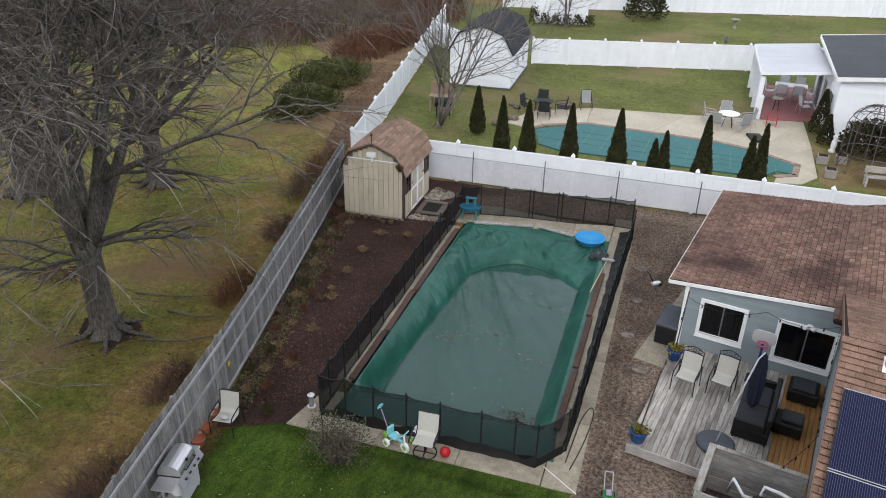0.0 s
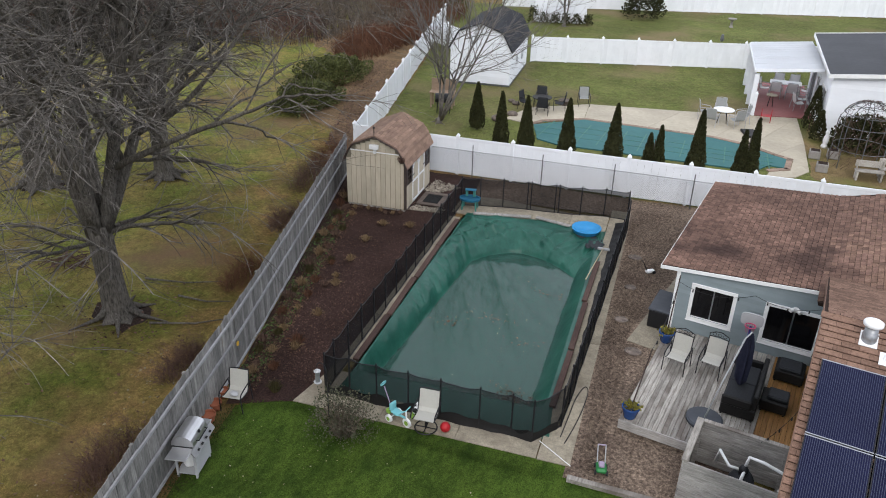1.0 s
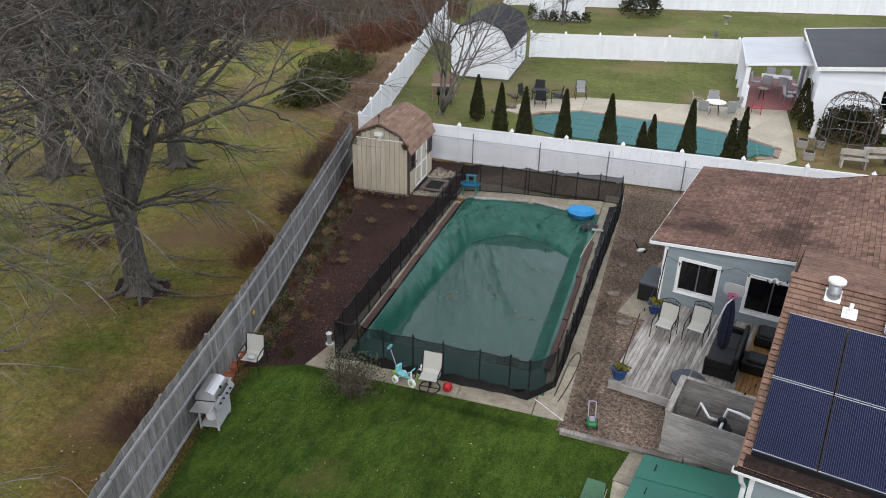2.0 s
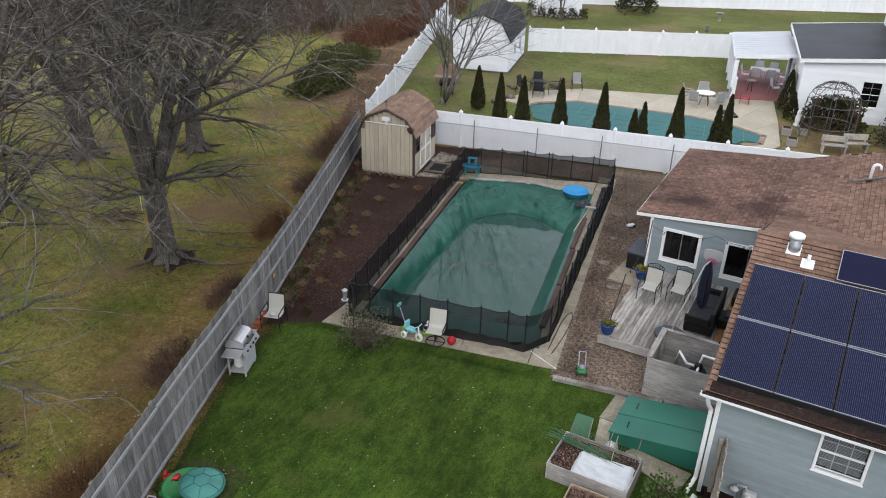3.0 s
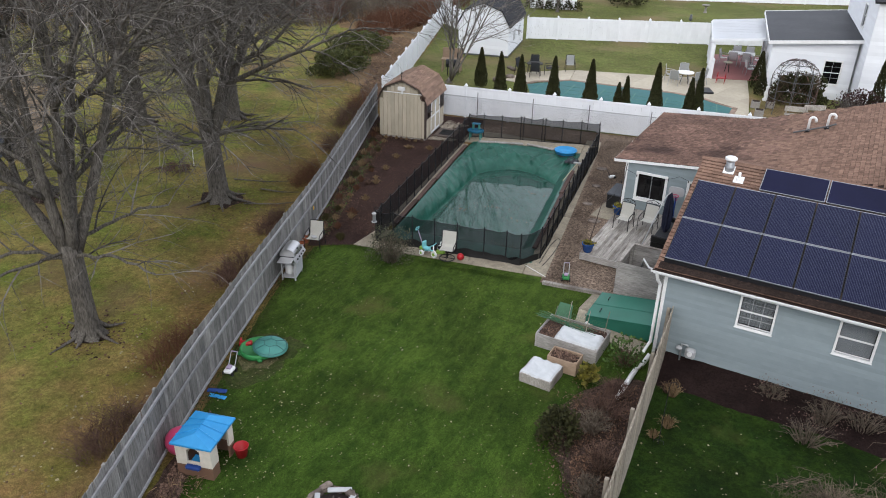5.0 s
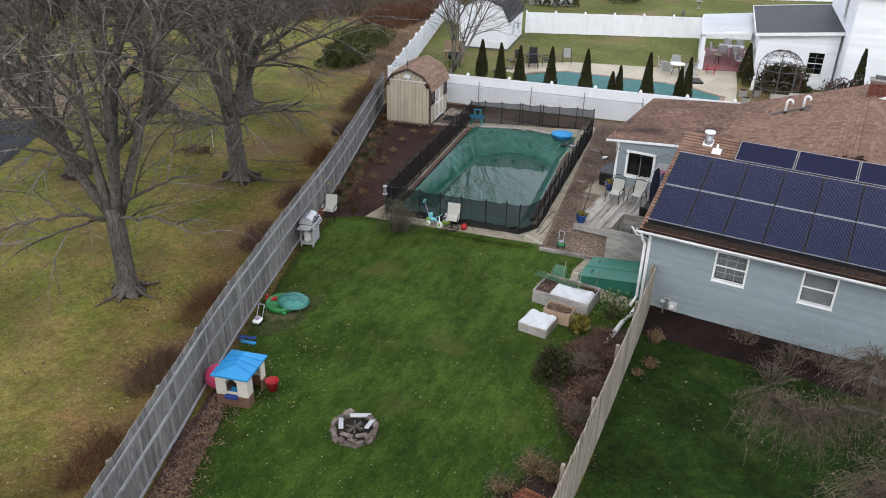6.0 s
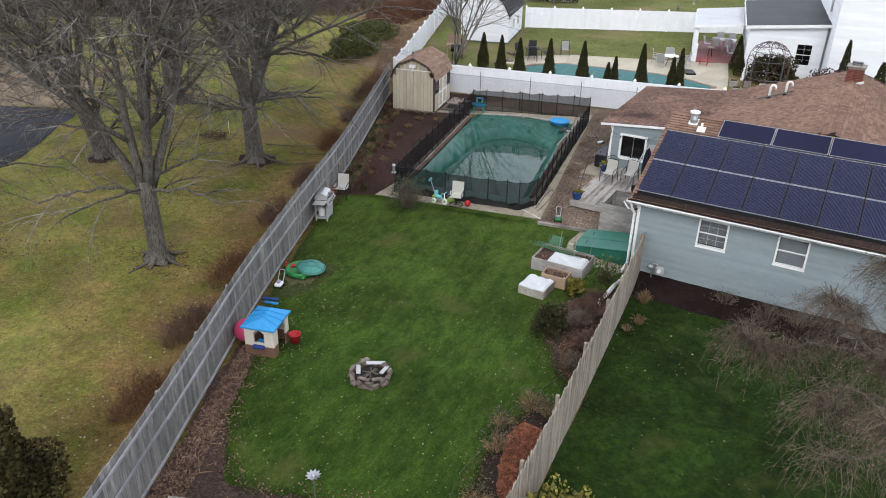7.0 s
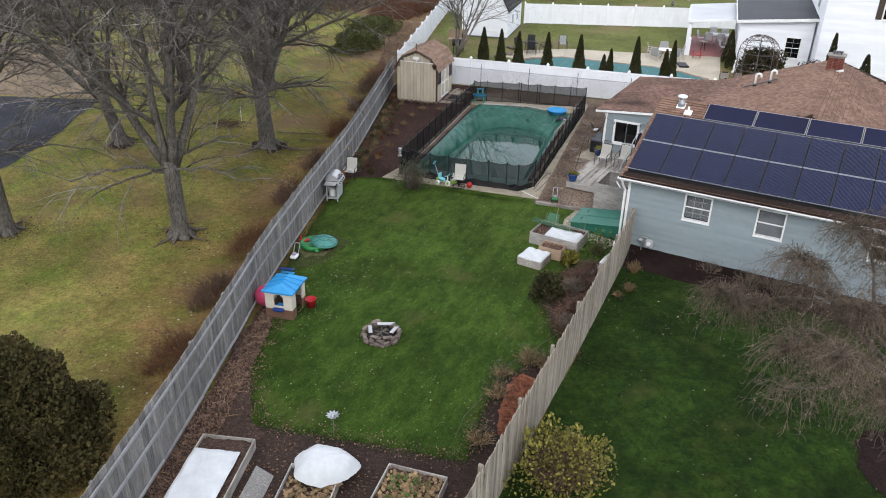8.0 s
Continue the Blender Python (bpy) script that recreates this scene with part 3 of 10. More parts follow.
M["stake_green"] = mat("green_coated_stake", (0.060, 0.165, 0.085), (0.045, 0.13, 0.066), 8, 0.5, bump=0)
M["wire"] = mat("grey_wire", (0.17, 0.175, 0.18), (0.12, 0.125, 0.13), 8, 0.5, metal=0.5, bump=0)
M["rubber_mat"] = mat("black_rubber_mat", (0.014, 0.014, 0.014), (0.022, 0.022, 0.022), 30, 0.9, bump=0.4)
M["white_stone"] = mat("white_pebbles", (0.42, 0.37, 0.30), (0.26, 0.225, 0.18), 9, 0.9, bump=0.5, island=0.3)
M["hose"] = mat("green_hose", (0.045, 0.080, 0.048), (0.055, 0.090, 0.055), 4, 0.5, bump=0)

wm = bpy.data.materials.new("pool_water")
wm.use_nodes = True
wb = wm.node_tree.nodes["Principled BSDF"]
wb.inputs["Base Color"].default_value = (0.020, 0.070, 0.052, 1)
wb.inputs["Roughness"].default_value = 0.03
wb.inputs["IOR"].default_value = 1.33
wb.inputs["Specular IOR Level"].default_value = 1.0
w_no = wm.node_tree.nodes.new("ShaderNodeTexNoise")
w_no.inputs["Scale"].default_value = 1.2
w_bu = wm.node_tree.nodes.new("ShaderNodeBump")
w_bu.inputs["Strength"].default_value = 0.012
w_bu.inputs["Distance"].default_value = 0.02
wm.node_tree.links.new(w_no.outputs["Fac"], w_bu.inputs["Height"])
wm.node_tree.links.new(w_bu.outputs[0], wb.inputs["Normal"])
M["water"] = see_through(wm, 0.22, (0.7, 0.9, 0.82))

# plan frames: the house stands turned a little one way, the pool the other
HOUSE = pose(-0.15, 7.6, 0, 0, 0, -5.8)
POOL = pose(-11.13, 10.3, 0, 0, 0, 5.5)


def hw(u, v, z=0.0):
    return HOUSE @ Vector((u, v, z))


def pw(u, v, z=0.0):
    return POOL @ Vector((u, v, z))

# ---- ground: one sheet to the horizon, with the pool let into it ----
px0, px1, py0, py1 = 0.95, 6.15, 1.75, 12.45
g = Geo()
hole = [pw(px0, py0), pw(px1, py0), pw(px1, py1), pw(px0, py1)]
outer = [Vector((-600, -600, 0)), Vector((600, -600, 0)), Vector((600, 600, 0)), Vector((-600, 600, 0))]
for i in range(4):
    j = (i + 1) % 4
    g.add([outer[i] + Vector((0, 0, -0.03)), outer[j] + Vector((0, 0, -0.03)), hole[j] + Vector((0, 0, -0.03)), hole[i] + Vector((0, 0, -0.03))], [(0, 1, 2, 3)])
single("ground", g, M["field"], "patchy olive and brown winter grass of the open field", "ground", kind="structure")

FENCE = [(-17.75, 24.6), (-14.75, 15.5), (-13.25, 10.8), (-12.25, 7.2), (-11.05, 3.1), (-10.1, 0.0), (-9.05, -3.0), (-7.68, -7.0), (-6.75, -10.0), (-5.5, -14.0)]
PICKET = [(0.42, 7.75), (0.36, 3.0), (0.30, 0.0), (0.14, -5.5), (0.02, -10.0), (-0.08, -14.0)]

c_sw, c_se, c_ne = pw(0, 0), pw(7.1, 0), pw(7.1, 15.0)
patch("lawn", [(-12.35, 9.6), (-11.95, 6.9), (-10.8, 3.1), (-9.8, 0.0), (-8.2, -4.6), (-6.6, -9.5), (-5.3, -13.6), (-0.1, -13.6), (0.1, -5.5), (0.28, 0.0), (0.38, 7.6),
               (-0.1, 11.0), (-4.05, 11.02), (-7.5, 10.72), (-11.13, 10.36)], 0.0, M["lawn"], "dark green mown lawn with a few pale fallen leaves", 0.5, 0.06, 1.0)
patch("lawn", [(0.40, 7.5), (0.33, 0.0), (0.16, -5.5), (0.04, -13.6), (40, -13.6), (40, 4.0), (9.0, 6.4), (5.0, 6.6)], 0.0, M["side_lawn"], "dark green lawn beside the house", 0.6, 0.05, 2.0)
patch("lawn", [(-24.9, 50), (-18.3, 26.7), (-13.4, 26.8), (-1.3, 28.0), (30, 31), (60, 76), (7, 81), (-12, 74), (-40, 66)], -0.012, M["far_lawn"],
      "green and tan lawn of the neighbouring yards", 2.0, 0.1, 3.0)
patch("lawn_verge", [(-12.2, 9.0), (-3.7, 9.9), (-4.0, 11.05), (-7.5, 10.8), (-11.8, 10.2)], -0.004, M["worn_lawn"], "thin worn grass at the edge of the pool slabs", 0.3, 0.03, 3.5)
patch("mulch_bed", [(-17.6, 24.2), (-14.7, 15.4), (-13.2, 10.9), (-12.6, 9.5), (-11.9, 9.9), (-11.2, 10.3), (-10.9, 11.4), (-11.1, 15), (-11.6, 20.5), (-11.9, 24.2), (-12.2, 26.6), (-17.9, 26.2)],
      0.02, M["mulch_dark"], "dark brown mulch bed along the wooden fence", 0.3, 0.10, 4.0)
patch("mulch_bed", [(-4.15, 10.62), (-1.7, 10.7), (0.0, 11.0), (-0.2, 13.0), (-2.0, 17.0), (-2.2, 24.5), (-1.2, 27.8), (-6.2, 27.3), (-12.4, 26.75), (-12.3, 24.6), (-6.3, 25.3), (-5.65, 25.4)],
      0.012, M["mulch_grey"], "weathered wood-chip bed between pool and house", 0.3, 0.06, 5.0)
patch("leaf_bed", [(-9.9, 0.6), (-8.9, -0.2), (-8.5, -2.4), (-8.2, -3.2), (-7.3, -4.6), (-6.3, -5.9), (-5.9, -6.1), (-6.3, -9.0), (-6.9, -9.3), (-7.75, -6.6), (-9.0, -2.9)], 0.02, M["leaf_litter"],
      "bed of brown leaf litter along the wooden fence", 0.25, 0.16, 6.0)
patch("soil_bed", [(-6.4, -5.9), (-5.6, -5.8), (-3.0, -5.3), (-0.9, -4.9), (0.05, -5.2), (0.0, -13.5), (-5.6, -13.5), (-6.7, -9.8)], 0.014, M["soil"],
      "bare dark soil round the vegetable beds", 0.25, 0.14, 7.0)
patch("shrub_bed", [(0.36, 6.6), (-0.6, 6.3), (-1.3, 5.4), (-1.75, 4.0), (-1.5, 2.9), (-0.5, 1.2), (0.28, 0.6)], 0.018, M["leaf_litter"], "brown shrub bed beside the picket fence", 0.25, 0.15, 8.0)
patch("soil_bed", [(0.24, 0.0), (-0.7, -0.5), (-1.3, -1.6), (-1.25, -3.0), (-1.0, -4.6), (-0.6, -5.6), (0.06, -5.6)], 0.022, M["soil"], "bare soil strip along the picket fence", 0.25, 0.12, 9.0)
patch("clay_patch", [(0.15, -1.2), (-0.85, -1.1), (-1.05, -1.7), (-0.85, -2.9), (-0.6, -3.7), (-0.2, -4.0), (0.08, -3.9)], 0.034, M["clay"], "patch of fresh red clay soil", 0.15, 0.12, 10.0)
# mulch heaped against the house wall
g = Geo()
mn, mk = 120, 9
for i in range(mn + 1):
    u0 = 0.36 + 12.2 * i / mn
    front = -1.0 + 0.16 * noise.noise(Vector((u0 * 0.9, 2.0, 0))) + 0.07 * noise.noise(Vector((u0 * 3.5, 5.0, 0)))
    for k in range(mk + 1):
        q = k / mk
        v0 = front + (0.29 - front) * q
        g.v.append(tuple(hw(u0, v0, 0.004 + 0.30 * q ** 1.2 + 0.035 * min(1, 5 * q) * noise.noise(Vector((u0 * 2.2, v0 * 2.2, 9.0))))))
g.f = [(i * (mk + 1) + k, (i + 1) * (mk + 1) + k, (i + 1) * (mk + 1) + k + 1, i * (mk + 1) + k + 1) for i in range(mn) for k in range(mk)]
g.m = [0] * len(g.f)
single("mulch_bed", g, M["mulch_black"], "very dark mulch bed heaped along the house wall", "ground", kind="structure", smooth=True)
patch("driveway", [(-28.3, 7.4), (-27.2, 4.2), (-27.0, -4.0), (-70.0, -14.0), (-70.0, 0.0), (-37.4, 11.9), (-31.6, 14.1)], -0.01, M["asphalt"], "dark asphalt drive with wandering crack lines", 0.8, 0.15, 12.0, "driveway")
patch("gravel_verge", [(-31.4, 14.3), (-37.5, 12.1), (-70.0, 0.4), (-70.0, 16.0), (-44.0, 24.0), (-33.6, 17.0)], -0.014, M["sand_gravel"], "tan gravel verge beyond the drive", 0.8, 0.5, 13.0)
patch("thatch_bed", [(-18.4, 25.5), (-20.6, 33.5), (-25.0, 49.0), (-27.5, 60.0), (-36.0, 60), (-34.0, 47.0), (-27.4, 42.0), (-25.2, 35.0), (-24.6, 31.0), (-21.4, 29.5), (-19.6, 26.0)], -0.004, M["thatch"],
      "rust-brown leaf litter beside the white fence", 0.6, 0.5, 14.0)

# ---- pool: basin, coping, slabs ----
basin = thing("swimming_pool", POOL, "in-ground swimming pool under a sagging green tarpaulin", "swimming pool")
g = Geo()
t, zb = 0.15, -1.6
g.box(px0 - t, px1 + t, py0 - t, py1 + t, zb - 0.1, zb)
g.box(px0 - t, px0, py0 - t, py1 + t, zb, -0.03)
g.box(px1, px1 + t, py0 - t, py1 + t, zb, -0.03)
g.box(px0, px1, py0 - t, py0, zb, -0.03)
g.box(px0, px1, py1, py1 + t, zb, -0.03)
part("basin", g, M["concrete"], basin)

WATER = -0.65


def tarp_height(u, v):
    """Height of the sagging cover; u and v from 0 to 1 across and along the pool."""
    x, y = u * (px1 - px0), v * (py1 - py0)
    w, e = x, (px1 - px0) - x
    s, n = y, (py1 - py0) - y
    # the cover hangs in a wide bank on the west and north, steep on the east; its north end is an arch
    lean = (x - 2.5) / 2.0
    bank = lambda d, run: max(0.0, 1.0 - d / run)
    runs = (0.20 + 0.085 * y, 0.50, 0.8, 1.15 + (1.9 if lean < 0 else 1.0) * lean * lean)
    sides = [bank(q, k) for q, k in zip((w, e, s, n), runs)]
    b = min(1.0, sum(q ** 3.0 for q in sides) ** (1 / 3.0))
    inside = min(max(0.0, q - k) for q, k in zip((w, e, s, n), runs))
    z = WATER + (0.03 - WATER) * b ** 0.72 - 0.30 * (1 - math.exp(-inside / 0.5))
    fold = 0.03 * noise.noise(Vector((x * 2.6 + y * 0.9, y * 0.8, 3.1))) + 0.015 * noise.noise(Vector((x * 6.0, y * 2.2 + x * 2.0, 1.7)))
    # pleats that run down the banks
    fold += sides[0] ** 0.5 * (0.34 * abs(noise.noise(Vector((y * 1.15 + x * 1.5, x * 0.3, 12.0)))) + 0.05 * abs(noise.noise(Vector((y * 3.6 + x * 2.6, x * 0.5, 2.0)))))
    fold += sides[3] ** 0.5 * (0.30 * abs(noise.noise(Vector((x * 1.3 - y * 0.9, y * 0.3, 15.0)))) + 0.04 * abs(noise.noise(Vector((x * 4.2 + y, y * 0.4, 5.0)))))
    crease = lambda a: (1.0 - min(1.0, abs(noise.noise(a)) * 2.6)) ** 2
    steep = min(1.0, max(sides[0], sides[3]) * 1.6)
    fold += steep * (0.09 * crease(Vector((y * 2.1 + x * 1.5, x * 0.5 - y * 0.25, 31.0))) + 0.03 * crease(Vector((y * 3.0 - x * 1.8, x * 0.8, 37.0))))
    edge = min(w, e, s, n)
    return z + 1.25 * fold * min(1.0, 2.2 * edge)


g = Geo()
nx, ny = 120, 240
for j in range(ny + 1):
    for i in range(nx + 1):
        u, v = i / nx, j / ny
        g.v.append((px0 + u * (px1 - px0), py0 + v * (py1 - py0), tarp_height(u, v)))
for j in range(ny):
    for i in range(nx):
        a = j * (nx + 1) + i
        g.f.append((a, a + 1, a + nx + 2, a + nx + 1))
g.m = [0] * len(g.f)
# the hem laid over the coping
hem, k = [], 0
ring = [(px0 + (px1 - px0) * i / 40, py0) for i in range(40)] + [(px1, py0 + (py1 - py0) * i / 80) for i in range(80)]
ring += [(px1 - (px1 - px0) * i / 40, py1) for i in range(40)] + [(px0, py1 - (py1 - py0) * i / 80) for i in range(80)]
cx, cy = (px0 + px1) / 2, (py0 + py1) / 2
vs = []
for x, y in ring:
    dx = (0.38 if x >= px1 - 1e-6 else -0.13 if x <= px0 + 1e-6 else 0)
    dy = (1.0 if y >= py1 - 1e-6 else -1.12 if y <= py0 + 1e-6 else 0)
    wob = (0.92 if y <= py0 + 1e-6 else 0.6) + (0.08 if y <= py0 + 1e-6 else 0.4) * noise.noise(Vector((x * 1.5, y * 1.5, 5.0)))
    vs += [(x, y, 0.03), (x + dx * 0.5 * wob, y + dy * 0.5 * wob, 0.055 + (0.16 if y >= py1 - 1e-6 else 0.04) * abs(noise.noise(Vector((x * 2.2, y * 2.2, 1.0))))), (x + dx * wob, y + dy * wob, 0.02)]
n = len(ring)
fs = []
for i in range(n):
    a, b = 3 * i, 3 * ((i + 1) % n)
    fs += [(a, a + 1, b + 1, b), (a + 1, a + 2, b + 2, b + 1)]
g.add(vs, fs)
cover = part("pool_tarp", g, M["tarp"], basin, "wrinkled green tarpaulin sagging under rainwater", smooth=True)
g = Geo()
g.add([(px0 + 0.05, py0 + 0.05, WATER), (px1 - 0.05, py0 + 0.05, WATER), (px1 - 0.05, py1 - 0.05, WATER), (px0 + 0.05, py1 - 0.05, WATER)], [(0, 1, 2, 3)])
part("rainwater", g, M["water"], basin, "still rainwater that mirrors bare branches")

deck_ground = new("pavement")
deck_ground.matrix_basis = POOL
tagged(deck_ground, "stained concrete slabs round the pool with open joints", "pavement", "", "structure")


def slab_piece(poly, z1=0.03):
    gg = Geo()
    gg.prism(poly, -0.10, z1 + rng.uniform(-0.006, 0.006))
    part("slab", gg, M["concrete"], deck_ground)


j = 0.006
ys = [0.0, 2.4, 5.2, 7.6, 10.4, 12.9, 15.0]
for a, b in zip(ys, ys[1:]):
    slab_piece([(6.32, a + j), (7.10, a + j), (7.10 if b < 15 else 7.05, b - j), (6.32, b - j)])
xs = [0.62, 2.3, 4.3, 6.3]
for a, b in zip(xs, xs[1:]):
    slab_piece([(a + j, 0.02), (b - j, 0.02), (b - j, py0 - 0.16), (a + j, py0 - 0.16)])
slab_piece([(-0.02, 0.02), (0.60, 0.02), (0.60, 2.1), (0.42, 2.1)])
for a, b in zip([2.12, 4.6, 7.1, 9.6], [4.6, 7.1, 9.6, 12.2]):
    slab_piece([(0.36, a + j), (0.78, a + j), (0.78, b - j), (0.36, b - j)])
xs = [0.30, 1.9, 3.4, 4.9, 6.3]
for a, b in zip(xs, xs[1:]):
    slab_piece([(a + j, py1 + 0.17), (b - j, py1 + 0.17), (b - j, 14.3 + 0.2 * math.sin(b)), (a + j, 14.3 + 0.2 * math.sin(a))])


def weight_board(a, b, w, h, material, label):
    gg = Geo()
    gg.soft(-w / 2, w / 2, 0, (Vector(b) - Vector(a)).length, 0, h, 0.012)
    d = Vector(b) - Vector(a)
    single("wooden_board", gg, material, label, "board", "boards that hold the tarpaulin",
           m=POOL @ Matrix.Translation((a[0], a[1], 0.065)) @ pose(0, 0, 0, 0, 0, math.degrees(math.atan2(-d.x, d.y))))


for a, b in zip([2.1, 4.55, 7.0, 9.45], [4.5, 6.95, 9.4, 11.8]):
    weight_board((0.80 + rng.uniform(-0.03, 0.03), a), (0.80 + rng.uniform(-0.03, 0.03), b), 0.17, 0.08, M["red_board"], "weathered reddish board lying on the tarpaulin edge")
for a, b in zip([1.9, 4.6, 7.4], [4.5, 7.3, 10.2]):
    weight_board((6.34 + rng.uniform(-0.03, 0.03), a), (6.37, b), 0.17, 0.07, M["red_board"], "weathered reddish board lying on the tarpaulin edge")
for a, b in (((1.2, 12.6), (3.4, 13.05)), ((3.6, 13.1), (5.0, 12.75))):
    weight_board(a, b, 0.16, 0.07, M["box_wood"], "grey board lying on the bunched tarpaulin")


# ---- black mesh safety fence round the pool ----
def mesh_fence():
    ob = thing("pool_fence", POOL, "black see-through mesh safety fence on thin black poles", "fence")
    line = [(0.62, 0.62), (1.28, 0.68), (2.05, 0.62), (2.9, 0.62), (3.75, 0.60), (4.75, 0.60), (5.55, 0.62), (6.08, 0.55), (6.66, 1.32)]
    line += [(6.68 + 0.03 * k, 1.32 + 0.92 * k) for k in range(1, 14)] + [(6.95, 14.25)]
    north = [(6.05, 14.25), (5.15, 14.05), (4.3, 13.95), (4.15, 13.93), (3.2, 13.85), (3.06, 13.85), (2.1, 13.72), (1.2, 13.55), (0.48, 13.35)]
    line += north
    line += [(0.48 + 0.008 * k, 13.35 - 0.93 * k) for k in range(1, 14)]
    hgt = 1.2
    n = len(line)
    for i in range(n):
        a, b = Vector((*line[i], 0)), Vector((*line[(i + 1) % n], 0))
        gg = Geo()
        d = (b - a).length
        cols = 8
        vs, fs = [], []
        for c in range(cols + 1):
            u = c / cols
            sag = -0.07 * min(1.0, d) * 4 * u * (1 - u) + 0.012 * math.sin(9 * u + i)
            bulge = 0.035 * math.sin(3.14 * u) * math.sin(i * 2.3)
            side = (b - a).cross(Vector((0, 0, 1))).normalized()
            for z, k in ((0.035, 0.4), (0.35, 1.0), (0.8, 0.8), (hgt + sag, 0.0)):
                vs.append(a.lerp(b, u) + side * bulge * k + Vector((0, 0, z)))
        for c in range(cols):
            for r in range(3):
                q = c * 4 + r
                fs.append((q, q + 4, q + 5, q + 1))
        gg.add(vs, fs)
        panel = part("mesh_panel", gg, M["mesh"], ob, smooth=True)
        part("top_border", Geo().tube([vs[c * 4 + 3] for c in range(cols + 1)], 0.013, 4), M["black_metal"], panel)
        part("bottom_border", Geo().tube([vs[c * 4] for c in range(cols + 1)], 0.022, 4), M["black_metal"], panel)
    # slack netting bunched along the foot of the east side
    gg = Geo()
    for i in range(131):
        y = 1.4 + i * 0.095
        foot = 6.66 + 0.03 * (y - 1.32) / 0.92
        w = 0.06 + 0.05 * noise.noise(Vector((y * 1.7, 0.0, 7.0)))
        h = 0.12 + 0.10 * noise.noise(Vector((y * 2.3, 3.0, 1.0)))
        w += 0.02 + foot - 6.66
        gg.v += [(foot - w, y, 0.045), (foot - w * 0.55, y, 0.06 + h * 0.6), (foot - 0.012, y, 0.10 + h * 1.4)]
    for i in range(130):
        q = i * 3
        gg.f += [(q, q + 1, q + 4, q + 3), (q + 1, q + 2, q + 5, q + 4)]
    gg.m = [0] * len(gg.f)
    part("net_skirt", gg, M["wicker"], ob, "slack black netting bunched on the slabs", smooth=True)
    # and along the foot of the south side
    gg = Geo()
    foot_line = [p for a, b in zip(line[:8], line[1:9]) for p in (Vector(a).lerp(Vector(b), k / 10) for k in range(10))]
    for i, p in enumerate(foot_line):
        w = 0.10 + 0.06 * noise.noise(Vector((i * 0.23, 5.0, 2.0)))
        h = 0.16 + 0.10 * noise.noise(Vector((i * 0.17, 1.0, 9.0)))
        gg.v += [(p.x, p.y - w * 0.6, 0.036), (p.x, p.y - w * 0.25, 0.05 + h * 0.5), (p.x, p.y - 0.012, 0.06 + h * 1.3)]
    gg.f = [(3 * i + k, 3 * i + 3 + k, 3 * i + 4 + k, 3 * i + 1 + k) for i in range(len(foot_line) - 1) for k in range(2)]
    gg.m = [0] * len(gg.f)
    part("net_skirt", gg, M["wicker"], ob, "slack black netting bunched on the slabs", smooth=True)
    pole = Geo()
    pole.tube([(0, 0, 0.0), (0, 0, hgt + 0.03)], 0.023, 6)
    pole.ball((0, 0, hgt + 0.03), 0.02, 6, 4)
    me = pole.mesh("pole", M["black_metal"])
    for i, (x, y) in enumerate(line):
        p = part("pole", me, M["black_metal"], ob)
        p.location = (x, y, 0.03)
    return ob


mesh_fence()


# ---- fences ----
def along(line, step):
    """Points at even steps along a broken line, with the heading there."""
    out, rest = [], 0.0
    for a, b in zip(line, line[1:]):
        a, b = Vector((*a, 0)), Vector((*b, 0))
        d = b - a
        s = rest
        while s < d.length:
            out.append((a + d * (s / d.length), math.degrees(math.atan2(d.y, d.x))))
            s += step
        rest = s - d.length
    return out


def smooth_line(pts, k=8):
    out = []
    for i in range(len(pts) - 1):
        p0, p1, p2, p3 = (Vector(pts[max(0, min(len(pts) - 1, i + o))]) for o in (-1, 0, 1, 2))
        for j in range(k):
            u = j / k
            q = 0.5 * ((2 * p1) + (p2 - p0) * u + (2 * p0 - 5 * p1 + 4 * p2 - p3) * u * u + (3 * p1 - p0 - 3 * p2 + p3) * u ** 3)
            out.append((q.x, q.y))
    out.append(tuple(pts[-1]))
    return out


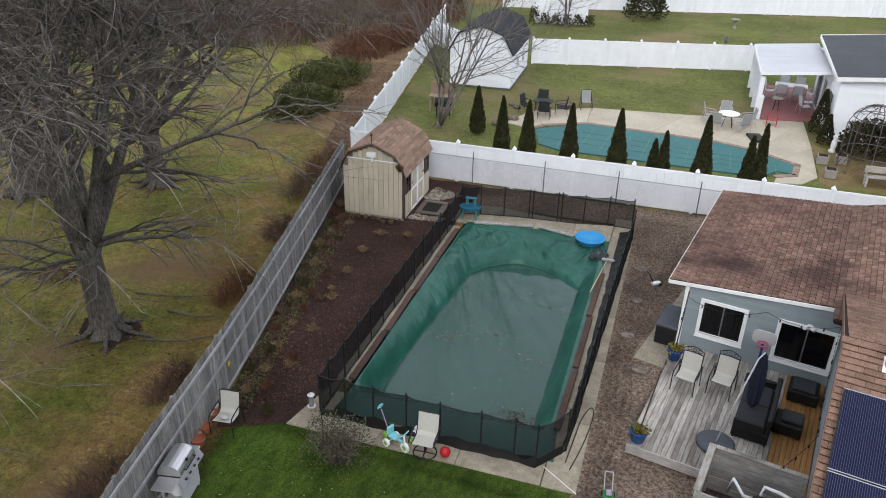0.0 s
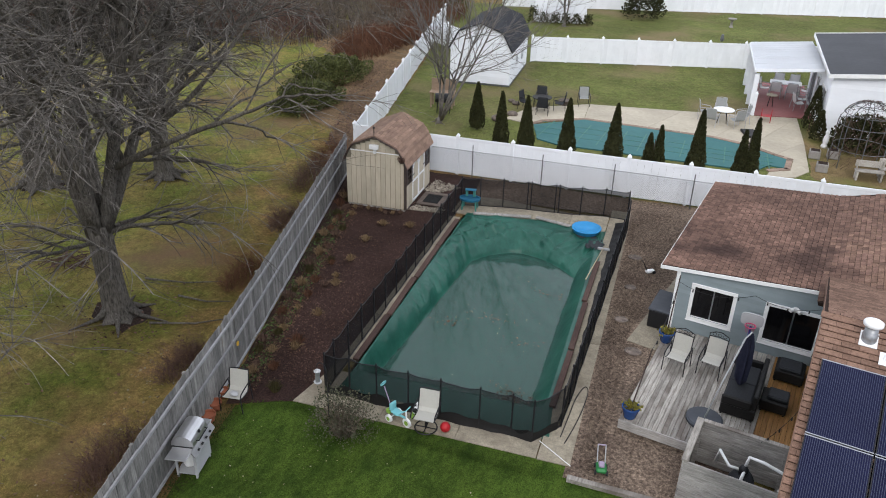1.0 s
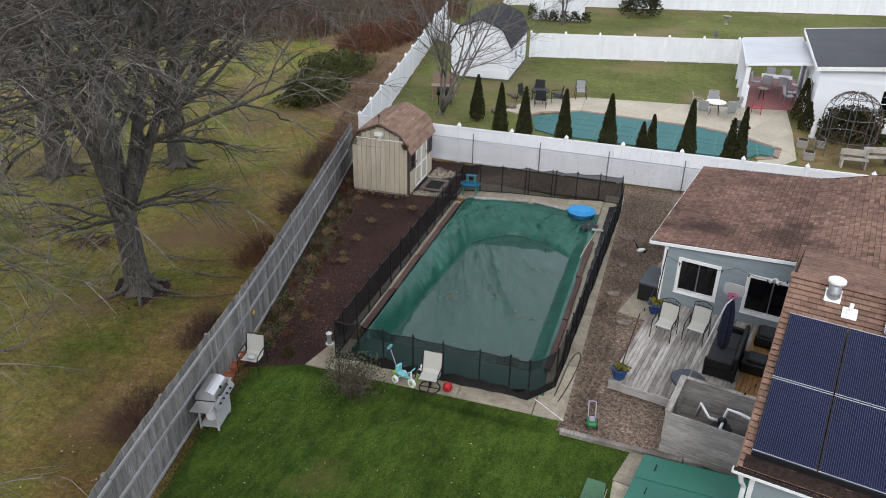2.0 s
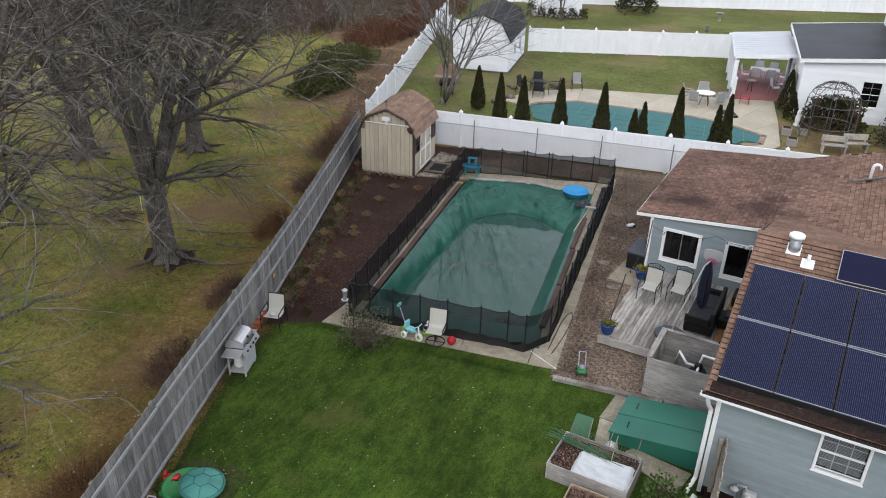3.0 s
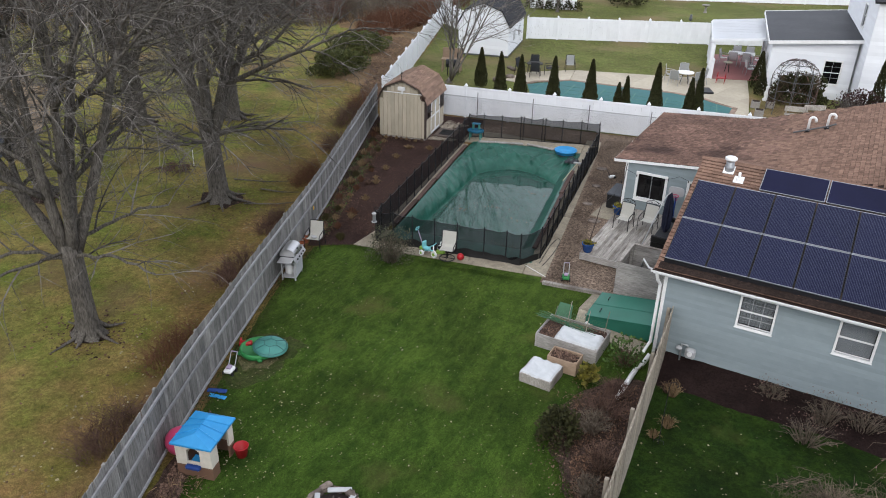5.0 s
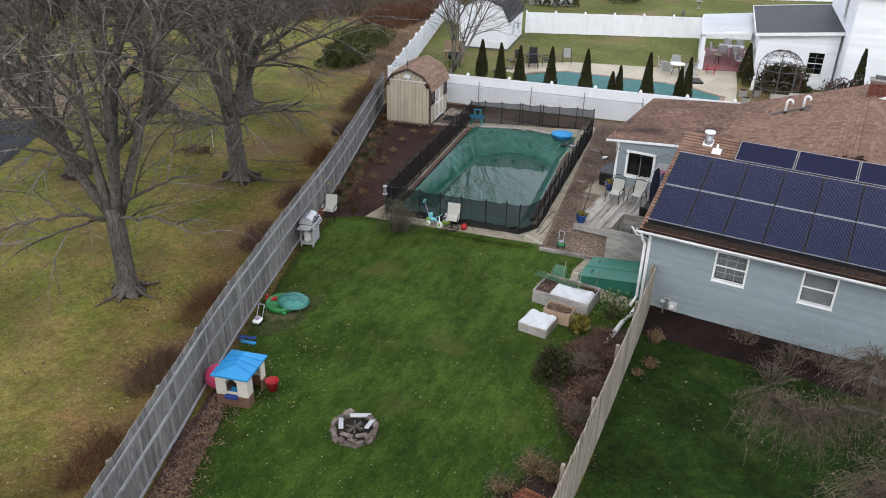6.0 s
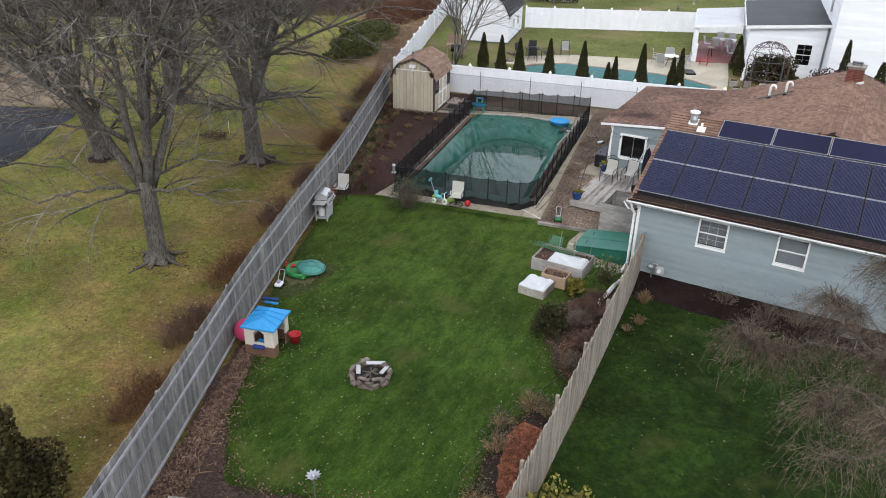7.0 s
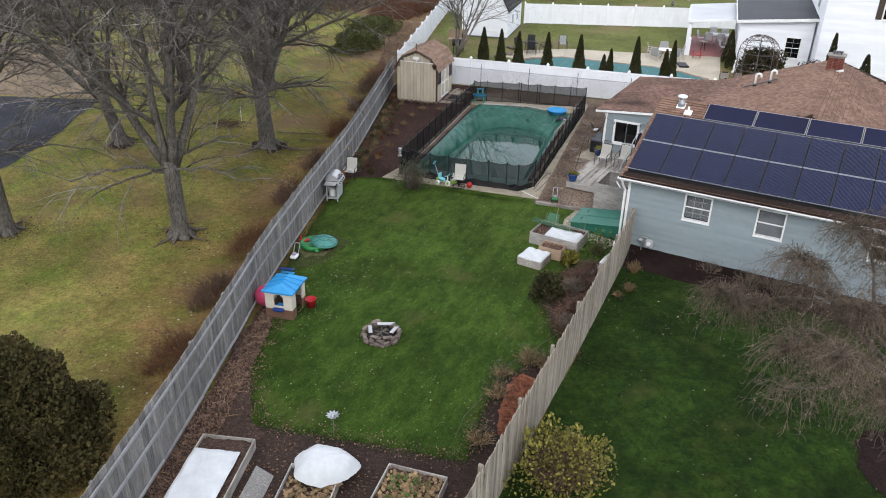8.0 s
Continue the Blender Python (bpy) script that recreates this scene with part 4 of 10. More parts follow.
def wooden_fence():
    ob = thing("wooden_fence", Matrix.Identity(4), "tall weathered grey wooden board fence with its rails towards the yard", "fence")
    line = smooth_line(FENCE)
    shapes = []
    for k in range(5):
        gg = Geo()
        w, h = 0.068, 1.86 + 0.004 * k
        prof = [(-w, 0.03), (w, 0.03), (w, h - 0.012), (w - 0.012, h), (-w + 0.012, h), (-w, h - 0.012)]
        vs = [(x, 0.0, z) for x, z in prof] + [(x, -0.019, z) for x, z in prof]
        gg.add(vs, [(0, 1, 2, 3, 4, 5), (11, 10, 9, 8, 7, 6)] + [((i + 1) % 6, i, 6 + i, 6 + (i + 1) % 6) for i in range(6)])
        shapes.append(gg.mesh("board", M["wood_grey"]))
    for i, (p, a) in enumerate(along(line, 0.141)):
        b = part("board", shapes[rng.randrange(5)], M["wood_grey"], ob)
        b.matrix_basis = pose(p.x, p.y, rng.uniform(-0.008, 0.0) - 0.012 * (i // 17 % 2), rng.uniform(-0.4, 0.4), rng.uniform(-0.3, 0.3), a)
    spans = along(line, 2.44)
    for (p, a), (q, _) in zip(spans, spans[1:]):
        d = (q - p).normalized()
        side = Vector((-d.y, d.x, 0)) * 0.04
        for z, h in ((0.13, 0.07), (0.98, 0.07), (1.63, 0.07)):
            gg = Geo()
            gg.beam(p + side + d * 0.005 + Vector((0, 0, z + rng.uniform(-0.015, 0.015))), q + side - d * 0.005 + Vector((0, 0, z + rng.uniform(-0.015, 0.015))), 0.045, h)
            part("rail", gg, M["wood_rail"], ob)
        gg = Geo()
        gg.soft(-0.045, 0.045, -0.12, -0.022, 0, 1.80, 0.012)
        post = part("post", gg, M["wood_grey"], ob)
        post.matrix_basis = pose(p.x, p.y, 0, 0, 0, a)
    return ob


def picket_fence():
    ob = thing("picket_fence", Matrix.Identity(4), "tan weathered wooden picket fence between lawn and side yard", "fence")
    line = smooth_line(PICKET)
    shapes = []
    for k in range(4):
        gg = Geo()
        w, h = 0.0445, 1.82 + 0.008 * k
        prof = [(-w, 0.04), (w, 0.04), (w, h - 0.05), (0.018, h), (-0.018, h), (-w, h - 0.05)]
        vs = [(x, 0.0, z) for x, z in prof] + [(x, 0.02, z) for x, z in prof]
        gg.add(vs, [(5, 4, 3, 2, 1, 0), (6, 7, 8, 9, 10, 11)] + [(i, (i + 1) % 6, 6 + (i + 1) % 6, 6 + i) for i in range(6)])
        shapes.append(gg.mesh("picket", M["wood_tan"]))
    for i, (p, a) in enumerate(along(line, 0.096)):
        if i in (38, 61):
            continue
        b = part("picket", shapes[rng.randrange(4)], M["wood_tan"], ob)
        b.matrix_basis = pose(p.x, p.y, rng.uniform(-0.02, 0.01), rng.uniform(-0.6, 0.6), rng.uniform(-0.5, 0.5), a)
    spans = along(line, 2.4)
    for (p, a), (q, _) in zip(spans, spans[1:]):
        d = (q - p).normalized()
        side = Vector((d.y, -d.x, 0)) * 0.03
        for z in (0.35, 1.0, 1.55):
            gg = Geo()
            gg.beam(p + side + Vector((0, 0, z)), q + side + Vector((0, 0, z)), 0.045, 0.085)
            part("rail", gg, M["wood_tan"], ob)
        gg = Geo()
        gg.soft(-0.045, 0.045, -0.145, -0.055, 0, 1.74, 0.012)
        post = part("post", gg, M["wood_tan"], ob)
        post.matrix_basis = pose(p.x, p.y, 0, 0, 0, a)
    return ob


def vinyl_fence(label, a, b, count, height=1.68, lattice=False):
    """White panels between capped posts, from a to b."""
    a, b = Vector((*a, 0)), Vector((*b, 0))
    d = b - a
    ob = thing("vinyl_fence", pose(a.x, a.y, 0, 0, 0, math.degrees(math.atan2(d.y, d.x))), label, "fence", "white vinyl fences")
    span = d.length / count
    k = 8
    w = (span - 0.12) / k
    solid = Geo().box(0.002, w - 0.002, -0.012, 0.012, 0.10, height - 0.06)
    rail = Geo()
    rail.soft(0.06, span - 0.06, -0.022, 0.022, height - 0.10, height + 0.03, 0.008)
    low = Geo()
    low.soft(0.06, span - 0.06, -0.022, 0.022, 0.04, 0.16, 0.008)
    post = Geo()
    post.soft(-0.062, 0.062, -0.062, 0.062, 0, height + 0.07, 0.008)
    cap = Geo()
    h = height + 0.07
    cap.add([(-0.085, -0.085, h), (0.085, -0.085, h), (0.085, 0.085, h), (-0.085, 0.085, h), (-0.085, -0.085, h + 0.03), (0.085, -0.085, h + 0.03), (0.085, 0.085, h + 0.03), (-0.085, 0.085, h + 0.03), (0, 0, h + 0.16)],
            [(3, 2, 1, 0), (0, 1, 5, 4), (1, 2, 6, 5), (2, 3, 7, 6), (3, 0, 4, 7), (4, 5, 8), (5, 6, 8), (6, 7, 8), (7, 4, 8)])
    ms = [x.mesh(nm, M["vinyl"]) for x, nm in ((rail, "top_rail"), (low, "bottom_rail"))]
    mb = solid.mesh("panel_board", M["vinyl"])
    mp, mc = post.mesh("post", M["vinyl"]), cap.mesh("post_cap", M["vinyl"])
    for i in range(count + 1):
        p = part("post", mp, M["vinyl"], ob)
        p.location = (i * span, 0, 0)
        part("post_cap", mc, M["vinyl"], p)
        if i < count:
            for j in range(k):
                q = part("panel_board", mb, M["vinyl"], ob)
                q.location = (i * span + 0.06 + j * w, 0, 0)
            for me, nm in zip(ms, ("top_rail", "bottom_rail")):
                q = part(nm, me, M["vinyl"], ob)
                q.location = (i * span, 0, 0)
    return ob


wooden_fence()
picket_fence()
vinyl_fence("white vinyl privacy fence with pointed post caps behind the pool", (-18.25, 26.25), (3.55, 28.45), 9)
vinyl_fence("long white vinyl privacy fence beside the woods", (-18.25, 26.25), (-27.0, 57.0), 13)
vinyl_fence("short white vinyl fence running to the barn shed", (-25.5, 51.2), (-21.9, 48.3), 2)
vinyl_fence("white vinyl privacy fence at the end of the neighbouring yard", (-16.9, 48.6), (1.2, 55.2), 8)
vinyl_fence("far white vinyl fence behind the back lawn", (-26.0, 68.6), (40.0, 93.6), 29, 1.9)


def chain_link():
    a, b = Vector((-15.6, 26.35, 0)), Vector((-1.4, 27.62, 0))
    d = b - a
    ob = thing("chain_link_fence", pose(a.x, a.y, 0, 0, 0, math.degrees(math.atan2(d.y, d.x))), "grey chain-link fence in front of the white fence", "fence")
    L, hh = d.length, 1.18
    gg = Geo()
    s = 0.085
    for i in range(int((L + hh) / s)):
        x = i * s - hh
        for sgn in (1, -1):
            x0, z0, x1, z1 = (x, 0.03, x + hh, 0.03 + hh) if sgn > 0 else (x + hh, 0.03, x, 0.03 + hh)
            if min(x0, x1) < 0 or max(x0, x1) > L:
                continue
            gg.tube([(x0, 0, z0), (x1, 0, z1)], 0.0022, 3, False)
    part("wire_netting", gg, M["wire"], ob)
    rail = Geo()
    rail.tube([(0, 0, hh + 0.03), (L, 0, hh + 0.03)], 0.016, 6)
    part("top_rail", rail, M["galv"], ob)
    post = Geo()
    post.tube([(0, 0, 0), (0, 0, hh + 0.32)], 0.022, 6)
    me = post.mesh("post", M["wire"])
    for x in (2.97, 6.03, 9.02, 12.17):
        p = part("post", me, M["wire"], ob)
        p.location = (x, -0.03, 0)


chain_link()


# ---- the house ----
house = thing("house", HOUSE, "single-storey house with blue-grey clapboard siding and brown shingle roofs", "house")


def shingle_field(parent, corner, along_dir, up_dir, length, rows_n, material, near=(0, 0), expo=0.145, tab=0.30, keep=None, gap=0.016):
    """Rows of separate shingle tabs over a roof face: corner, direction along the eave and direction up the slope.
    near: the range of rows whose tabs are parts of their own."""
    cr, al, up = Vector(corner), Vector(along_dir).normalized(), Vector(up_dir).normalized()
    nrm = al.cross(up).normalized()
    if nrm.z < 0:
        nrm = -nrm
    local = random.Random(int(length * 100) + rows_n)
    rest = Geo()
    one = Geo()
    w = tab - 0.016
    # tabs end short; over dark felt the gap imitates a shadow line
    one.add([(0, 0, 0.024), (w, 0, 0.024), (w, expo - 0.012, 0.005), (0, expo - 0.012, 0.005), (0, 0, 0.0), (w, 0, 0.0)],
            [(0, 1, 2, 3), (0, 4, 5, 1), (0, 3, 4), (1, 5, 2)])
    me = one.mesh("shingle", material)
    basis = Matrix((al, up, nrm)).transposed()
    made = 0
    for r in range(rows_n):
        x = -(r % 2) * tab / 2 - (r % 3) * 0.03
        while x < length:
            x0, x1 = max(0.0, x), min(length, x + tab)
            x += tab
            if x1 - x0 < 0.03:
                continue
            s = r * expo
            mid = cr + al * ((x0 + x1) / 2) + up * s
            if keep and not keep(mid):
                continue
            lift = local.uniform(0.0, 0.006)
            if near[0] <= r < near[1] and x1 - x0 > tab - 0.001 and made < 290:
                ob = part("shingle", me, material, parent)
                ob.matrix_basis = Matrix.Translation(cr + al * x0 + up * s + nrm * (0.002 + lift)) @ basis.to_4x4()
                made += 1
            else:
                o = cr + al * x0 + up * s + nrm * (0.002 + lift)
                ww = x1 - x0 - gap * local.uniform(0.6, 1.3)
                rest.add([o + nrm * 0.024, o + al * ww + nrm * 0.024, o + al * ww + up * (expo - 0.012) + nrm * 0.005, o + up * (expo - 0.012) + nrm * 0.005, o, o + al * ww],
                         [(0, 1, 2, 3), (0, 4, 5, 1), (0, 3, 4), (1, 5, 2)])
    if rest.f:
        part("shingles", rest, material, parent, "", False, "stuff")


def siding(parent, a, b, z0, z1, out, openings=(), material=None, course=0.115, top=None):
    """Lapped boards on a wall from a to b (plan points); top: height of the wall at a share of its length."""
    a, b = Vector((*a, 0)), Vector((*b, 0))
    d = (b - a)
    L = d.length
    d.normalize()
    o = Vector((*out, 0)).normalized()
    z = z0
    while z < z1 - 0.01:
        h = min(course, z1 - z)
        cuts = [(0.0, L)]
        if top:
            s = [k / 60 for k in range(61) if top(k / 60) > z + h * 0.5]
            if not s:
                break
            cuts = [(min(s) * L, max(s) * L)]
        for x0, x1, w0, w1 in openings:
            if w0 < z + h and w1 > z:
                new_cuts = []
                for c0, c1 in cuts:
                    if x0 > c0:
                        new_cuts.append((c0, min(c1, x0)))
                    if x1 < c1:
                        new_cuts.append((max(c0, x1), c1))
                cuts = [c for c in new_cuts if c[1] - c[0] > 0.02]
        for c0, c1 in cuts:
            gg = Geo()
            p, q = a + d * c0, a + d * c1
            # each board leans out over the one below
            rows_s = [(0.0, 0.0), (0.020, 0.0), (0.020, 0.005), (0.001, h)]
            gg.add([e + o * out_by + Vector((0, 0, z + dz)) for out_by, dz in rows_s for e in (p, q)],
                   [(2 * k, 2 * k + 1, 2 * k + 3, 2 * k + 2) for k in range(3)] + [(0, 2, 4, 6), (7, 5, 3, 1)])
            part("siding_board", gg, material, parent)
        z += course


def wall_solid(name, a, b, z0, z1, thick, inward, openings, material, parent):
    """A wall with real openings: a..b in plan, thick towards inward."""
    a, b = Vector((*a, 0)), Vector((*b, 0))
    d = b - a
    L = d.length
    d.normalize()
    n = Vector((*inward, 0)).normalized()
    xs = sorted({0.0, L, *[x for o in openings for x in o[:2]]})
    zs = sorted({z0, z1, *[z for o in openings for z in o[2:]]})
    gg = Geo()
    nx, nz = len(xs), len(zs)
    vid = lambda i, k, back: (k * nx + i) * 2 + back
    vs = [a + d * x + Vector((0, 0, z)) + n * thick * back for z in zs for x in xs for back in (0, 1)]

    def solid(i, k):
        if not (0 <= i < nx - 1 and 0 <= k < nz - 1):
            return False
        return not any(o[0] <= xs[i] and xs[i + 1] <= o[1] and o[2] <= zs[k] and zs[k + 1] <= o[3] for o in openings)

    fs = []
    for i in range(nx - 1):
        for k in range(nz - 1):
            if not solid(i, k):
                continue
            c = [vid(i, k, 0), vid(i + 1, k, 0), vid(i + 1, k + 1, 0), vid(i, k + 1, 0)]
            fs += [tuple(c), tuple(q + 1 for q in c)[::-1]]
            for near, (p, q) in (((i, k - 1), (0, 1)), ((i + 1, k), (1, 2)), ((i, k + 1), (2, 3)), ((i - 1, k), (3, 0))):
                if not solid(*near):
                    fs.append((c[q], c[p], c[p] + 1, c[q] + 1))
    used = sorted({q for f in fs for q in f})
    remap = {q: j for j, q in enumerate(used)}
    gg.add([vs[q] for q in used], [tuple(remap[q] for q in f) for f in fs])
    return part(name, gg, material, parent)


def window_unit(parent, m, w, h, kind="slide", cols=1, frame_w=0.09, blind=""):
    """A window in its wall; m: its lower left corner, x along the wall, y into it."""
    win = part("window", Geo().box(0, w, 0.03, 0.09, -0.0, 0.02), M["white_trim"], parent)
    win.matrix_basis = m
    f = Geo()
    fw = frame_w
    f.soft(-fw, w + fw, -0.045, 0.02, h, h + fw, 0.006)
    f.soft(-fw, w + fw, -0.045, 0.02, -fw, 0, 0.006)
    f.soft(-fw, 0, -0.044, 0.02, 0, h, 0.006)
    f.soft(w, w + fw, -0.044, 0.02, 0, h, 0.006)
    part("frame", f, M["white_trim"], win)
    part("pane", Geo().box(0, w, 0.054 if blind else 0.05, 0.060, 0.02, h), M["dark_glass"], win)
    if blind:
        part("pane", Geo().box(0, w, 0.046, 0.049, 0.02, h), M["clear_glass"], win)
    s = Geo()
    if kind == "slide":
        s.box(w / 2 - 0.018, w / 2 + 0.018, 0.03, 0.05, 0.02, h)
        part("mullion", s, M["alu"], win)
    else:
        thin = Geo()
        s.box(0, w, 0.02, 0.045, h / 2 - 0.02, h / 2 + 0.02)
        for half in (0, 1):
            z0 = 0.02 + half * h / 2
            for c in range(1, cols):
                thin.box(w * c / cols - 0.007, w * c / cols + 0.007, 0.034, 0.045, z0, z0 + h / 2 - 0.03)
            if cols > 1:
                thin.box(0, w, 0.035, 0.045, z0 + h / 4 - 0.007, z0 + h / 4 + 0.007)
        part("meeting_rail", s, M["white_trim"], win)
        if cols > 1:
            part("muntin", thin, M["grey_paint"], win)
    part("sill", Geo().soft(-fw - 0.015, w + fw + 0.015, -0.062, -0.046, -fw - 0.01, -fw + 0.02, 0.005), M["white_trim"], win)
    if blind == "slats":
        bl = Geo()
        for k in range(int((h - 0.05) / 0.032)):
            bl.box(0.015, w - 0.015, 0.0515, 0.0535, h - 0.032 * (k + 1), h - 0.032 * k - 0.007)
        part("blind", bl, M["blind"], win, "grey slatted blind behind the glass", kind="stuff")
    elif blind == "shade":
        part("shade", Geo().box(0.012, w - 0.012, 0.051, 0.054, h / 2, h - 0.01), M["shade_cloth"], win, "pale roller shade drawn over the upper sash")
        part("curtain", Geo().box(0.012, w - 0.012, 0.0515, 0.0535, 0.03, h / 2), M["blind"], win, "grey net curtain behind the lower sash")
    return win


# wing with the solar panels
WW, WE = 0.22, 12.6          # west and east wall
EZ, RISE, RV = 2.96, 0.375, 4.6
eave_z = 2.80
south = [(2.25, 3.07, 1.75, 2.64), (4.63, 5.43, 1.73, 2.64), (8.05, 8.85, 1.73, 2.64)]
sw = wall_solid("wall", (WW, 0.28), (WE, 0.28), 0, eave_z, 0.14, (0, 1), [(a - WW, b - WW, c, d) for a, b, c, d in south], M["siding"], house)
siding(sw, (WW, 0.28), (WE, 0.28), 0.30, eave_z, (0, -1), [(a - WW, b - WW, c, d) for a, b, c, d in south], M["siding"])
part("foundation", Geo().box(WW - 0.01, WE, 0.262, 0.275, 0, 0.30), M["soil"], house)
for i, (a, b, c, d) in enumerate(south):
    window_unit(house, pose(a, 0.28, c), b - a, d - c, "sash", 3 if i == 0 else 1, 0.058, ("slats", "shade", "")[i])
gable = lambda s: eave_z + RISE * (s * 8.9 if s < 0.5 else (1 - s) * 8.9)
gw = Geo()
gw.add([(WW, 0.42, 0), (WW, 9.68, 0), (WW, 9.68, eave_z + 0.12), (WW, RV, eave_z + RISE * 4.3), (WW, 0.42, eave_z + 0.05), (WW + 0.14, 0.42, 0), (WW + 0.14, 9.68, 0), (WW + 0.14, 9.68, eave_z + 0.12), (WW + 0.14, RV, eave_z + RISE * 4.3), (WW + 0.14, 0.42, eave_z + 0.05)],
       [(4, 3, 2, 1, 0), (5, 6, 7, 8, 9), (0, 1, 6, 5), (1, 2, 7, 6), (2, 3, 8, 7), (3, 4, 9, 8), (4, 0, 5, 9)])
gwall = part("wall", gw, M["siding"], house)
siding(gwall, (WW, 9.18), (WW, 0.28), 0.2, 4.5, (-1, 0), (), M["siding"], 0.115, gable)
part("wall", Geo().box(WE - 0.14, WE, 0.42, 9.18, 0, eave_z), M["siding"], house)
part("corner_trim", Geo().box(WW - 0.03, WW + 0.06, 0.24, 0.30, 0.1, eave_z), M["white_trim"], house)

rl = Geo()
rl.slab([(-0.05, -0.02, EZ), (WE + 0.3, -0.02, EZ), (WE + 0.3, RV, EZ + RISE * RV), (-0.05, RV, EZ + RISE * RV)], 0.10)
rl.slab([(-0.05, RV + 0.004, EZ + RISE * RV), (WE + 0.3, RV + 0.004, EZ + RISE * RV), (WE + 0.3, 9.72, 3.03), (-0.01, 9.72, 3.03)], 0.10)
roof_wing = part("roof", rl, M["roof_felt"], house, "light brown asphalt shingle roof")
sl = math.sqrt(1 + RISE * RISE)
shingle_field(roof_wing, (-0.05, -0.02, EZ), (1, 0, 0), (0, 1, RISE), 13.0, int(4.6 * sl / 0.145), M["shingle_tan"], (0, 0), tab=0.31, gap=0.006,
              keep=lambda p: p.x < 1.2 or p.y > 3.2 or p.y < 0.6)
shingle_field(roof_wing, (6.0, 9.72, 3.03), (-1, 0, 0), (0, -5.12, 1.655), 6.0, 36, M["shingle_tan"], (0, 0), tab=0.22)
for k in range(52):
    cap = Geo().slab([(-0.1 + k * 0.25, RV - 0.14, EZ + RISE * (RV - 0.14) + 0.035), (0.17 + k * 0.25, RV - 0.14, EZ + RISE * (RV - 0.14) + 0.028), (0.17 + k * 0.25, RV, EZ + RISE * RV + 0.030), (-0.1 + k * 0.25, RV, EZ + RISE * RV + 0.040)], 0.012)
    part("ridge_shingle", cap, M["shingle_tan"], roof_wing)
part("rake_board", Geo().beam((-0.062, -0.02, EZ - 0.06), (-0.062, RV, EZ + RISE * RV - 0.06), 0.02, 0.15).beam((-0.062, RV, EZ + RISE * RV - 0.06), (-0.022, 9.72, 2.97), 0.02, 0.12), M["shingle_tan"], house)
part("soffit", Geo().box(-0.08, WE + 0.2, 0.0, 0.26, eave_z - 0.02, eave_z - 0.004), M["white_trim"], house)
gt = Geo()
gt.box(-0.12, WE + 0.3, -0.15, -0.036, EZ - 0.072, EZ - 0.062)
gt.box(-0.12, WE + 0.3, -0.158, -0.15, EZ - 0.072, EZ - 0.014)
gt.box(-0.12, WE + 0.3, -0.036, -0.026, EZ - 0.072, EZ - 0.03)
gt.box(-0.13, -0.12, -0.158, -0.026, EZ - 0.072, EZ - 0.014)
part("gutter", gt, M["white_trim"], house, "white gutter with dark wet leaves in it")
part("gutter_leaves", Geo().box(-0.1, WE + 0.28, -0.148, -0.038, EZ - 0.061, EZ - 0.022), M["soil"], house)
ds = Geo()
ds.tube([(0.02, -0.09, EZ - 0.08), (0.06, 0.02, EZ - 0.35), (0.12, 0.16, EZ - 0.55), (0.12, 0.16, 0.55), (0.02, -0.15, 0.30)], 0.045, 8)
part("downspout", ds, M["white_trim"], house)

# main roof: a ridge that runs north, with the low lean-to of the sunroom on its west
RU, RZ, BU, BZ = 5.3, 4.74, -0.12, 2.62
SWU, SWZ, S0, S1 = -4.2, 2.25, 9.63, 17.0
mr = Geo()
mr.slab([(BU, 9.0, BZ - 0.0), (RU, 4.7, RZ), (RU, 15.5, RZ), (BU, S1, BZ)], 0.10)
mr.slab([(RU + 0.004, 4.7, RZ), (RU + 5.4, 9.0, BZ), (RU + 5.4, S1, BZ), (RU + 0.004, 15.5, RZ)], 0.10)
mr.slab([(BU, S1 + 0.004, BZ), (RU, 15.504, RZ), (RU + 5.4, S1 + 0.004, BZ)], 0.10)
roof_main = part("roof", mr, M["roof_felt"], house, "light brown asphalt shingle roof round the chimney")
rise2 = (RZ - BZ) / (RU - BU)


def on_west(p):
    # stops at the north hip
    share = (p.x - BU) / (RU - BU)
    return 9.1 - share * 4.3 < p.y < S1 - share * (S1 - 15.5) - 0.1


def stained(p):
    return (p.x - BU) / 3.2 + 0.75 * noise.noise(p * 7.3) + 0.45 * noise.noise(p * 0.9) < 0.30


for m_sh, want_st in ((M["shingle_tan"], False), (M["shingle"], True)):
    shingle_field(roof_main, (BU, S1, BZ), (0, -1, 0), (1, 0, rise2), 12.4, int((RU - BU) * math.sqrt(1 + rise2 ** 2) / 0.145), m_sh, (0, 0), tab=0.205,
                  keep=lambda p: on_west(p) and stained(p) == want_st)
shingle_field(roof_main, (RU + 5.4, 4.7, BZ), (0, 1, 0), (-1, 0, (RZ - BZ) / 5.4), 12.2, 40, M["shingle_tan"], (0, 0), keep=lambda p: p.y < 15.4)
for k in range(44):
    y = 5.0 + k * 0.24
    cap = Geo().slab([(RU - 0.14, y + 0.27, RZ - 0.02), (RU - 0.14, y, RZ - 0.012), (RU, y, RZ + 0.036), (RU, y + 0.27, RZ + 0.03)], 0.012)
    cap.slab([(RU, y + 0.27, RZ + 0.03), (RU, y, RZ + 0.036), (RU + 0.14, y, RZ - 0.012), (RU + 0.14, y + 0.27, RZ - 0.02)], 0.012)
    part("ridge_shingle", cap, M["shingle_tan"], roof_main)

lr = Geo()
lr.slab([(SWU, S0, SWZ), (BU + 0.05, S0, BZ), (BU + 0.05, S1, BZ), (SWU, S1, SWZ)], 0.10)
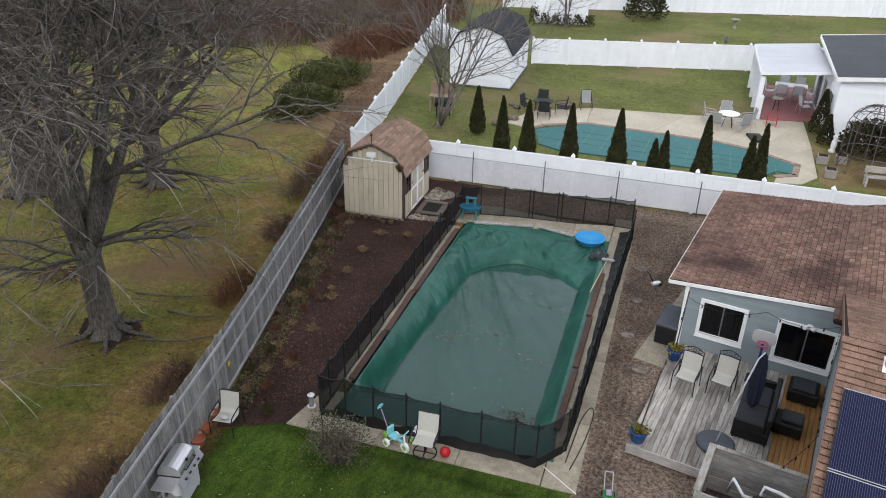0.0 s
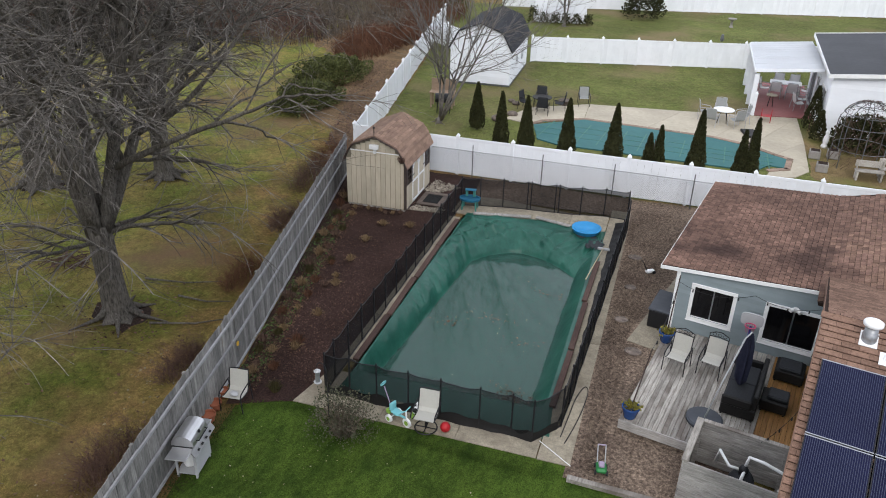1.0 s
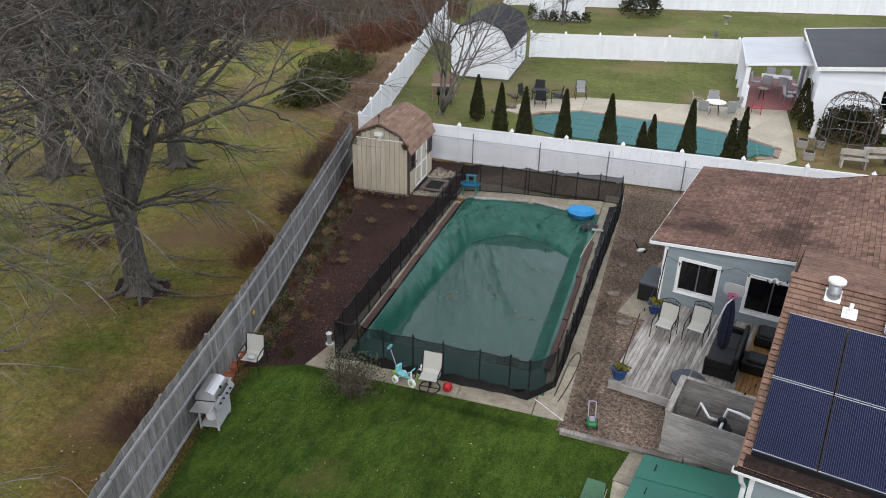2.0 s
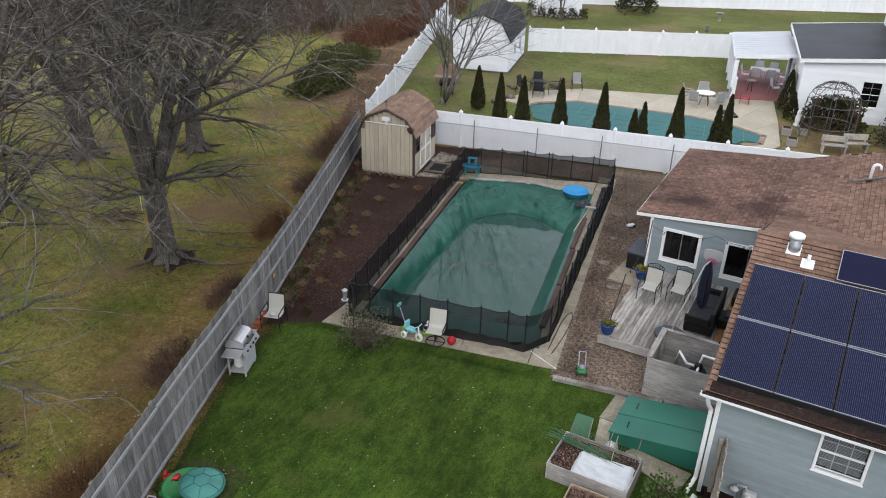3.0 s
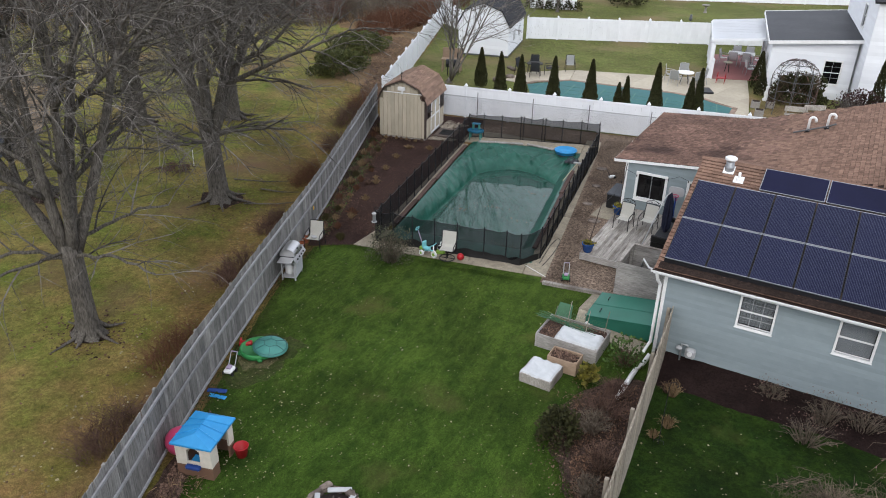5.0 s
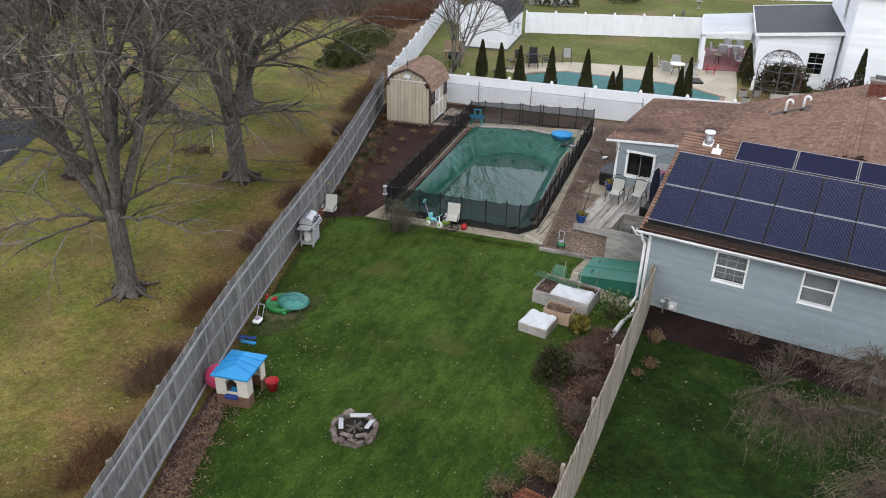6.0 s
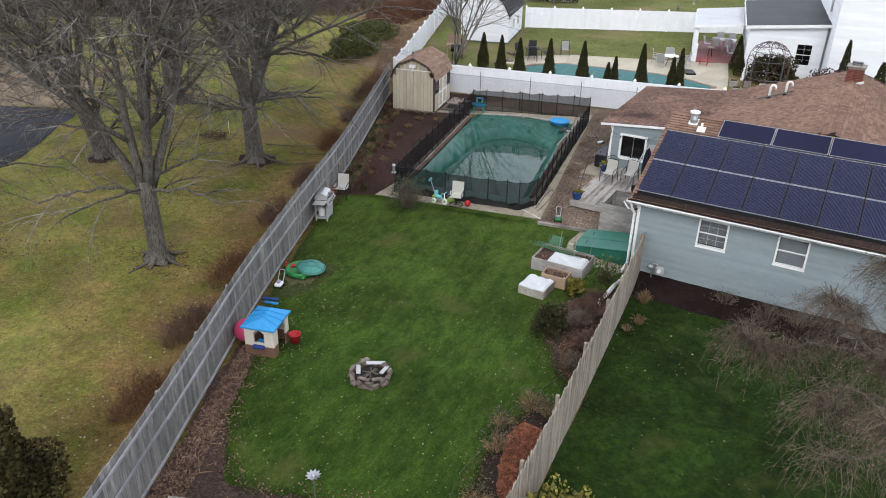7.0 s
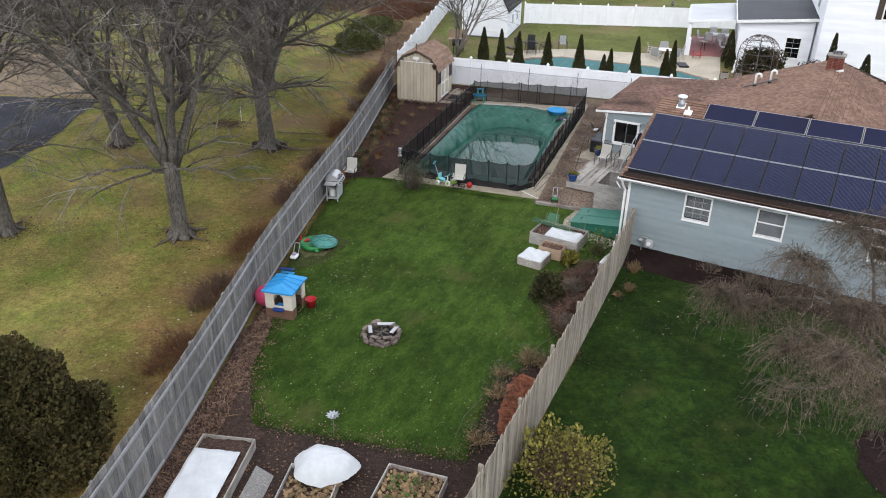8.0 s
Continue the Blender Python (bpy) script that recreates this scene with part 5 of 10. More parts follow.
roof_low = part("roof", lr, M["roof_felt"], house, "dark stained brown shingle roof of the sunroom")
rise3 = (BZ - SWZ) / (BU - SWU)
shingle_field(roof_low, (SWU, S1, SWZ), (0, -1, 0), (1, 0, rise3), S1 - S0, int((BU - SWU) * math.sqrt(1 + rise3 ** 2) / 0.145) + 1, M["shingle"], (3, 9), tab=0.19, gap=0.024)
tr = Geo()
tr.beam((SWU, S0 - 0.012, SWZ - 0.05), (BU + 0.32, S0 - 0.012, BZ - 0.02), 0.024, 0.10)
tr.beam((SWU - 0.014, S0, SWZ - 0.05), (SWU - 0.014, S1, SWZ - 0.05), 0.024, 0.10)
tr.beam((SWU, S1 + 0.012, SWZ - 0.055), (BU + 0.35, S1 + 0.012, BZ - 0.055), 0.024, 0.15)
part("fascia", tr, M["white_trim"], house)

# sunroom walls
SV = 9.72
ro = [(0.53, 1.58, 0.80, 1.80), (2.52, 3.80, 0.70, 1.80)]
sr0 = -3.72
swall = wall_solid("wall", (sr0, SV), (WW - 0.002, SV), 0, 2.17, 0.14, (0, 1), ro, M["siding"], house)
lean = lambda s: 2.17 + 0.34 * s
part("wall", Geo().add([(sr0, SV, 2.17), (WW - 0.002, SV, 2.17), (WW - 0.002, SV, 2.51), (sr0, SV + 0.14, 2.17), (WW - 0.002, SV + 0.14, 2.17), (WW - 0.002, SV + 0.14, 2.51)], [(0, 1, 2), (5, 4, 3), (0, 3, 4, 1), (1, 4, 5, 2), (0, 2, 5, 3)]), M["siding"], house)
siding(swall, (sr0, SV), (WW - 0.002, SV), 0.12, 2.52, (0, -1), ro, M["siding"], 0.115, lean)
for a, b, c, d in ro:
    window_unit(house, pose(sr0 + a, SV, c), b - a, d - c, "slide", 1, 0.10)
ww2 = part("wall", Geo().box(sr0, sr0 + 0.14, SV + 0.14, S1 - 0.3, 0, 2.18), M["siding"], house)
siding(ww2, (sr0, S1 - 0.3), (sr0, SV + 0.14), 0.12, 2.18, (-1, 0), (), M["siding"])
part("wall", Geo().box(sr0 + 0.14, 10.4, S1 - 0.44, S1 - 0.3, 0, 2.2), M["siding"], house)
part("wall", Geo().box(10.26, 10.4, 9.2, S1 - 0.44, 0, 2.5), M["siding"], house)
part("corner_trim", Geo().box(sr0 - 0.03, sr0 + 0.07, SV - 0.04, SV + 0.05, 0.1, 2.16), M["white_trim"], house)


# ---- trees and plants ----
def leaf_shape(g, p, d, up, size, wide=0.5):
    """A small folded leaf of two triangles."""
    d, s = d.normalized(), d.cross(up)
    if s.length < 1e-4:
        s = d.orthogonal()
    s = s.normalized() * size * wide
    a, b = p, p + d * size
    mid = p + d * size * 0.5
    g.add([a, mid + s, b, mid - s], [(0, 1, 2, 3)])


def grow(gt, gb, r, p, d, length, rad, level, top_level, spec):
    """One limb and all that springs from it. gt: thick wood, gb: thin wood."""
    steps = 7 if level < 2 else 5 if level < 3 else 4 if level < 4 else 3
    pts, rads = [p.copy()], [rad]
    seg = length / steps
    end = rad * (0.45 if level < top_level else 0.3)
    kids = []
    for i in range(1, steps + 1):
        wander = spec["wander"] * (0.6 + spec.get("curl", 0.35) * level)
        d = d + Vector((r.uniform(-1, 1), r.uniform(-1, 1), r.uniform(-1, 1))) * wander
        lift = spec["lift"] if level <= spec["arch"] else spec["droop"] * (0.5 + 0.5 * i / steps)
        d.z += lift
        d.normalize()
        p = p + d * seg
        if p.z < 0.4:
            d.z = abs(d.z)
            p.z = 0.4
        pts.append(p.copy())
        rads.append(rad + (end - rad) * i / steps)
        if i >= spec["first"] or level > 0:
            kids.append((p.copy(), d.copy(), rads[-1]))
    n = 9 if level == 0 else 7 if level == 1 else 5 if level == 2 else 3
    if level == 2:
        # small kinks between the joints
        bent, thick = [pts[0]], [rads[0]]
        for i in range(steps):
            m = pts[i].lerp(pts[i + 1], 0.5)
            bent += [m + noise.noise_vector(m * 3.0) * seg * 0.22, pts[i + 1]]
            thick += [(rads[i] + rads[i + 1]) / 2, rads[i + 1]]
        gt.tube(bent, thick, n, False)
    else:
        (gt if level <= 1 else gb).tube(pts, rads, n, level < 2)
    if level == 0:
        # thin shoots that spring from the old wood
        for k in range(spec.get("sprout", 0)):
            j = r.randrange(1, len(pts) - 1)
            o = pts[j].lerp(pts[j + 1], r.random())
            dd = Vector((r.uniform(-1, 1), r.uniform(-1, 1), r.uniform(-0.2, 0.7))).normalized()
            L = r.uniform(0.4, 1.4)
            q1 = o + dd * L * 0.5 + Vector((0, 0, r.uniform(-0.05, 0.15)))
            q2 = q1 + dd * L * 0.5 + Vector((r.uniform(-0.2, 0.2), r.uniform(-0.2, 0.2), r.uniform(-0.25, 0.2)))
            q3 = q2 + Vector((r.uniform(-0.3, 0.3), r.uniform(-0.3, 0.3), r.uniform(-0.3, 0.25))) * L * 0.7
            gb.tube([o, q1, q2, q3], [0.009, 0.007, 0.005, 0.003], 3, False)
            for s in range(5):
                o2 = q1.lerp(q3, r.random())
                gb.tube([o2, o2 + Vector((r.uniform(-1, 1), r.uniform(-1, 1), r.uniform(-0.6, 0.7))) * 0.35], [0.006, 0.003], 3, False)
    if level >= top_level:
        return
    want = spec["kids"][level]
    for k in range(want):
        q, dd, rr = kids[min(len(kids) - 1, int((k + r.random()) / want * len(kids)))]
        turn = Vector((r.uniform(-1, 1), r.uniform(-1, 1), r.uniform(-0.6, 0.9)))
        turn = turn - dd * turn.dot(dd)
        if turn.length < 1e-3:
            continue
        turn.normalize()
        spread = spec["spread"][level] * r.uniform(0.7, 1.25)
        nd = (dd * math.cos(spread) + turn * math.sin(spread)).normalized()
        grow(gt, gb, r, q, nd, length * spec["shrink"][level] * r.uniform(0.7, 1.2), max(rr * r.uniform(0.5, 0.72), spec["thin"]), level + 1, top_level, spec)
    if level == 0 or level == 1:
        grow(gt, gb, r, p, d, length * 0.6, rads[-1], level + 1, top_level, spec)


MAPLE = dict(wander=0.10, curl=0.42, lift=0.035, droop=-0.13, arch=1, first=2, sprout=30, kids=[5, 6, 6, 6], spread=[0.70, 0.80, 0.75, 0.62], shrink=[0.62, 0.58, 0.62, 0.62], thin=0.0065)


def bare_tree(label, x, y, trunk_r, fork, stems, seed, spec=MAPLE, levels=4, reach=6.2, lean=(0, 0), roots=6, spread=0.42, low=0, bark=None, twig=None, group="bare trees"):
    """Trunk with root flare that forks into stems, limbs and fine twigs."""
    r = random.Random(seed)
    ob = thing("tree", pose(x, y, 0), label, "tree", group)
    g0, gb, stem_meshes = Geo(), Geo(), []
    ax = Vector((lean[0], lean[1], 1)).normalized()
    prof = [(0.0, 1.75), (0.12, 1.38), (0.35, 1.12), (fork * 0.4, 1.0), (fork * 0.8, 0.97), (fork, 1.05)]
    rows_, n = [], 16
    for h, k in prof:
        c = ax * (h / ax.z)
        for j in range(n):
            a = 2 * math.pi * j / n
            flute = 1 + (0.22 if h < 0.2 else 0.07) * math.sin(a * roots + seed) + 0.05 * math.sin(a * 3 + seed * 2)
            rows_.append(c + Vector((math.cos(a), math.sin(a), 0)) * trunk_r * k * flute)
    fs = []
    for i in range(len(prof) - 1):
        for j in range(n):
            a, b = i * n + j, i * n + (j + 1) % n
            fs.append((a, b, b + n, a + n))
    fs.append(tuple((len(prof) - 1) * n + j for j in range(n)))
    g0.add(rows_, fs)
    top = ax * (fork / ax.z)
    for k in range(roots):
        a = 2 * math.pi * (k + r.uniform(-0.3, 0.3)) / roots
        out = Vector((math.cos(a), math.sin(a), 0))
        L = trunk_r * r.uniform(2.4, 4.5)
        g0.tube([out * trunk_r * 1.0 + Vector((0, 0, 0.22)), out * trunk_r * 1.9 + Vector((0, 0, 0.05)), out * L + Vector((r.uniform(-.1, .1), r.uniform(-.1, .1), -0.03))],
                [trunk_r * 0.34, trunk_r * 0.2, 0.02], 6, False)
    for k in range(stems):
        a = 2 * math.pi * (k + r.uniform(-0.25, 0.25)) / stems + seed
        tilt = spread * r.uniform(0.55, 1.3) if k else 0.12
        d = (ax + Vector((math.cos(a), math.sin(a), 0)) * tilt).normalized()
        gt = Geo()
        stem_meshes.append(gt)
        grow(gt, gb, r, top - Vector((0, 0, 0.35)) + Vector((math.cos(a), math.sin(a), 0)) * trunk_r * 0.35, d, reach * r.uniform(0.85, 1.15), trunk_r * (0.62 if k else 0.7) * r.uniform(0.8, 1.05), 0, levels, spec)
    for k in range(low):
        a = 2 * math.pi * (k + r.uniform(-0.3, 0.3)) / low + seed * 1.7
        out = Vector((math.cos(a), math.sin(a), 0))
        gt = Geo()
        stem_meshes.append(gt)
        grow(gt, gb, r, ax * (fork * r.uniform(0.8, 0.98) / ax.z) + out * trunk_r * 0.6, (out + Vector((0, 0, r.uniform(0.15, 0.6)))).normalized(), reach * r.uniform(0.40, 0.55), trunk_r * r.uniform(0.16, 0.24), 2, levels, spec)
    part("trunk", g0, bark or M["bark"], ob, smooth=True)
    for gt in stem_meshes:
        part("limb", gt, bark or M["bark"], ob, smooth=True)
    part("crown", gb, twig or M["twig"], ob, "tangle of fine bare twigs", kind="stuff")
    return ob


bare_tree("large bare grey maple with forked stems and drooping twigs", -15.25, 1.9, 0.29, 3.0, 5, 11, reach=6.6, spread=0.46, low=5)
bare_tree("large bare grey maple with a dense drooping crown", -18.15, 11.6, 0.35, 3.0, 6, 23, reach=6.8, spread=0.52, low=6, lean=(-0.05, 0.0))
bare_tree("bare maple beside the asphalt drive", -21.3, -0.7, 0.28, 3.4, 4, 31, reach=6.2, spread=0.42, low=4)
bare_tree("bare leaning maple with several stems", -24.95, 8.9, 0.28, 2.6, 4, 47, reach=6.4, spread=0.46, low=4, lean=(-0.28, -0.05))
bare_tree("old bare tree with a thick trunk", -28.5, 17.9, 0.44, 3.2, 5, 53, reach=6.4, spread=0.50, low=3)
bare_tree("bare forked tree standing in the field", -24.6, 20.9, 0.36, 2.6, 5, 61, reach=6.2, spread=0.50, low=4)
BIRCH = dict(wander=0.07, lift=0.015, droop=0.0, arch=3, first=2, kids=[7, 6, 4, 3], spread=[0.75, 0.65, 0.6, 0.6], shrink=[0.62, 0.55, 0.5, 0.5], thin=0.008)
bare_tree("slender bare tree behind the garden shed", -17.1, 33.1, 0.11, 0.5, 5, 72, BIRCH, 3, 7.0, lean=(0.27, -0.02), spread=0.34, roots=4, bark=M["twig_sapling"], twig=M["twig_sapling"])
bare_tree("thin bare sapling by the far white building", -18.2, 62.0, 0.10, 0.8, 3, 73, BIRCH, 2, 3.5, spread=0.28, roots=4)


def weeping_tree(x, y, seed):
    """A low trunk with long crooked limbs; each ends in a mop of fine arching, drooping shoots."""
    r = random.Random(seed)
    ob = thing("weeping_tree", pose(x, y, 0), "bare weeping ornamental tree with drooping twiggy mops", "tree")
    g0 = Geo()
    g0.tube([(0, 0, -0.05), (0.02, 0, 0.5), (-0.08, 0.05, 1.3), (-0.18, 0.02, 2.1)], [0.20, 0.12, 0.10, 0.10], 10)
    for k in range(5):
        a = 1.257 * k + 0.3
        g0.tube([(0.10 * math.cos(a), 0.10 * math.sin(a), 0.25), (0.26 * math.cos(a), 0.26 * math.sin(a), 0.03), (0.5 * math.cos(a), 0.5 * math.sin(a), -0.03)], [0.07, 0.05, 0.015], 6, False)
    part("trunk", g0, M["bark"], ob, smooth=True)
    top = Vector((-0.18, 0.02, 2.0))
    limbs = (((-2.9, 0.6, 3.7), (-3.8, 1.7, 2.95), (-4.4, 0.8, 3.1), (-5.1, 0.6, 3.4)),
             ((-2.8, 0.5, 3.9), (-3.1, 1.0, 4.35), (-3.6, 1.2, 4.5)),
             ((-2.4, -0.7, 3.3), (-3.2, -1.0, 3.8), (-3.5, -1.2, 3.2)),
             ((-2.1, -1.6, 3.2), (-2.7, -2.2, 3.2), (-3.6, -2.3, 2.9)),
             ((-1.9, -1.5, 3.5), (-2.5, -2.6, 4.2), (-2.8, -3.0, 4.5)),
             ((-1.6, 0.9, 3.4), (-2.0, 1.7, 4.6), (-2.4, 2.4, 5.1)),
             ((-0.9, -0.9, 3.3), (-1.2, -1.9, 3.5), (-1.7, -2.4, 3.2)),
             ((-0.9, 0.9, 3.7), (-1.2, 1.7, 5.0), (-1.5, 2.4, 5.5)),
             ((-0.3, 0.5, 3.8), (-0.4, 1.3, 5.2), (-0.9, 2.0, 5.8)),
             ((-1.5, 0.1, 3.2), (-2.1, 0.2, 3.9), (-2.4, -0.3, 4.2)))
    gb, buds = Geo(), Geo()
    for j, way in enumerate(limbs):
        pts = [top] + [Vector(p) for p in way]
        fine = [pts[0]]
        for a, b in zip(pts, pts[1:]):
            for k in range(1, 5):
                m = a.lerp(b, k / 4)
                fine.append(m + (noise.noise_vector(m * 1.9 + Vector((seed, 0, 0))) * 0.16 if k < 4 else Vector((0, 0, 0))))
        n = len(fine)
        gl = Geo()
        gl.tube(fine, [0.055 - 0.04 * i / (n - 1) for i in range(n)], 7)
        part("limb", gl, M["bark"], ob, smooth=True)
        # shoots spring from the outer part of the limb
        for k in range(90 if j == 3 else 330 if j in (0, 1, 5, 7, 8) else 240):
            q = 1 - 0.70 * r.random() ** 1.7
            i = min(n - 2, int(q * (n - 1)))
            o = fine[i].lerp(fine[i + 1], r.random())
            a = r.uniform(0, 6.283)
            out = Vector((math.cos(a), math.sin(a), 0))
            side = Vector((-math.sin(a), math.cos(a), 0))
            L, fall = r.uniform(0.35, 1.0), r.uniform(0.15, 0.85)
            bend = r.uniform(-0.7, 0.7)
            stray = lambda: Vector((r.uniform(-1, 1), r.uniform(-1, 1), r.uniform(-1, 1))) * 0.11
            p1 = o + out * L * 0.35 + Vector((0, 0, r.uniform(-0.1, 0.25))) + stray()
            p2 = o + (out + side * bend).normalized() * L * 0.72 + Vector((0, 0, -fall * 0.25)) + stray()
            p3 = p2 + (out + side * bend * 2).normalized() * L * 0.25 + Vector((0, 0, -fall * r.uniform(0.4, 0.95))) + stray()
            gb.tube([o, p1, p2, p3], [0.0065, 0.0046, 0.0034, 0.0018], 3, False)
            for c in range(5):
                b0 = p1.lerp(p2, r.random()) if c < 2 else p2.lerp(p3, r.random())
                b1 = b0 + out * r.uniform(-0.12, 0.2) + side * r.uniform(-0.24, 0.24) + Vector((0, 0, r.uniform(-0.28, 0.16)))
                gb.tube([b0, b0.lerp(b1, 0.5) + stray() * 0.5, b1], [0.0035, 0.0028, 0.0015], 3, False)
            if r.random() < 0.95:
                leaf_shape(buds, p2.lerp(p3, r.random()), Vector((r.uniform(-1, 1), r.uniform(-1, 1), -0.5)), Vector((r.uniform(-1, 1), r.uniform(-1, 1), 1)), r.uniform(0.025, 0.05), 0.5)
    part("crown", gb, M["twig_weeping"], ob, "mops of fine drooping twigs", kind="stuff")
    part("leaf_tuft", buds, M["leaf_russet"], ob, "small tan leaf remnants", kind="stuff")


weeping_tree(8.9, -0.9, 83)
patch("soil_bed", [(7.9, 0.3), (9.3, 0.9), (10.7, 0.1), (10.9, -1.9), (9.7, -2.9), (8.3, -2.5), (7.6, -1.1)], 0.012, M["mulch_black"], "dark mulch under the weeping tree", 0.25, 0.2, 15.0)

# dark ring of bare soil round each trunk
for i, (x, y, q) in enumerate(((-15.2, 1.9, 0.62), (-18.06, 11.6, 0.8), (-24.8, 8.7, 0.7), (-28.5, 17.9, 0.95), (-24.6, 20.9, 0.75), (-21.3, -0.6, 0.6))):
    patch("soil_ring", [(x + q * math.cos(a / 10 * 6.283) * 1.0, y + q * math.sin(a / 10 * 6.283) * 0.8) for a in range(10)], -0.008, M["soil"], "dark bare soil round the tree's roots", 0.16, 0.5, 20 + i)


def twig_bush(g, r, c, rx, ry, h, count, thin=0.005):
    """Arching stems with side twigs from one root."""
    for k in range(count):
        a, q = r.uniform(0, 6.283), math.sqrt(r.random())
        base = Vector(c) + Vector((rx * 0.3 * q * math.cos(a), ry * 0.3 * q * math.sin(a), 0))
        tip = Vector(c) + Vector((rx * q * math.cos(a) * r.uniform(0.7, 1.1), ry * q * math.sin(a) * r.uniform(0.7, 1.1), h * r.uniform(0.5, 1.0) * (1 - 0.35 * q)))
        mid = base.lerp(tip, 0.5) + Vector((0, 0, h * 0.16)) + Vector((r.uniform(-1, 1), r.uniform(-1, 1), 0)) * 0.06
        g.tube([base, mid, tip], [thin * 1.5, thin * 1.1, thin * 0.5], 3, False)
        for s in range(3):
            o = mid.lerp(tip, r.random())
            g.tube([o, o + Vector((r.uniform(-1, 1) * rx, r.uniform(-1, 1) * ry, r.uniform(-0.1, 0.6) * h)) * 0.25], [thin * 0.8, thin * 0.3], 3, False)


def leaf_cloud(g, r, c, rx, ry, h, count, size, shell=0.5, shape="dome"):
    """Many small leaves in an uneven dome or cone."""
    c = Vector(c)
    for k in range(count):
        a = r.uniform(0, 6.283)
        if shape == "cone":
            t = r.random() ** 0.8
            rad = ((1 - t) ** 0.82) * (1 - 0.35 * max(0, 0.18 - t) / 0.18) * (1 + 0.16 * noise.noise(Vector((math.cos(a) * 2 + c.x, math.sin(a) * 2 + c.y, t * 7))))
            q = 1 - shell * r.random() ** 2
            p = c + Vector((rx * rad * q * math.cos(a), ry * rad * q * math.sin(a), t * h))
            d = Vector((math.cos(a) * 0.5, math.sin(a) * 0.5, 1.0)) + Vector((r.uniform(-1, 1), r.uniform(-1, 1), r.uniform(-1, 1))) * 0.35
        else:
            z = r.random() ** 0.7
            rad = math.sqrt(max(0.0, 1 - z * z))
            lump = 1 + 0.45 * noise.noise(Vector((math.cos(a) * 1.8 + c.x, math.sin(a) * 1.8 + c.y, z * 3)))
            q = (1 - shell * r.random() ** 2) * lump
            p = c + Vector((rx * rad * q * math.cos(a), ry * rad * q * math.sin(a), z * h * q))
            d = Vector((math.cos(a) * rad, math.sin(a) * rad, z + 0.3)) + Vector((r.uniform(-1, 1), r.uniform(-1, 1), r.uniform(-1, 1))) * 0.9
        leaf_shape(g, p, d, Vector((r.uniform(-1, 1), r.uniform(-1, 1), r.uniform(-1, 1))), size * r.uniform(0.6, 1.3), 0.42)


def arborvitae(x, y, r0, h, seed, forked=False):
    r = random.Random(seed)
    ob = thing("arborvitae", pose(x, y, 0), "narrow dark green columnar arborvitae beside the covered pool", "shrub", "arborvitae row")
    part("trunk", Geo().tube([(0, 0, 0), (0, 0, h * 0.8)], [0.07, 0.02], 6), M["bark"], ob)
    g = Geo()
    core = Geo()
    tops = ((0, 0, r0, h),) if not forked else ((-0.2, 0, r0 * 0.78, h * 0.84), (0.2, 0.05, r0 * 0.75, h))
    for dx, dy, rr, hh in tops:
        core.lathe([(rr * 0.5, 0.12), (rr * 0.72, hh * 0.16), (rr * 0.44, hh * 0.5), (rr * 0.17, hh * 0.8), (0.0001, hh * 0.95)], 10, (dx, dy, 0))
        leaf_cloud(g, r, (dx, dy, 0.08), rr, rr, hh, int(3600 * hh / 3), 0.085, 0.3, "cone")
    part("inner_foliage", core, M["arbor"], ob)
    part("crown", g, M["arbor"], ob, kind="stuff")


for i, (x, y, r0, h, f) in enumerate(((-14.9, 33.0, 0.48, 2.35, 0), (-12.47, 29.7, 0.46, 3.0, 0), (-11.26, 29.7, 0.50, 2.95, 0), (-9.33, 29.7, 0.50, 3.1, 0), (-7.23, 29.7, 0.54, 3.15, 0),
                                      (-5.49, 29.7, 0.50, 2.45, 1), (-3.72, 29.7, 0.52, 3.35, 0), (-1.75, 29.7, 0.58, 3.3, 1))):
    arborvitae(x, y, r0, h, 100 + i, f)


def leafy_bush(name, label, x, y, rx, ry, h, leaf, count, size, seed, stems=30, twig=None, shell=0.5, category="bush", group="", shape="dome"):
    r = random.Random(seed)
    ob = thing(name, pose(x, y, 0), label, category, group)
    g = Geo()
    twig_bush(g, r, (0, 0, 0), rx * 0.9, ry * 0.9, h * 0.95, stems, 0.007)
    part("twig_framework", g, twig or M["twig_brown"], ob, kind="stuff")
    g = Geo()
    leaf_cloud(g, r, (0, 0, 0.05), rx, ry, h, count, size, shell, shape)
    part("foliage", g, leaf, ob, kind="stuff")
    return ob


leafy_bush("evergreen_bush", "large dull green rounded evergreen outside the fence", -10.3, -9.6, 2.0, 2.0, 3.1, M["conifer"], 34000, 0.10, 201, 20, shell=0.30)
leafy_bush("hedge", "long low dark green hedge at the edge of the field", -24.8, 32.6, 1.5, 2.4, 1.05, M["hedge"], 9000, 0.12, 202, 20, shell=0.4, category="hedge")
leafy_bush("hedge", "long low dark green hedge at the edge of the field", -26.4, 37.6, 1.7, 3.6, 1.2, M["hedge"], 11000, 0.12, 203, 20, shell=0.4, category="hedge")
leafy_bush("yellowing_bush", "bush with yellow-green and brown autumn leaves", 1.25, -4.6, 1.15, 1.25, 1.15, M["leaf_yellow"], 3400, 0.08, 204, 350, M["twig_brown"], 0.75)
r5 = random.Random(5)
leafy_bush("round_shrub", "small dark rounded conifer shrub in the bed", -1.4, 3.25, 0.48, 0.48, 0.75, M["arbor"], 1500, 0.09, 205, 14, shell=0.4)
leafy_bush("flowering_shrub", "green shrub with a few red leaves by the raised beds", -0.55, 7.0, 0.55, 0.5, 0.8, M["green_plant"], 420, 0.09, 206, 40, shell=0.8)
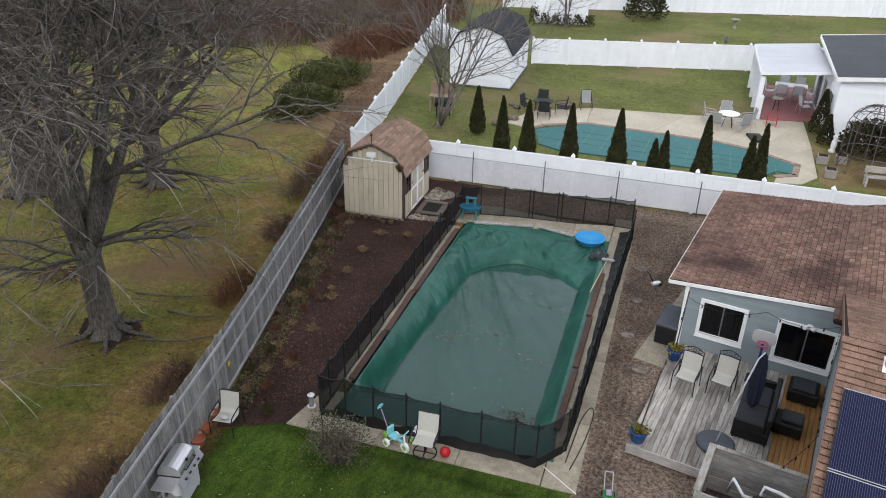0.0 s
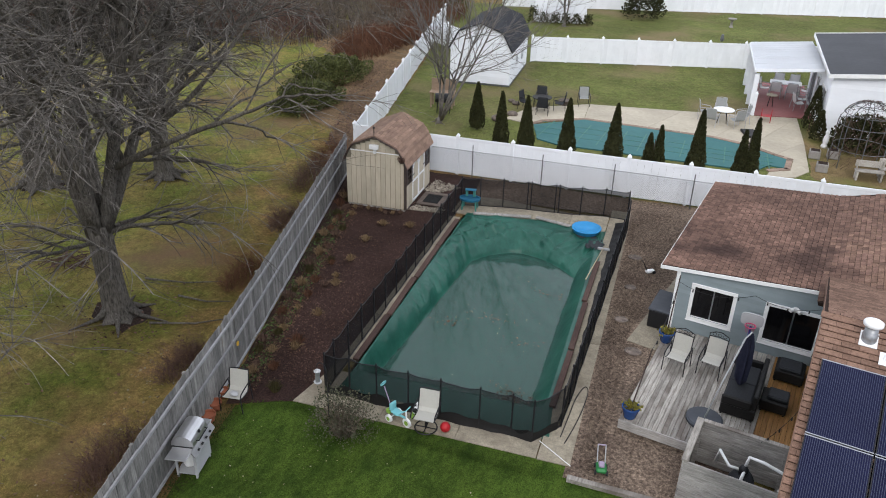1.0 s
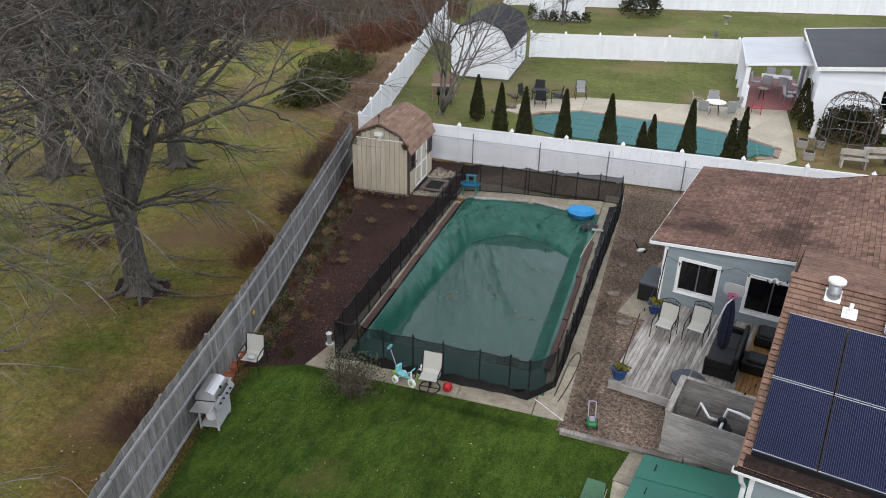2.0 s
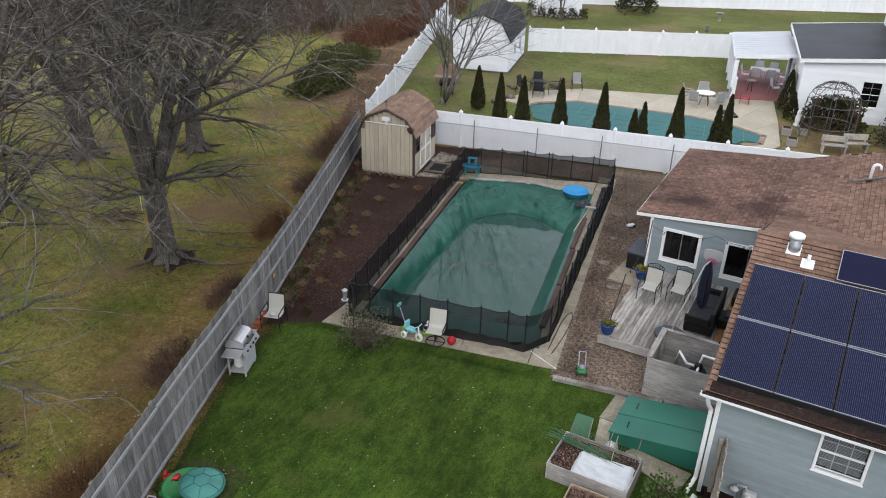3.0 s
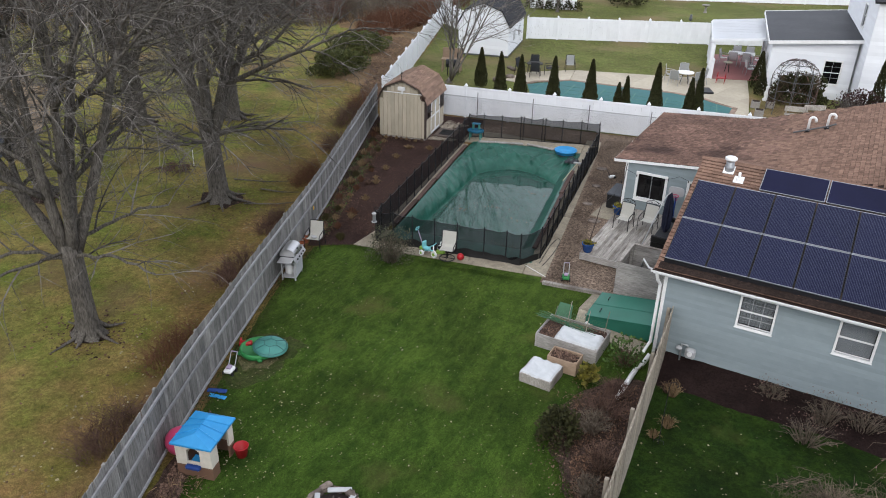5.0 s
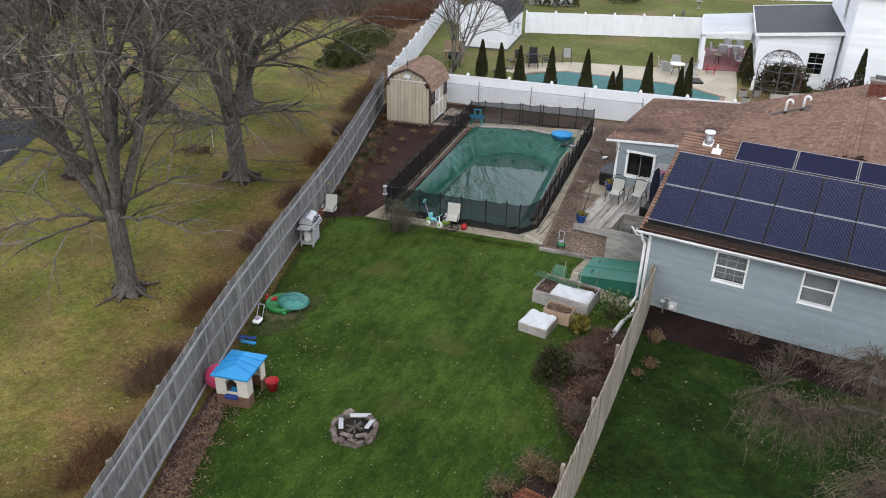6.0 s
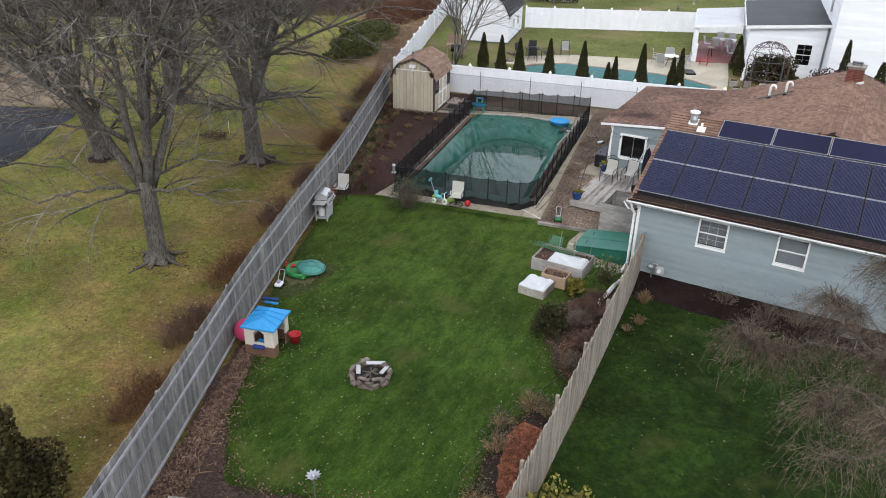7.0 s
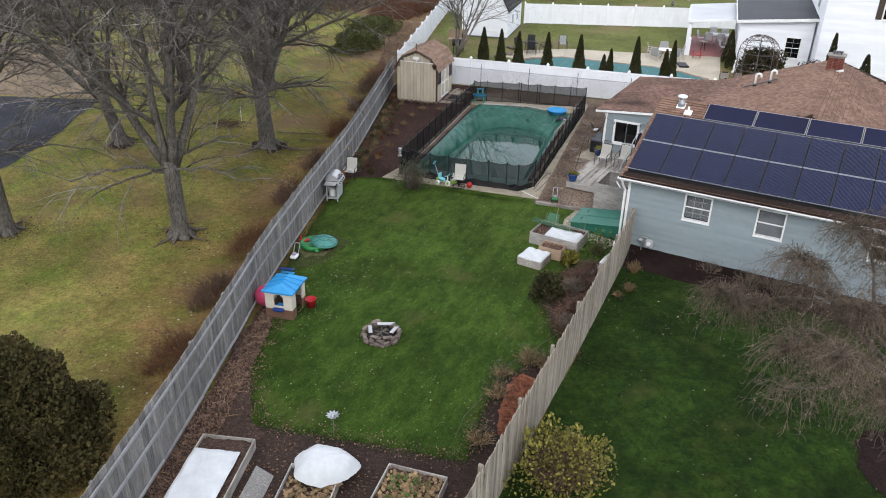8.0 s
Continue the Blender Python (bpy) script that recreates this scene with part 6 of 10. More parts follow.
leafy_bush("yucca", "pale green spiky yucca in the bed", -1.3, 5.85, 0.24, 0.24, 0.36, M["leaf_yellow"], 150, 0.20, 207, 6, shell=0.9)


def twiggy(name, label, x, y, rx, ry, h, count, material, seed, group="dry twiggy shrubs", thin=0.006):
    g = Geo()
    twig_bush(g, random.Random(seed), (0, 0, 0), rx, ry, h, count, thin)
    return single(name, g, material, label, "shrub", group, "", pose(x, y, 0))


def thicket(name, label, x, y, rx, ry, h, count, material, seed, group, thin):
    """Close upright stems with side twigs, taller in the middle."""
    r = random.Random(seed)
    g = Geo()
    for k in range(count):
        a, q = r.uniform(0, 6.283), math.sqrt(r.random())
        o = Vector((rx * q * math.cos(a), ry * q * math.sin(a), 0))
        top = h * r.uniform(0.5, 1.15) * (1.05 - 0.5 * q * q)
        lean = Vector((r.uniform(-1, 1), r.uniform(-1, 1), 0)) * 0.45
        m, t = o + lean * 0.4 + Vector((0, 0, top * 0.5)), o + lean * 1.3 + Vector((0, 0, top))
        g.tube([o, m, t], [thin, thin * 0.7, thin * 0.3], 3, False)
        for s in range(5):
            b = o.lerp(m, r.uniform(0.4, 1.0)) if s < 2 else m.lerp(t, r.random())
            g.tube([b, b + Vector((r.uniform(-1, 1), r.uniform(-1, 1), r.uniform(-0.1, 0.9))) * 0.22 * h], [thin * 0.5, thin * 0.2], 3, False)
    return single(name, g, material, label, "shrub", group, "", pose(x, y, 0))


for i, (x, y, q, h) in enumerate(((-13.6, 6.7, 0.75, 1.1), (-12.25, 2.1, 0.8, 1.2), (-11.3, -1.3, 0.7, 1.1), (-10.2, -4.5, 0.7, 1.0), (-14.7, 10.3, 0.6, 0.9), (-16.2, 15.0, 0.7, 1.0), (-18.7, 23.2, 1.0, 1.3), (-19.3, 25.6, 1.0, 1.2), (-17.4, 19.3, 0.7, 0.9))):
    thicket("dry_shrub", "brown leafless shrub growing against the wooden fence", x + 0.1, y, q * 0.75, q * 1.5, h * 0.9, 330, M["twig_rust"] if i % 2 else M["twig_brown"], 300 + i, "dry shrubs outside the fence", 0.0055)
for i, (x, y, q, h) in enumerate(((-0.55, 4.6, 0.7, 0.75), (-0.75, 3.9, 0.6, 0.7), (-0.2, 2.7, 0.55, 0.8), (-0.5, 5.5, 0.55, 0.6), (-0.3, 1.7, 0.45, 0.6))):
    twiggy("dry_shrub", "dry brown shrub in the leafy bed by the picket fence", x, y, q, q, h, 130, (M["twig_brown"], M["twig_olive"], M["leaf_mauve"])[i % 3], 330 + i)
leafy_bush("sparse_shrub", "sparse olive-grey shrub at the corner of the pool fence", -9.35, 9.75, 0.85, 0.6, 1.2, M["olive_leaf"], 2600, 0.05, 341, 110, M["twig_olive"], 0.9, "shrub")
twiggy("dry_shrub", "small dry grass clump by the picket fence", 0.9, 6.2, 0.3, 0.3, 0.6, 60, M["straw"], 342)
for i, (x, y, q, h) in enumerate(((3.3, 7.1, 0.5, 0.9), (4.6, 6.6, 0.7, 1.3), (5.5, 6.7, 0.7, 1.1), (10.5, 6.3, 0.9, 1.2), (4.2, 5.7, 0.8, 1.0))):
    leafy_bush("dry_shrub", "nearly leafless reddish-brown shrub in the mulch along the house", x, y, q * 1.1, q * 0.8, h * 0.75, M["leaf_russet"], 160, 0.04, 350 + i, 60, M["twig_olive"], 0.9, "shrub", "dry shrubs along the house")

for i, (x, y, q, h) in enumerate(((-0.75, -0.5, 0.6, 0.55), (-1.1, -2.3, 0.5, 0.5), (-0.9, -4.2, 0.5, 0.45), (-0.3, -0.6, 0.4, 0.5), (-1.3, -1.4, 0.4, 0.4))):
    leafy_bush("dry_plant", "straggling half-dead plant on the bare soil", x, y, q, q, h, M["olive_leaf"], 260, 0.05, 370 + i, 60, M["straw"], 0.9, "plant", "plants along the picket fence")


# brush of bare thickets at the edge of the field
for i, (x, y, rx, ry, h) in enumerate(((-38, 47, 5, 4, 3.2), (-33, 52, 5, 4, 3.0), (-45, 44, 5, 4, 3.6), (-30.5, 59, 4, 5, 2.6), (-41, 54, 6, 4, 4.0), (-52, 40, 6, 5, 4.0), (-36, 64, 7, 5, 3.6), (-50, 54, 8, 6, 5.0), (-60, 33, 6, 6, 4.5), (-59, 46, 7, 6, 5.0), (-57, 24, 5, 5, 3.5), (-28.5, 46.5, 2.0, 4.0, 1.6), (-27.4, 52, 1.6, 4.0, 1.6))):
    thicket("bare_thicket", "dense brown leafless thicket at the edge of the field", x, y, rx, ry, h, 650, M["twig_rust"] if i in (3, 11, 12) else M["twig_olive"] if i % 3 == 1 else M["twig_brown"], 400 + i, "bare thickets", 0.022)
for i, (x, y, h) in enumerate(((-43, 50, 8), (-50, 45, 9), (-56, 37, 8), (-38, 60, 8), (-62, 28, 9), (-47, 60, 9), (-33, 66, 7), (-55, 52, 9))):
    bare_tree("bare tree in the woods beyond the field", x, y, 0.2, 1.5, 4, 500 + i, dict(MAPLE, thin=0.016, kids=[5, 5, 4, 3], sprout=6), 3, h * 0.5, group="woodland trees", roots=4, twig=M["twig_brown"])
leafy_bush("evergreen_bush", "dark evergreen bush among the thickets", -30.0, 63.0, 2.2, 2.2, 2.6, M["hedge"], 2500, 0.22, 431, 10, shell=0.4)
leafy_bush("evergreen_bush", "round dark evergreen on the back lawn", -12.9, 69.6, 1.7, 1.7, 3.0, M["arbor"], 3000, 0.2, 432, 10, shell=0.4)


# ---- loose leaves, grass clumps and brush ----
def scatter(name, outline_fn, count, size, material, label, seed, z=0.03, flat=True):
    r = random.Random(seed)
    g = Geo()
    made = 0
    while made < count:
        x, y = outline_fn(r)
        a = r.uniform(0, 6.283)
        s = size * r.uniform(0.5, 1.3)
        d = Vector((math.cos(a), math.sin(a), r.uniform(-0.1, 0.5) if flat else r.uniform(0.2, 1.2)))
        leaf_shape(g, Vector((x, y, z + r.uniform(0, 0.02))), d, Vector((r.uniform(-0.4, 0.4), r.uniform(-0.4, 0.4), 1)), s, 0.4)
        made += 1
    return single(name, g, material, label, "leaves", "", "stuff")


def on_quad(*c):
    def f(r):
        u, v = r.random(), r.random()
        a = Vector(c[0]).lerp(Vector(c[1]), u)
        b = Vector(c[3]).lerp(Vector(c[2]), u)
        p = a.lerp(b, v)
        return p.x, p.y
    return f


scatter("fallen_leaves", on_quad((-11.8, 9.3), (-0.3, 9.5), (0.0, -5.5), (-7.5, -5.5)), 700, 0.042, M["leaf_pale"], "pale fallen leaves scattered over the lawn", 1, 0.012)
scatter("fallen_leaves", on_quad((-11.2, 5.0), (-7.5, 4.0), (-6.8, -2.0), (-9.0, -2.0)), 220, 0.05, M["leaf_pale"], "pale fallen leaves on the lawn by the wooden fence", 21, 0.012)
scatter("fallen_leaves", on_quad((0.6, 6.5), (8.5, 6.5), (8.5, -8), (0.4, -8)), 170, 0.045, M["leaf_pale"], "pale fallen leaves scattered over the side lawn", 2, 0.012)
scatter("fallen_leaves", on_quad((-30, 14), (-14.5, 14), (-9.6, -8), (-26, -8)), 1100, 0.09, M["leaf_brown"], "dry leaves scattered in the field grass", 3, -0.015)
for i, (x, y, q) in enumerate(((-15.2, 1.9, 1.6), (-18.06, 11.6, 2.0), (-24.8, 8.7, 1.7), (-24.6, 20.9, 1.8), (-28.5, 17.9, 2.2), (-21.3, -0.6, 1.5))):
    scatter("root_litter", lambda r, x=x, y=y, q=q: (x + q * r.gauss(0, 0.5), y + q * 0.8 * r.gauss(0, 0.5)), 320, 0.08, M["chip"], "dark leaves and bark bits round the tree's foot", 50 + i, -0.012)
scatter("fallen_leaves", on_quad((-9.4, -0.8), (-8.5, -2.0), (-6.0, -9.0), (-7.1, -8.9)), 13000, 0.055, M["leaf_mauve"], "thick brown leaf litter along the fence", 4, 0.03, False)
scatter("fallen_leaves", on_quad((-1.5, 5.0), (0.25, 6.4), (0.25, 0.8), (-0.6, 1.4)), 3000, 0.055, M["leaf_brown"], "brown leaf litter in the shrub bed", 5, 0.03, False)
scatter("wood_chips", on_quad((-16.8, 24.0), (-12.0, 24.0), (-11.1, 11.2), (-12.9, 10.2)), 9000, 0.05, M["chip"], "wood chips and leaves on the dark mulch", 6, 0.03)
for i, q in enumerate((((-5.5, 26.4), (-2.7, 26.4), (-3.2, 21.8), (-4.9, 21.0)), ((-4.9, 21.0), (-3.2, 21.6), (-4.0, 16.6), (-4.5, 16.5)), ((-4.5, 16.5), (-3.7, 16.5), (-3.5, 11.0), (-3.9, 11.0)))):
    scatter("wood_chips", on_quad(*q), (6500, 3000, 2200)[i], 0.05, M["mulch_grey"], "loose wood chips on the weathered bed", 70 + i, 0.03)
scatter("fallen_leaves", on_quad((-16.9, 24.0), (-16.1, 24.0), (-12.2, 10.2), (-13.0, 10.2)), 3500, 0.05, M["leaf_brown"], "brown leaves blown against the wooden fence", 12, 0.03, False)
scatter("ground_cover", on_quad((-16.4, 21.0), (-15.5, 21.0), (-12.3, 10.4), (-13.0, 10.4)), 1800, 0.06, M["green_plant"], "low green weeds along the wooden fence", 13, 0.03, False)
scatter("fallen_leaves", on_quad((-16.4, 24.0), (-12.0, 24.0), (-11.1, 11.2), (-12.9, 10.2)), 1100, 0.045, M["leaf_brown"], "fallen leaves on the dark mulch", 14, 0.035, False)
scatter("fallen_leaves", on_quad((-24, 44), (-27.5, 44), (-20.6, 27.5), (-19.2, 26.6)), 6000, 0.075, M["leaf_mauve"], "rusty leaf litter beside the white fence", 8, 0.0, False)
scatter("fallen_leaves", lambda r: (lambda c, a, q: (c[0] + 0.9 * q * math.cos(a), c[1] + 0.28 * q * math.sin(a)))(((-9.4, 16.4), (-8.2, 17.2), (-6.7, 16.3), (-7.0, 19.4), (-6.5, 13.9))[r.randrange(5)], r.uniform(0, 6.283), r.random()), 170, 0.055, M["leaf_brown"], "wet leaves floating on the rainwater", 9, WATER + 0.003)
scatter("fallen_leaves", on_quad((-9.6, 20.3), (-6.4, 20.5), (-5.9, 13.6), (-9.8, 13.4)), 150, 0.028, M["leaf_pale"], "small pale leaves afloat on the rainwater", 19, WATER + 0.003)
lc = pw(5.25, 2.55)
scatter("fallen_leaves", lambda r: (lc.x + r.gauss(0, 0.34), lc.y + r.gauss(0, 0.26)), 420, 0.055, M["leaf_mauve"], "brown leaves gathered in the corner of the cover", 25, WATER + 0.004, False)
scatter("fallen_leaves", on_quad((-5.7, -6.1), (-0.4, -5.7), (-0.2, -9.5), (-5.2, -9.5)), 1200, 0.06, M["leaf_brown"], "dead leaves on the garden soil", 11, 0.02)


r13 = random.Random(13)
g = Geo()
for k in range(220):
    u = r13.random()
    x, y = -9.0 + 2.45 * u + r13.gauss(0.12, 0.2), -1.3 - 7.1 * u + r13.gauss(0, 0.3)
    a, L = r13.uniform(0, 6.283), r13.uniform(0.06, 0.28)
    g.tube([(x, y, 0.04 + 0.06 * r13.random()), (x + L * math.cos(a), y + L * math.sin(a), 0.04 + 0.10 * r13.random())], [0.008, 0.004], 3, False)
single("dead_stalks", g, M["straw"], "broken dry stalks in the leaf litter by the fence", "stalks", "", "stuff")
scatter("fallen_leaves", on_quad((-16.0, 11.0), (-13.6, 10.0), (-8.2, -8.0), (-11.6, -8.0)), 420, 0.075, M["leaf_pale"], "pale dry leaves in the field beside the fence", 24, -0.015)


def tuft(x, y, rr, h, seed, label, material, name="grass_clump"):
    r = random.Random(seed)
    g = Geo()
    for k in range(80):
        a, q = r.uniform(0, 6.283), r.random()
        b = Vector((0.25 * rr * math.cos(a), 0.25 * rr * math.sin(a), 0))
        t = Vector((rr * q * math.cos(a), rr * q * math.sin(a), h * (1 - 0.6 * q) * r.uniform(0.6, 1)))
        g.tube([b, b.lerp(t, 0.5) + Vector((0, 0, h * 0.25)), t], [0.008, 0.006, 0.002], 3, False)
    return single(name, g, material, label, "plant", "clumps in the mulch bed", "", pose(x, y, 0.02))


for i, (x, y) in enumerate(((-13.85, 19.15), (-13.6, 17.6), (-13.2, 15.9), (-12.75, 14.1), (-12.4, 12.3), (-13.9, 20.6), (-12.9, 20.9))):
    tuft(x, y, 0.30, 0.30, 600 + i, "cut-back tan clump of dry grass in the mulch", M["straw"])
for i in range(9):
    tuft(-15.9 + i * 0.27, 21.45 + i * 0.031 + r5.uniform(-0.12, 0.1), 0.16, 0.22, 680 + i, "dead stems at the foot of the shed", M["straw"] if i % 2 else M["leaf_mauve"], "dead_plant")
for i in range(46):
    t = (i + r5.random()) / 46
    x, y = -17.0 + t * 4.15 + abs(r5.gauss(0.0, 0.55)), 23.4 - t * 13.0
    q = r5.uniform(0.7, 1.5)
    tuft(x, y, 0.26 * q, 0.30 * q, 620 + i, "straggling dry perennial along the fence", (M["straw"], M["conifer"], M["twig_rust"], M["leaf_mauve"])[i % 4], "perennial")
scatter("clay_clods", on_quad((0.1, -1.2), (-0.95, -1.2), (-0.6, -3.8), (0.05, -3.8)), 900, 0.09, M["clay"], "loose clods of red clay", 34, 0.04, False)


def fringe(line, count, spread, size, material, label, seed, name="grass_fringe", z=0.03):
    """Blades that blur the edge between two kinds of ground."""
    pts = [Vector((*p, 0)) for p in line]
    legs = [(a, b, (b - a).length) for a, b in zip(pts, pts[1:])]

    def place(r):
        a, b, L = r.choices(legs, [q[2] for q in legs])[0]
        p = a.lerp(b, r.random())
        return p.x + r.gauss(0, spread), p.y + r.gauss(0, spread)
    return scatter(name, place, count, size, material, label, seed, z, False)


EDGE = [(-8.7, -0.4), (-8.45, -2.4), (-8.1, -3.2), (-7.25, -4.6), (-6.25, -5.8), (-5.6, -5.8), (-3.0, -5.3), (-0.95, -4.9), (-1.0, -4.3), (-1.25, -3.0), (-1.3, -1.6), (-0.7, -0.5), (0.2, 0.3), (-0.5, 1.2), (-1.5, 2.9), (-1.7, 4.0), (-1.3, 5.4)]
fringe(EDGE, 7000, 0.10, 0.035, M["lawn"], "ragged edge of the lawn", 61)
fringe(EDGE, 2600, 0.22, 0.05, M["leaf_mauve"], "dead leaves along the edge of the lawn", 62, "fallen_leaves")
fringe([(-12.3, 9.5), (-11.9, 6.9), (-10.8, 3.1), (-9.8, 0.0)], 3000, 0.16, 0.045, M["worn_lawn"], "thin dry grass along the wooden fence", 63)
fringe([(-12.2, 9.6), (-11.1, 10.15), (-8.0, 10.2), (-4.4, 10.45)], 2600, 0.07, 0.035, M["lawn"], "grass creeping over the edge of the concrete", 64)


# ---- on the roofs ----
def roof_z(u, v):
    return EZ + RISE * v


def solar_panel(u, v, w, h, lines, label):
    """A framed panel lying just above the roof; w along the eave, h up the slope."""
    ob = thing("solar_panel", HOUSE @ pose(u, v, roof_z(u, v) + 0.15) @ pose(0, 0, 0, math.degrees(math.atan(RISE))), label, "solar panel", "solar panels on the roof")
    b = 0.018
    for x in (0, w - b):
        part("frame_side", Geo().box(x, x + b, b, h - b, -0.04, 0.006), M["black_metal"] if lines else M["alu"], ob)
    for y in (0, h - b):
        part("frame_rail", Geo().box(0, w, y, y + b, -0.04, 0.006), M["alu"], ob)
    part("cell_glass", Geo().box(b, w - b, b, h - b, -0.01, 0.0), M["solar"], ob)
    if lines:
        bars = Geo()
        for k in range(1, 30):
            x = w * k / 30
            bars.box(x - 0.0042, x + 0.0042, b, h - b, 0.0005, 0.0015)
        part("busbar_grid", bars, M["solar_line"], ob, kind="stuff")
    foot = Geo()
    for x in (w * 0.2, w * 0.8):
        for y in (h * 0.2, h * 0.8):
            foot.box(x - 0.03, x + 0.03, y - 0.03, y + 0.03, -0.145, -0.04)
    part("mount", foot, M["alu"], ob, kind="stuff")
    return ob


slope_cos = 1 / math.sqrt(1 + RISE * RISE)
for row in range(2):
    for colm in range(8):
        solar_panel(0.094 + colm * 1.085, 0.247 + row * 1.694 * slope_cos, 1.065, 1.665, True, "dark blue solar panel with fine pale lines in a black frame")
# black strip added as the shade under the panels' lower edge
single("panel_edge_shade", Geo().box(0.10, 8.75, 0.222, 0.236, 0, 0.15), M["black_metal"], "black strip standing in for the shade below the panels", "skirt", m=HOUSE @ pose(0, 0, EZ + RISE * 0.22))
for colm in range(5):
    solar_panel(1.78 + colm * 1.76, 3.47, 1.72, 0.98, False, "plain dark blue solar panel in a bright aluminium frame")

r12 = random.Random(12)
g = Geo()
dn = 260
g.v = [(0.02 + 8.7 * i / dn, v0, EZ + RISE * v0 + 0.044 + lift + 0.012 * noise.noise(Vector((i * 0.37, v0 * 20, 5.0)))) for i in range(dn + 1) for v0, lift in ((-0.034, 0.006), (0.05, 0.022), (0.13 + 0.03 * noise.noise(Vector((i * 0.21, 1.0, 2.0))), 0.016), (0.21 + 0.05 * noise.noise(Vector((i * 0.15, 7.0, 3.0))), 0.0))]
g.f = [(4 * i + k, 4 * i + 4 + k, 4 * i + 5 + k, 4 * i + 1 + k) for i in range(dn) for k in range(3)]
g.m = [0] * len(g.f)
for k in range(260):
    u0, v0 = r12.uniform(0.0, 8.7), r12.uniform(-0.12, 0.24)
    leaf_shape(g, Vector((u0, v0, EZ + RISE * max(v0, -0.02) + (0.055 if v0 > 0 else -0.04))), Vector((r12.uniform(-1, 1), r12.uniform(-1, 1), 0.2)), Vector((0, 0, 1)), r12.uniform(0.03, 0.07), 0.4)
single("eave_debris", g, M["soil"], "wet brown leaf debris along the lower edge of the roof", "leaves", "", "stuff", HOUSE)


def roof_vent():
    z = roof_z(0.74, 4.2)
    ob = thing("roof_vent", HOUSE @ pose(0.78, 4.22, z) @ Matrix.Scale(0.82, 4), "galvanised round roof vent with a white cap", "vent")
    part("flashing", Geo().slab([(-0.19, -0.22, RISE * -0.22 + 0.055), (0.19, -0.22, RISE * -0.22 + 0.055), (0.19, 0.2, RISE * 0.2 + 0.055), (-0.19, 0.2, RISE * 0.2 + 0.055)], 0.02), M["white_trim"], ob)
    part("flue_pipe", Geo().lathe([(0.165, -0.05), (0.165, 0.20), (0.145, 0.22), (0.145, 0.40)], 16), M["galv"], ob, smooth=True)
    part("cap", Geo().lathe([(0.20, 0.42), (0.215, 0.43), (0.215, 0.50), (0.17, 0.53), (0.0001, 0.54)], 18), M["white_trim"], ob, smooth=True)


def vent_pipe(u, v, z, h, label):
    ob = thing("vent_pipe", HOUSE @ pose(u, v, z), label, "pipe", "vent pipes on the roof")
    part("flashing", Geo().slab([(-0.14, -0.15, RISE * -0.15 + 0.05), (0.14, -0.15, RISE * -0.15 + 0.05), (0.14, 0.13, RISE * 0.13 + 0.05), (-0.14, 0.13, RISE * 0.13 + 0.05)], 0.015), M["white_trim"], ob)
    part("collar", Geo().lathe([(0.10, 0.02), (0.075, 0.09), (0.045, 0.11)], 12), M["white_trim"], ob)
    part("pipe", Geo().tube([(0, 0, 0), (0, 0, h)], 0.04, 10), M["white_trim"], ob, smooth=True)


def gooseneck(u, v):
    z = BZ + rise2 * (u - BU)
    ob = thing("gooseneck_pipe", HOUSE @ pose(u, v, z), "white plastic pipe bent over at the top", "pipe", "bent pipes on the roof")
    pts = [(0, 0, -0.05), (0, 0, 0.5)] + [(0.11 - 0.11 * math.cos(a), 0, 0.5 + 0.11 * math.sin(a)) for a in (0.5, 1.0, 1.57, 2.1, 2.7)] + [(0.22, 0, 0.44)]
    part("pipe", Geo().tube(pts, 0.05, 10), M["white_trim"], ob, smooth=True)
    part("collar", Geo().lathe([(0.10, -0.03), (0.09, 0.05), (0.055, 0.08)], 12), M["black_metal"], ob)


def chimney():
    ob = thing("chimney", HOUSE @ pose(5.02, 13.1, 0), "short red brick chimney with flashing and a dark flue cap", "chimney")
    z0, z1 = 4.25, 5.30
    w, d = 0.66, 0.50
    part("core", Geo().box(0.02, w - 0.02, 0.02, d - 0.02, z0, z1 - 0.01), M["mortar"], ob)
    bl, bh = 0.215, 0.066
    long_b, short_b = Geo().box(0, bl - 0.01, 0, 0.03, 0, bh - 0.010).mesh("brick", M["brick"]), Geo().box(0, 0.03, 0, bl - 0.06, 0, bh - 0.010).mesh("brick", M["brick"])
    for r in range(int((z1 - z0) / bh)):
        for k in range(3):
            b = part("brick", long_b, M["brick"], ob)
            b.location = (0.005 + k * bl + (0.01 if r % 2 else 0), 0, z0 + r * bh)
            if k < 2:
                for x in (0, w - 0.03):
                    b = part("brick", short_b, M["brick"], ob)
                    b.location = (x, 0.06 + k * 0.21 + (0.03 if r % 2 else 0), z0 + r * bh)
    part("flashing", Geo().slab([(-0.06, -0.07, 4.50), (0.72, -0.07, 4.78), (0.72, -0.02, 4.80), (-0.06, -0.02, 4.52)], 0.09), M["white_trim"], ob)
    part("crown", Geo().soft(-0.05, w + 0.05, -0.05, d + 0.05, z1, z1 + 0.08, 0.02), M["mortar"], ob)
    part("flue_cap", Geo().box(0.12, 0.54, 0.12, 0.40, z1 + 0.16, z1 + 0.19).box(0.16, 0.19, 0.15, 0.18, z1 + 0.08, z1 + 0.16).box(0.47, 0.50, 0.15, 0.18, z1 + 0.08, z1 + 0.16).box(0.16, 0.19, 0.33, 0.36, z1 + 0.08, z1 + 0.16).box(0.47, 0.50, 0.33, 0.36, z1 + 0.08, z1 + 0.16), M["black_metal"], ob)


roof_vent()
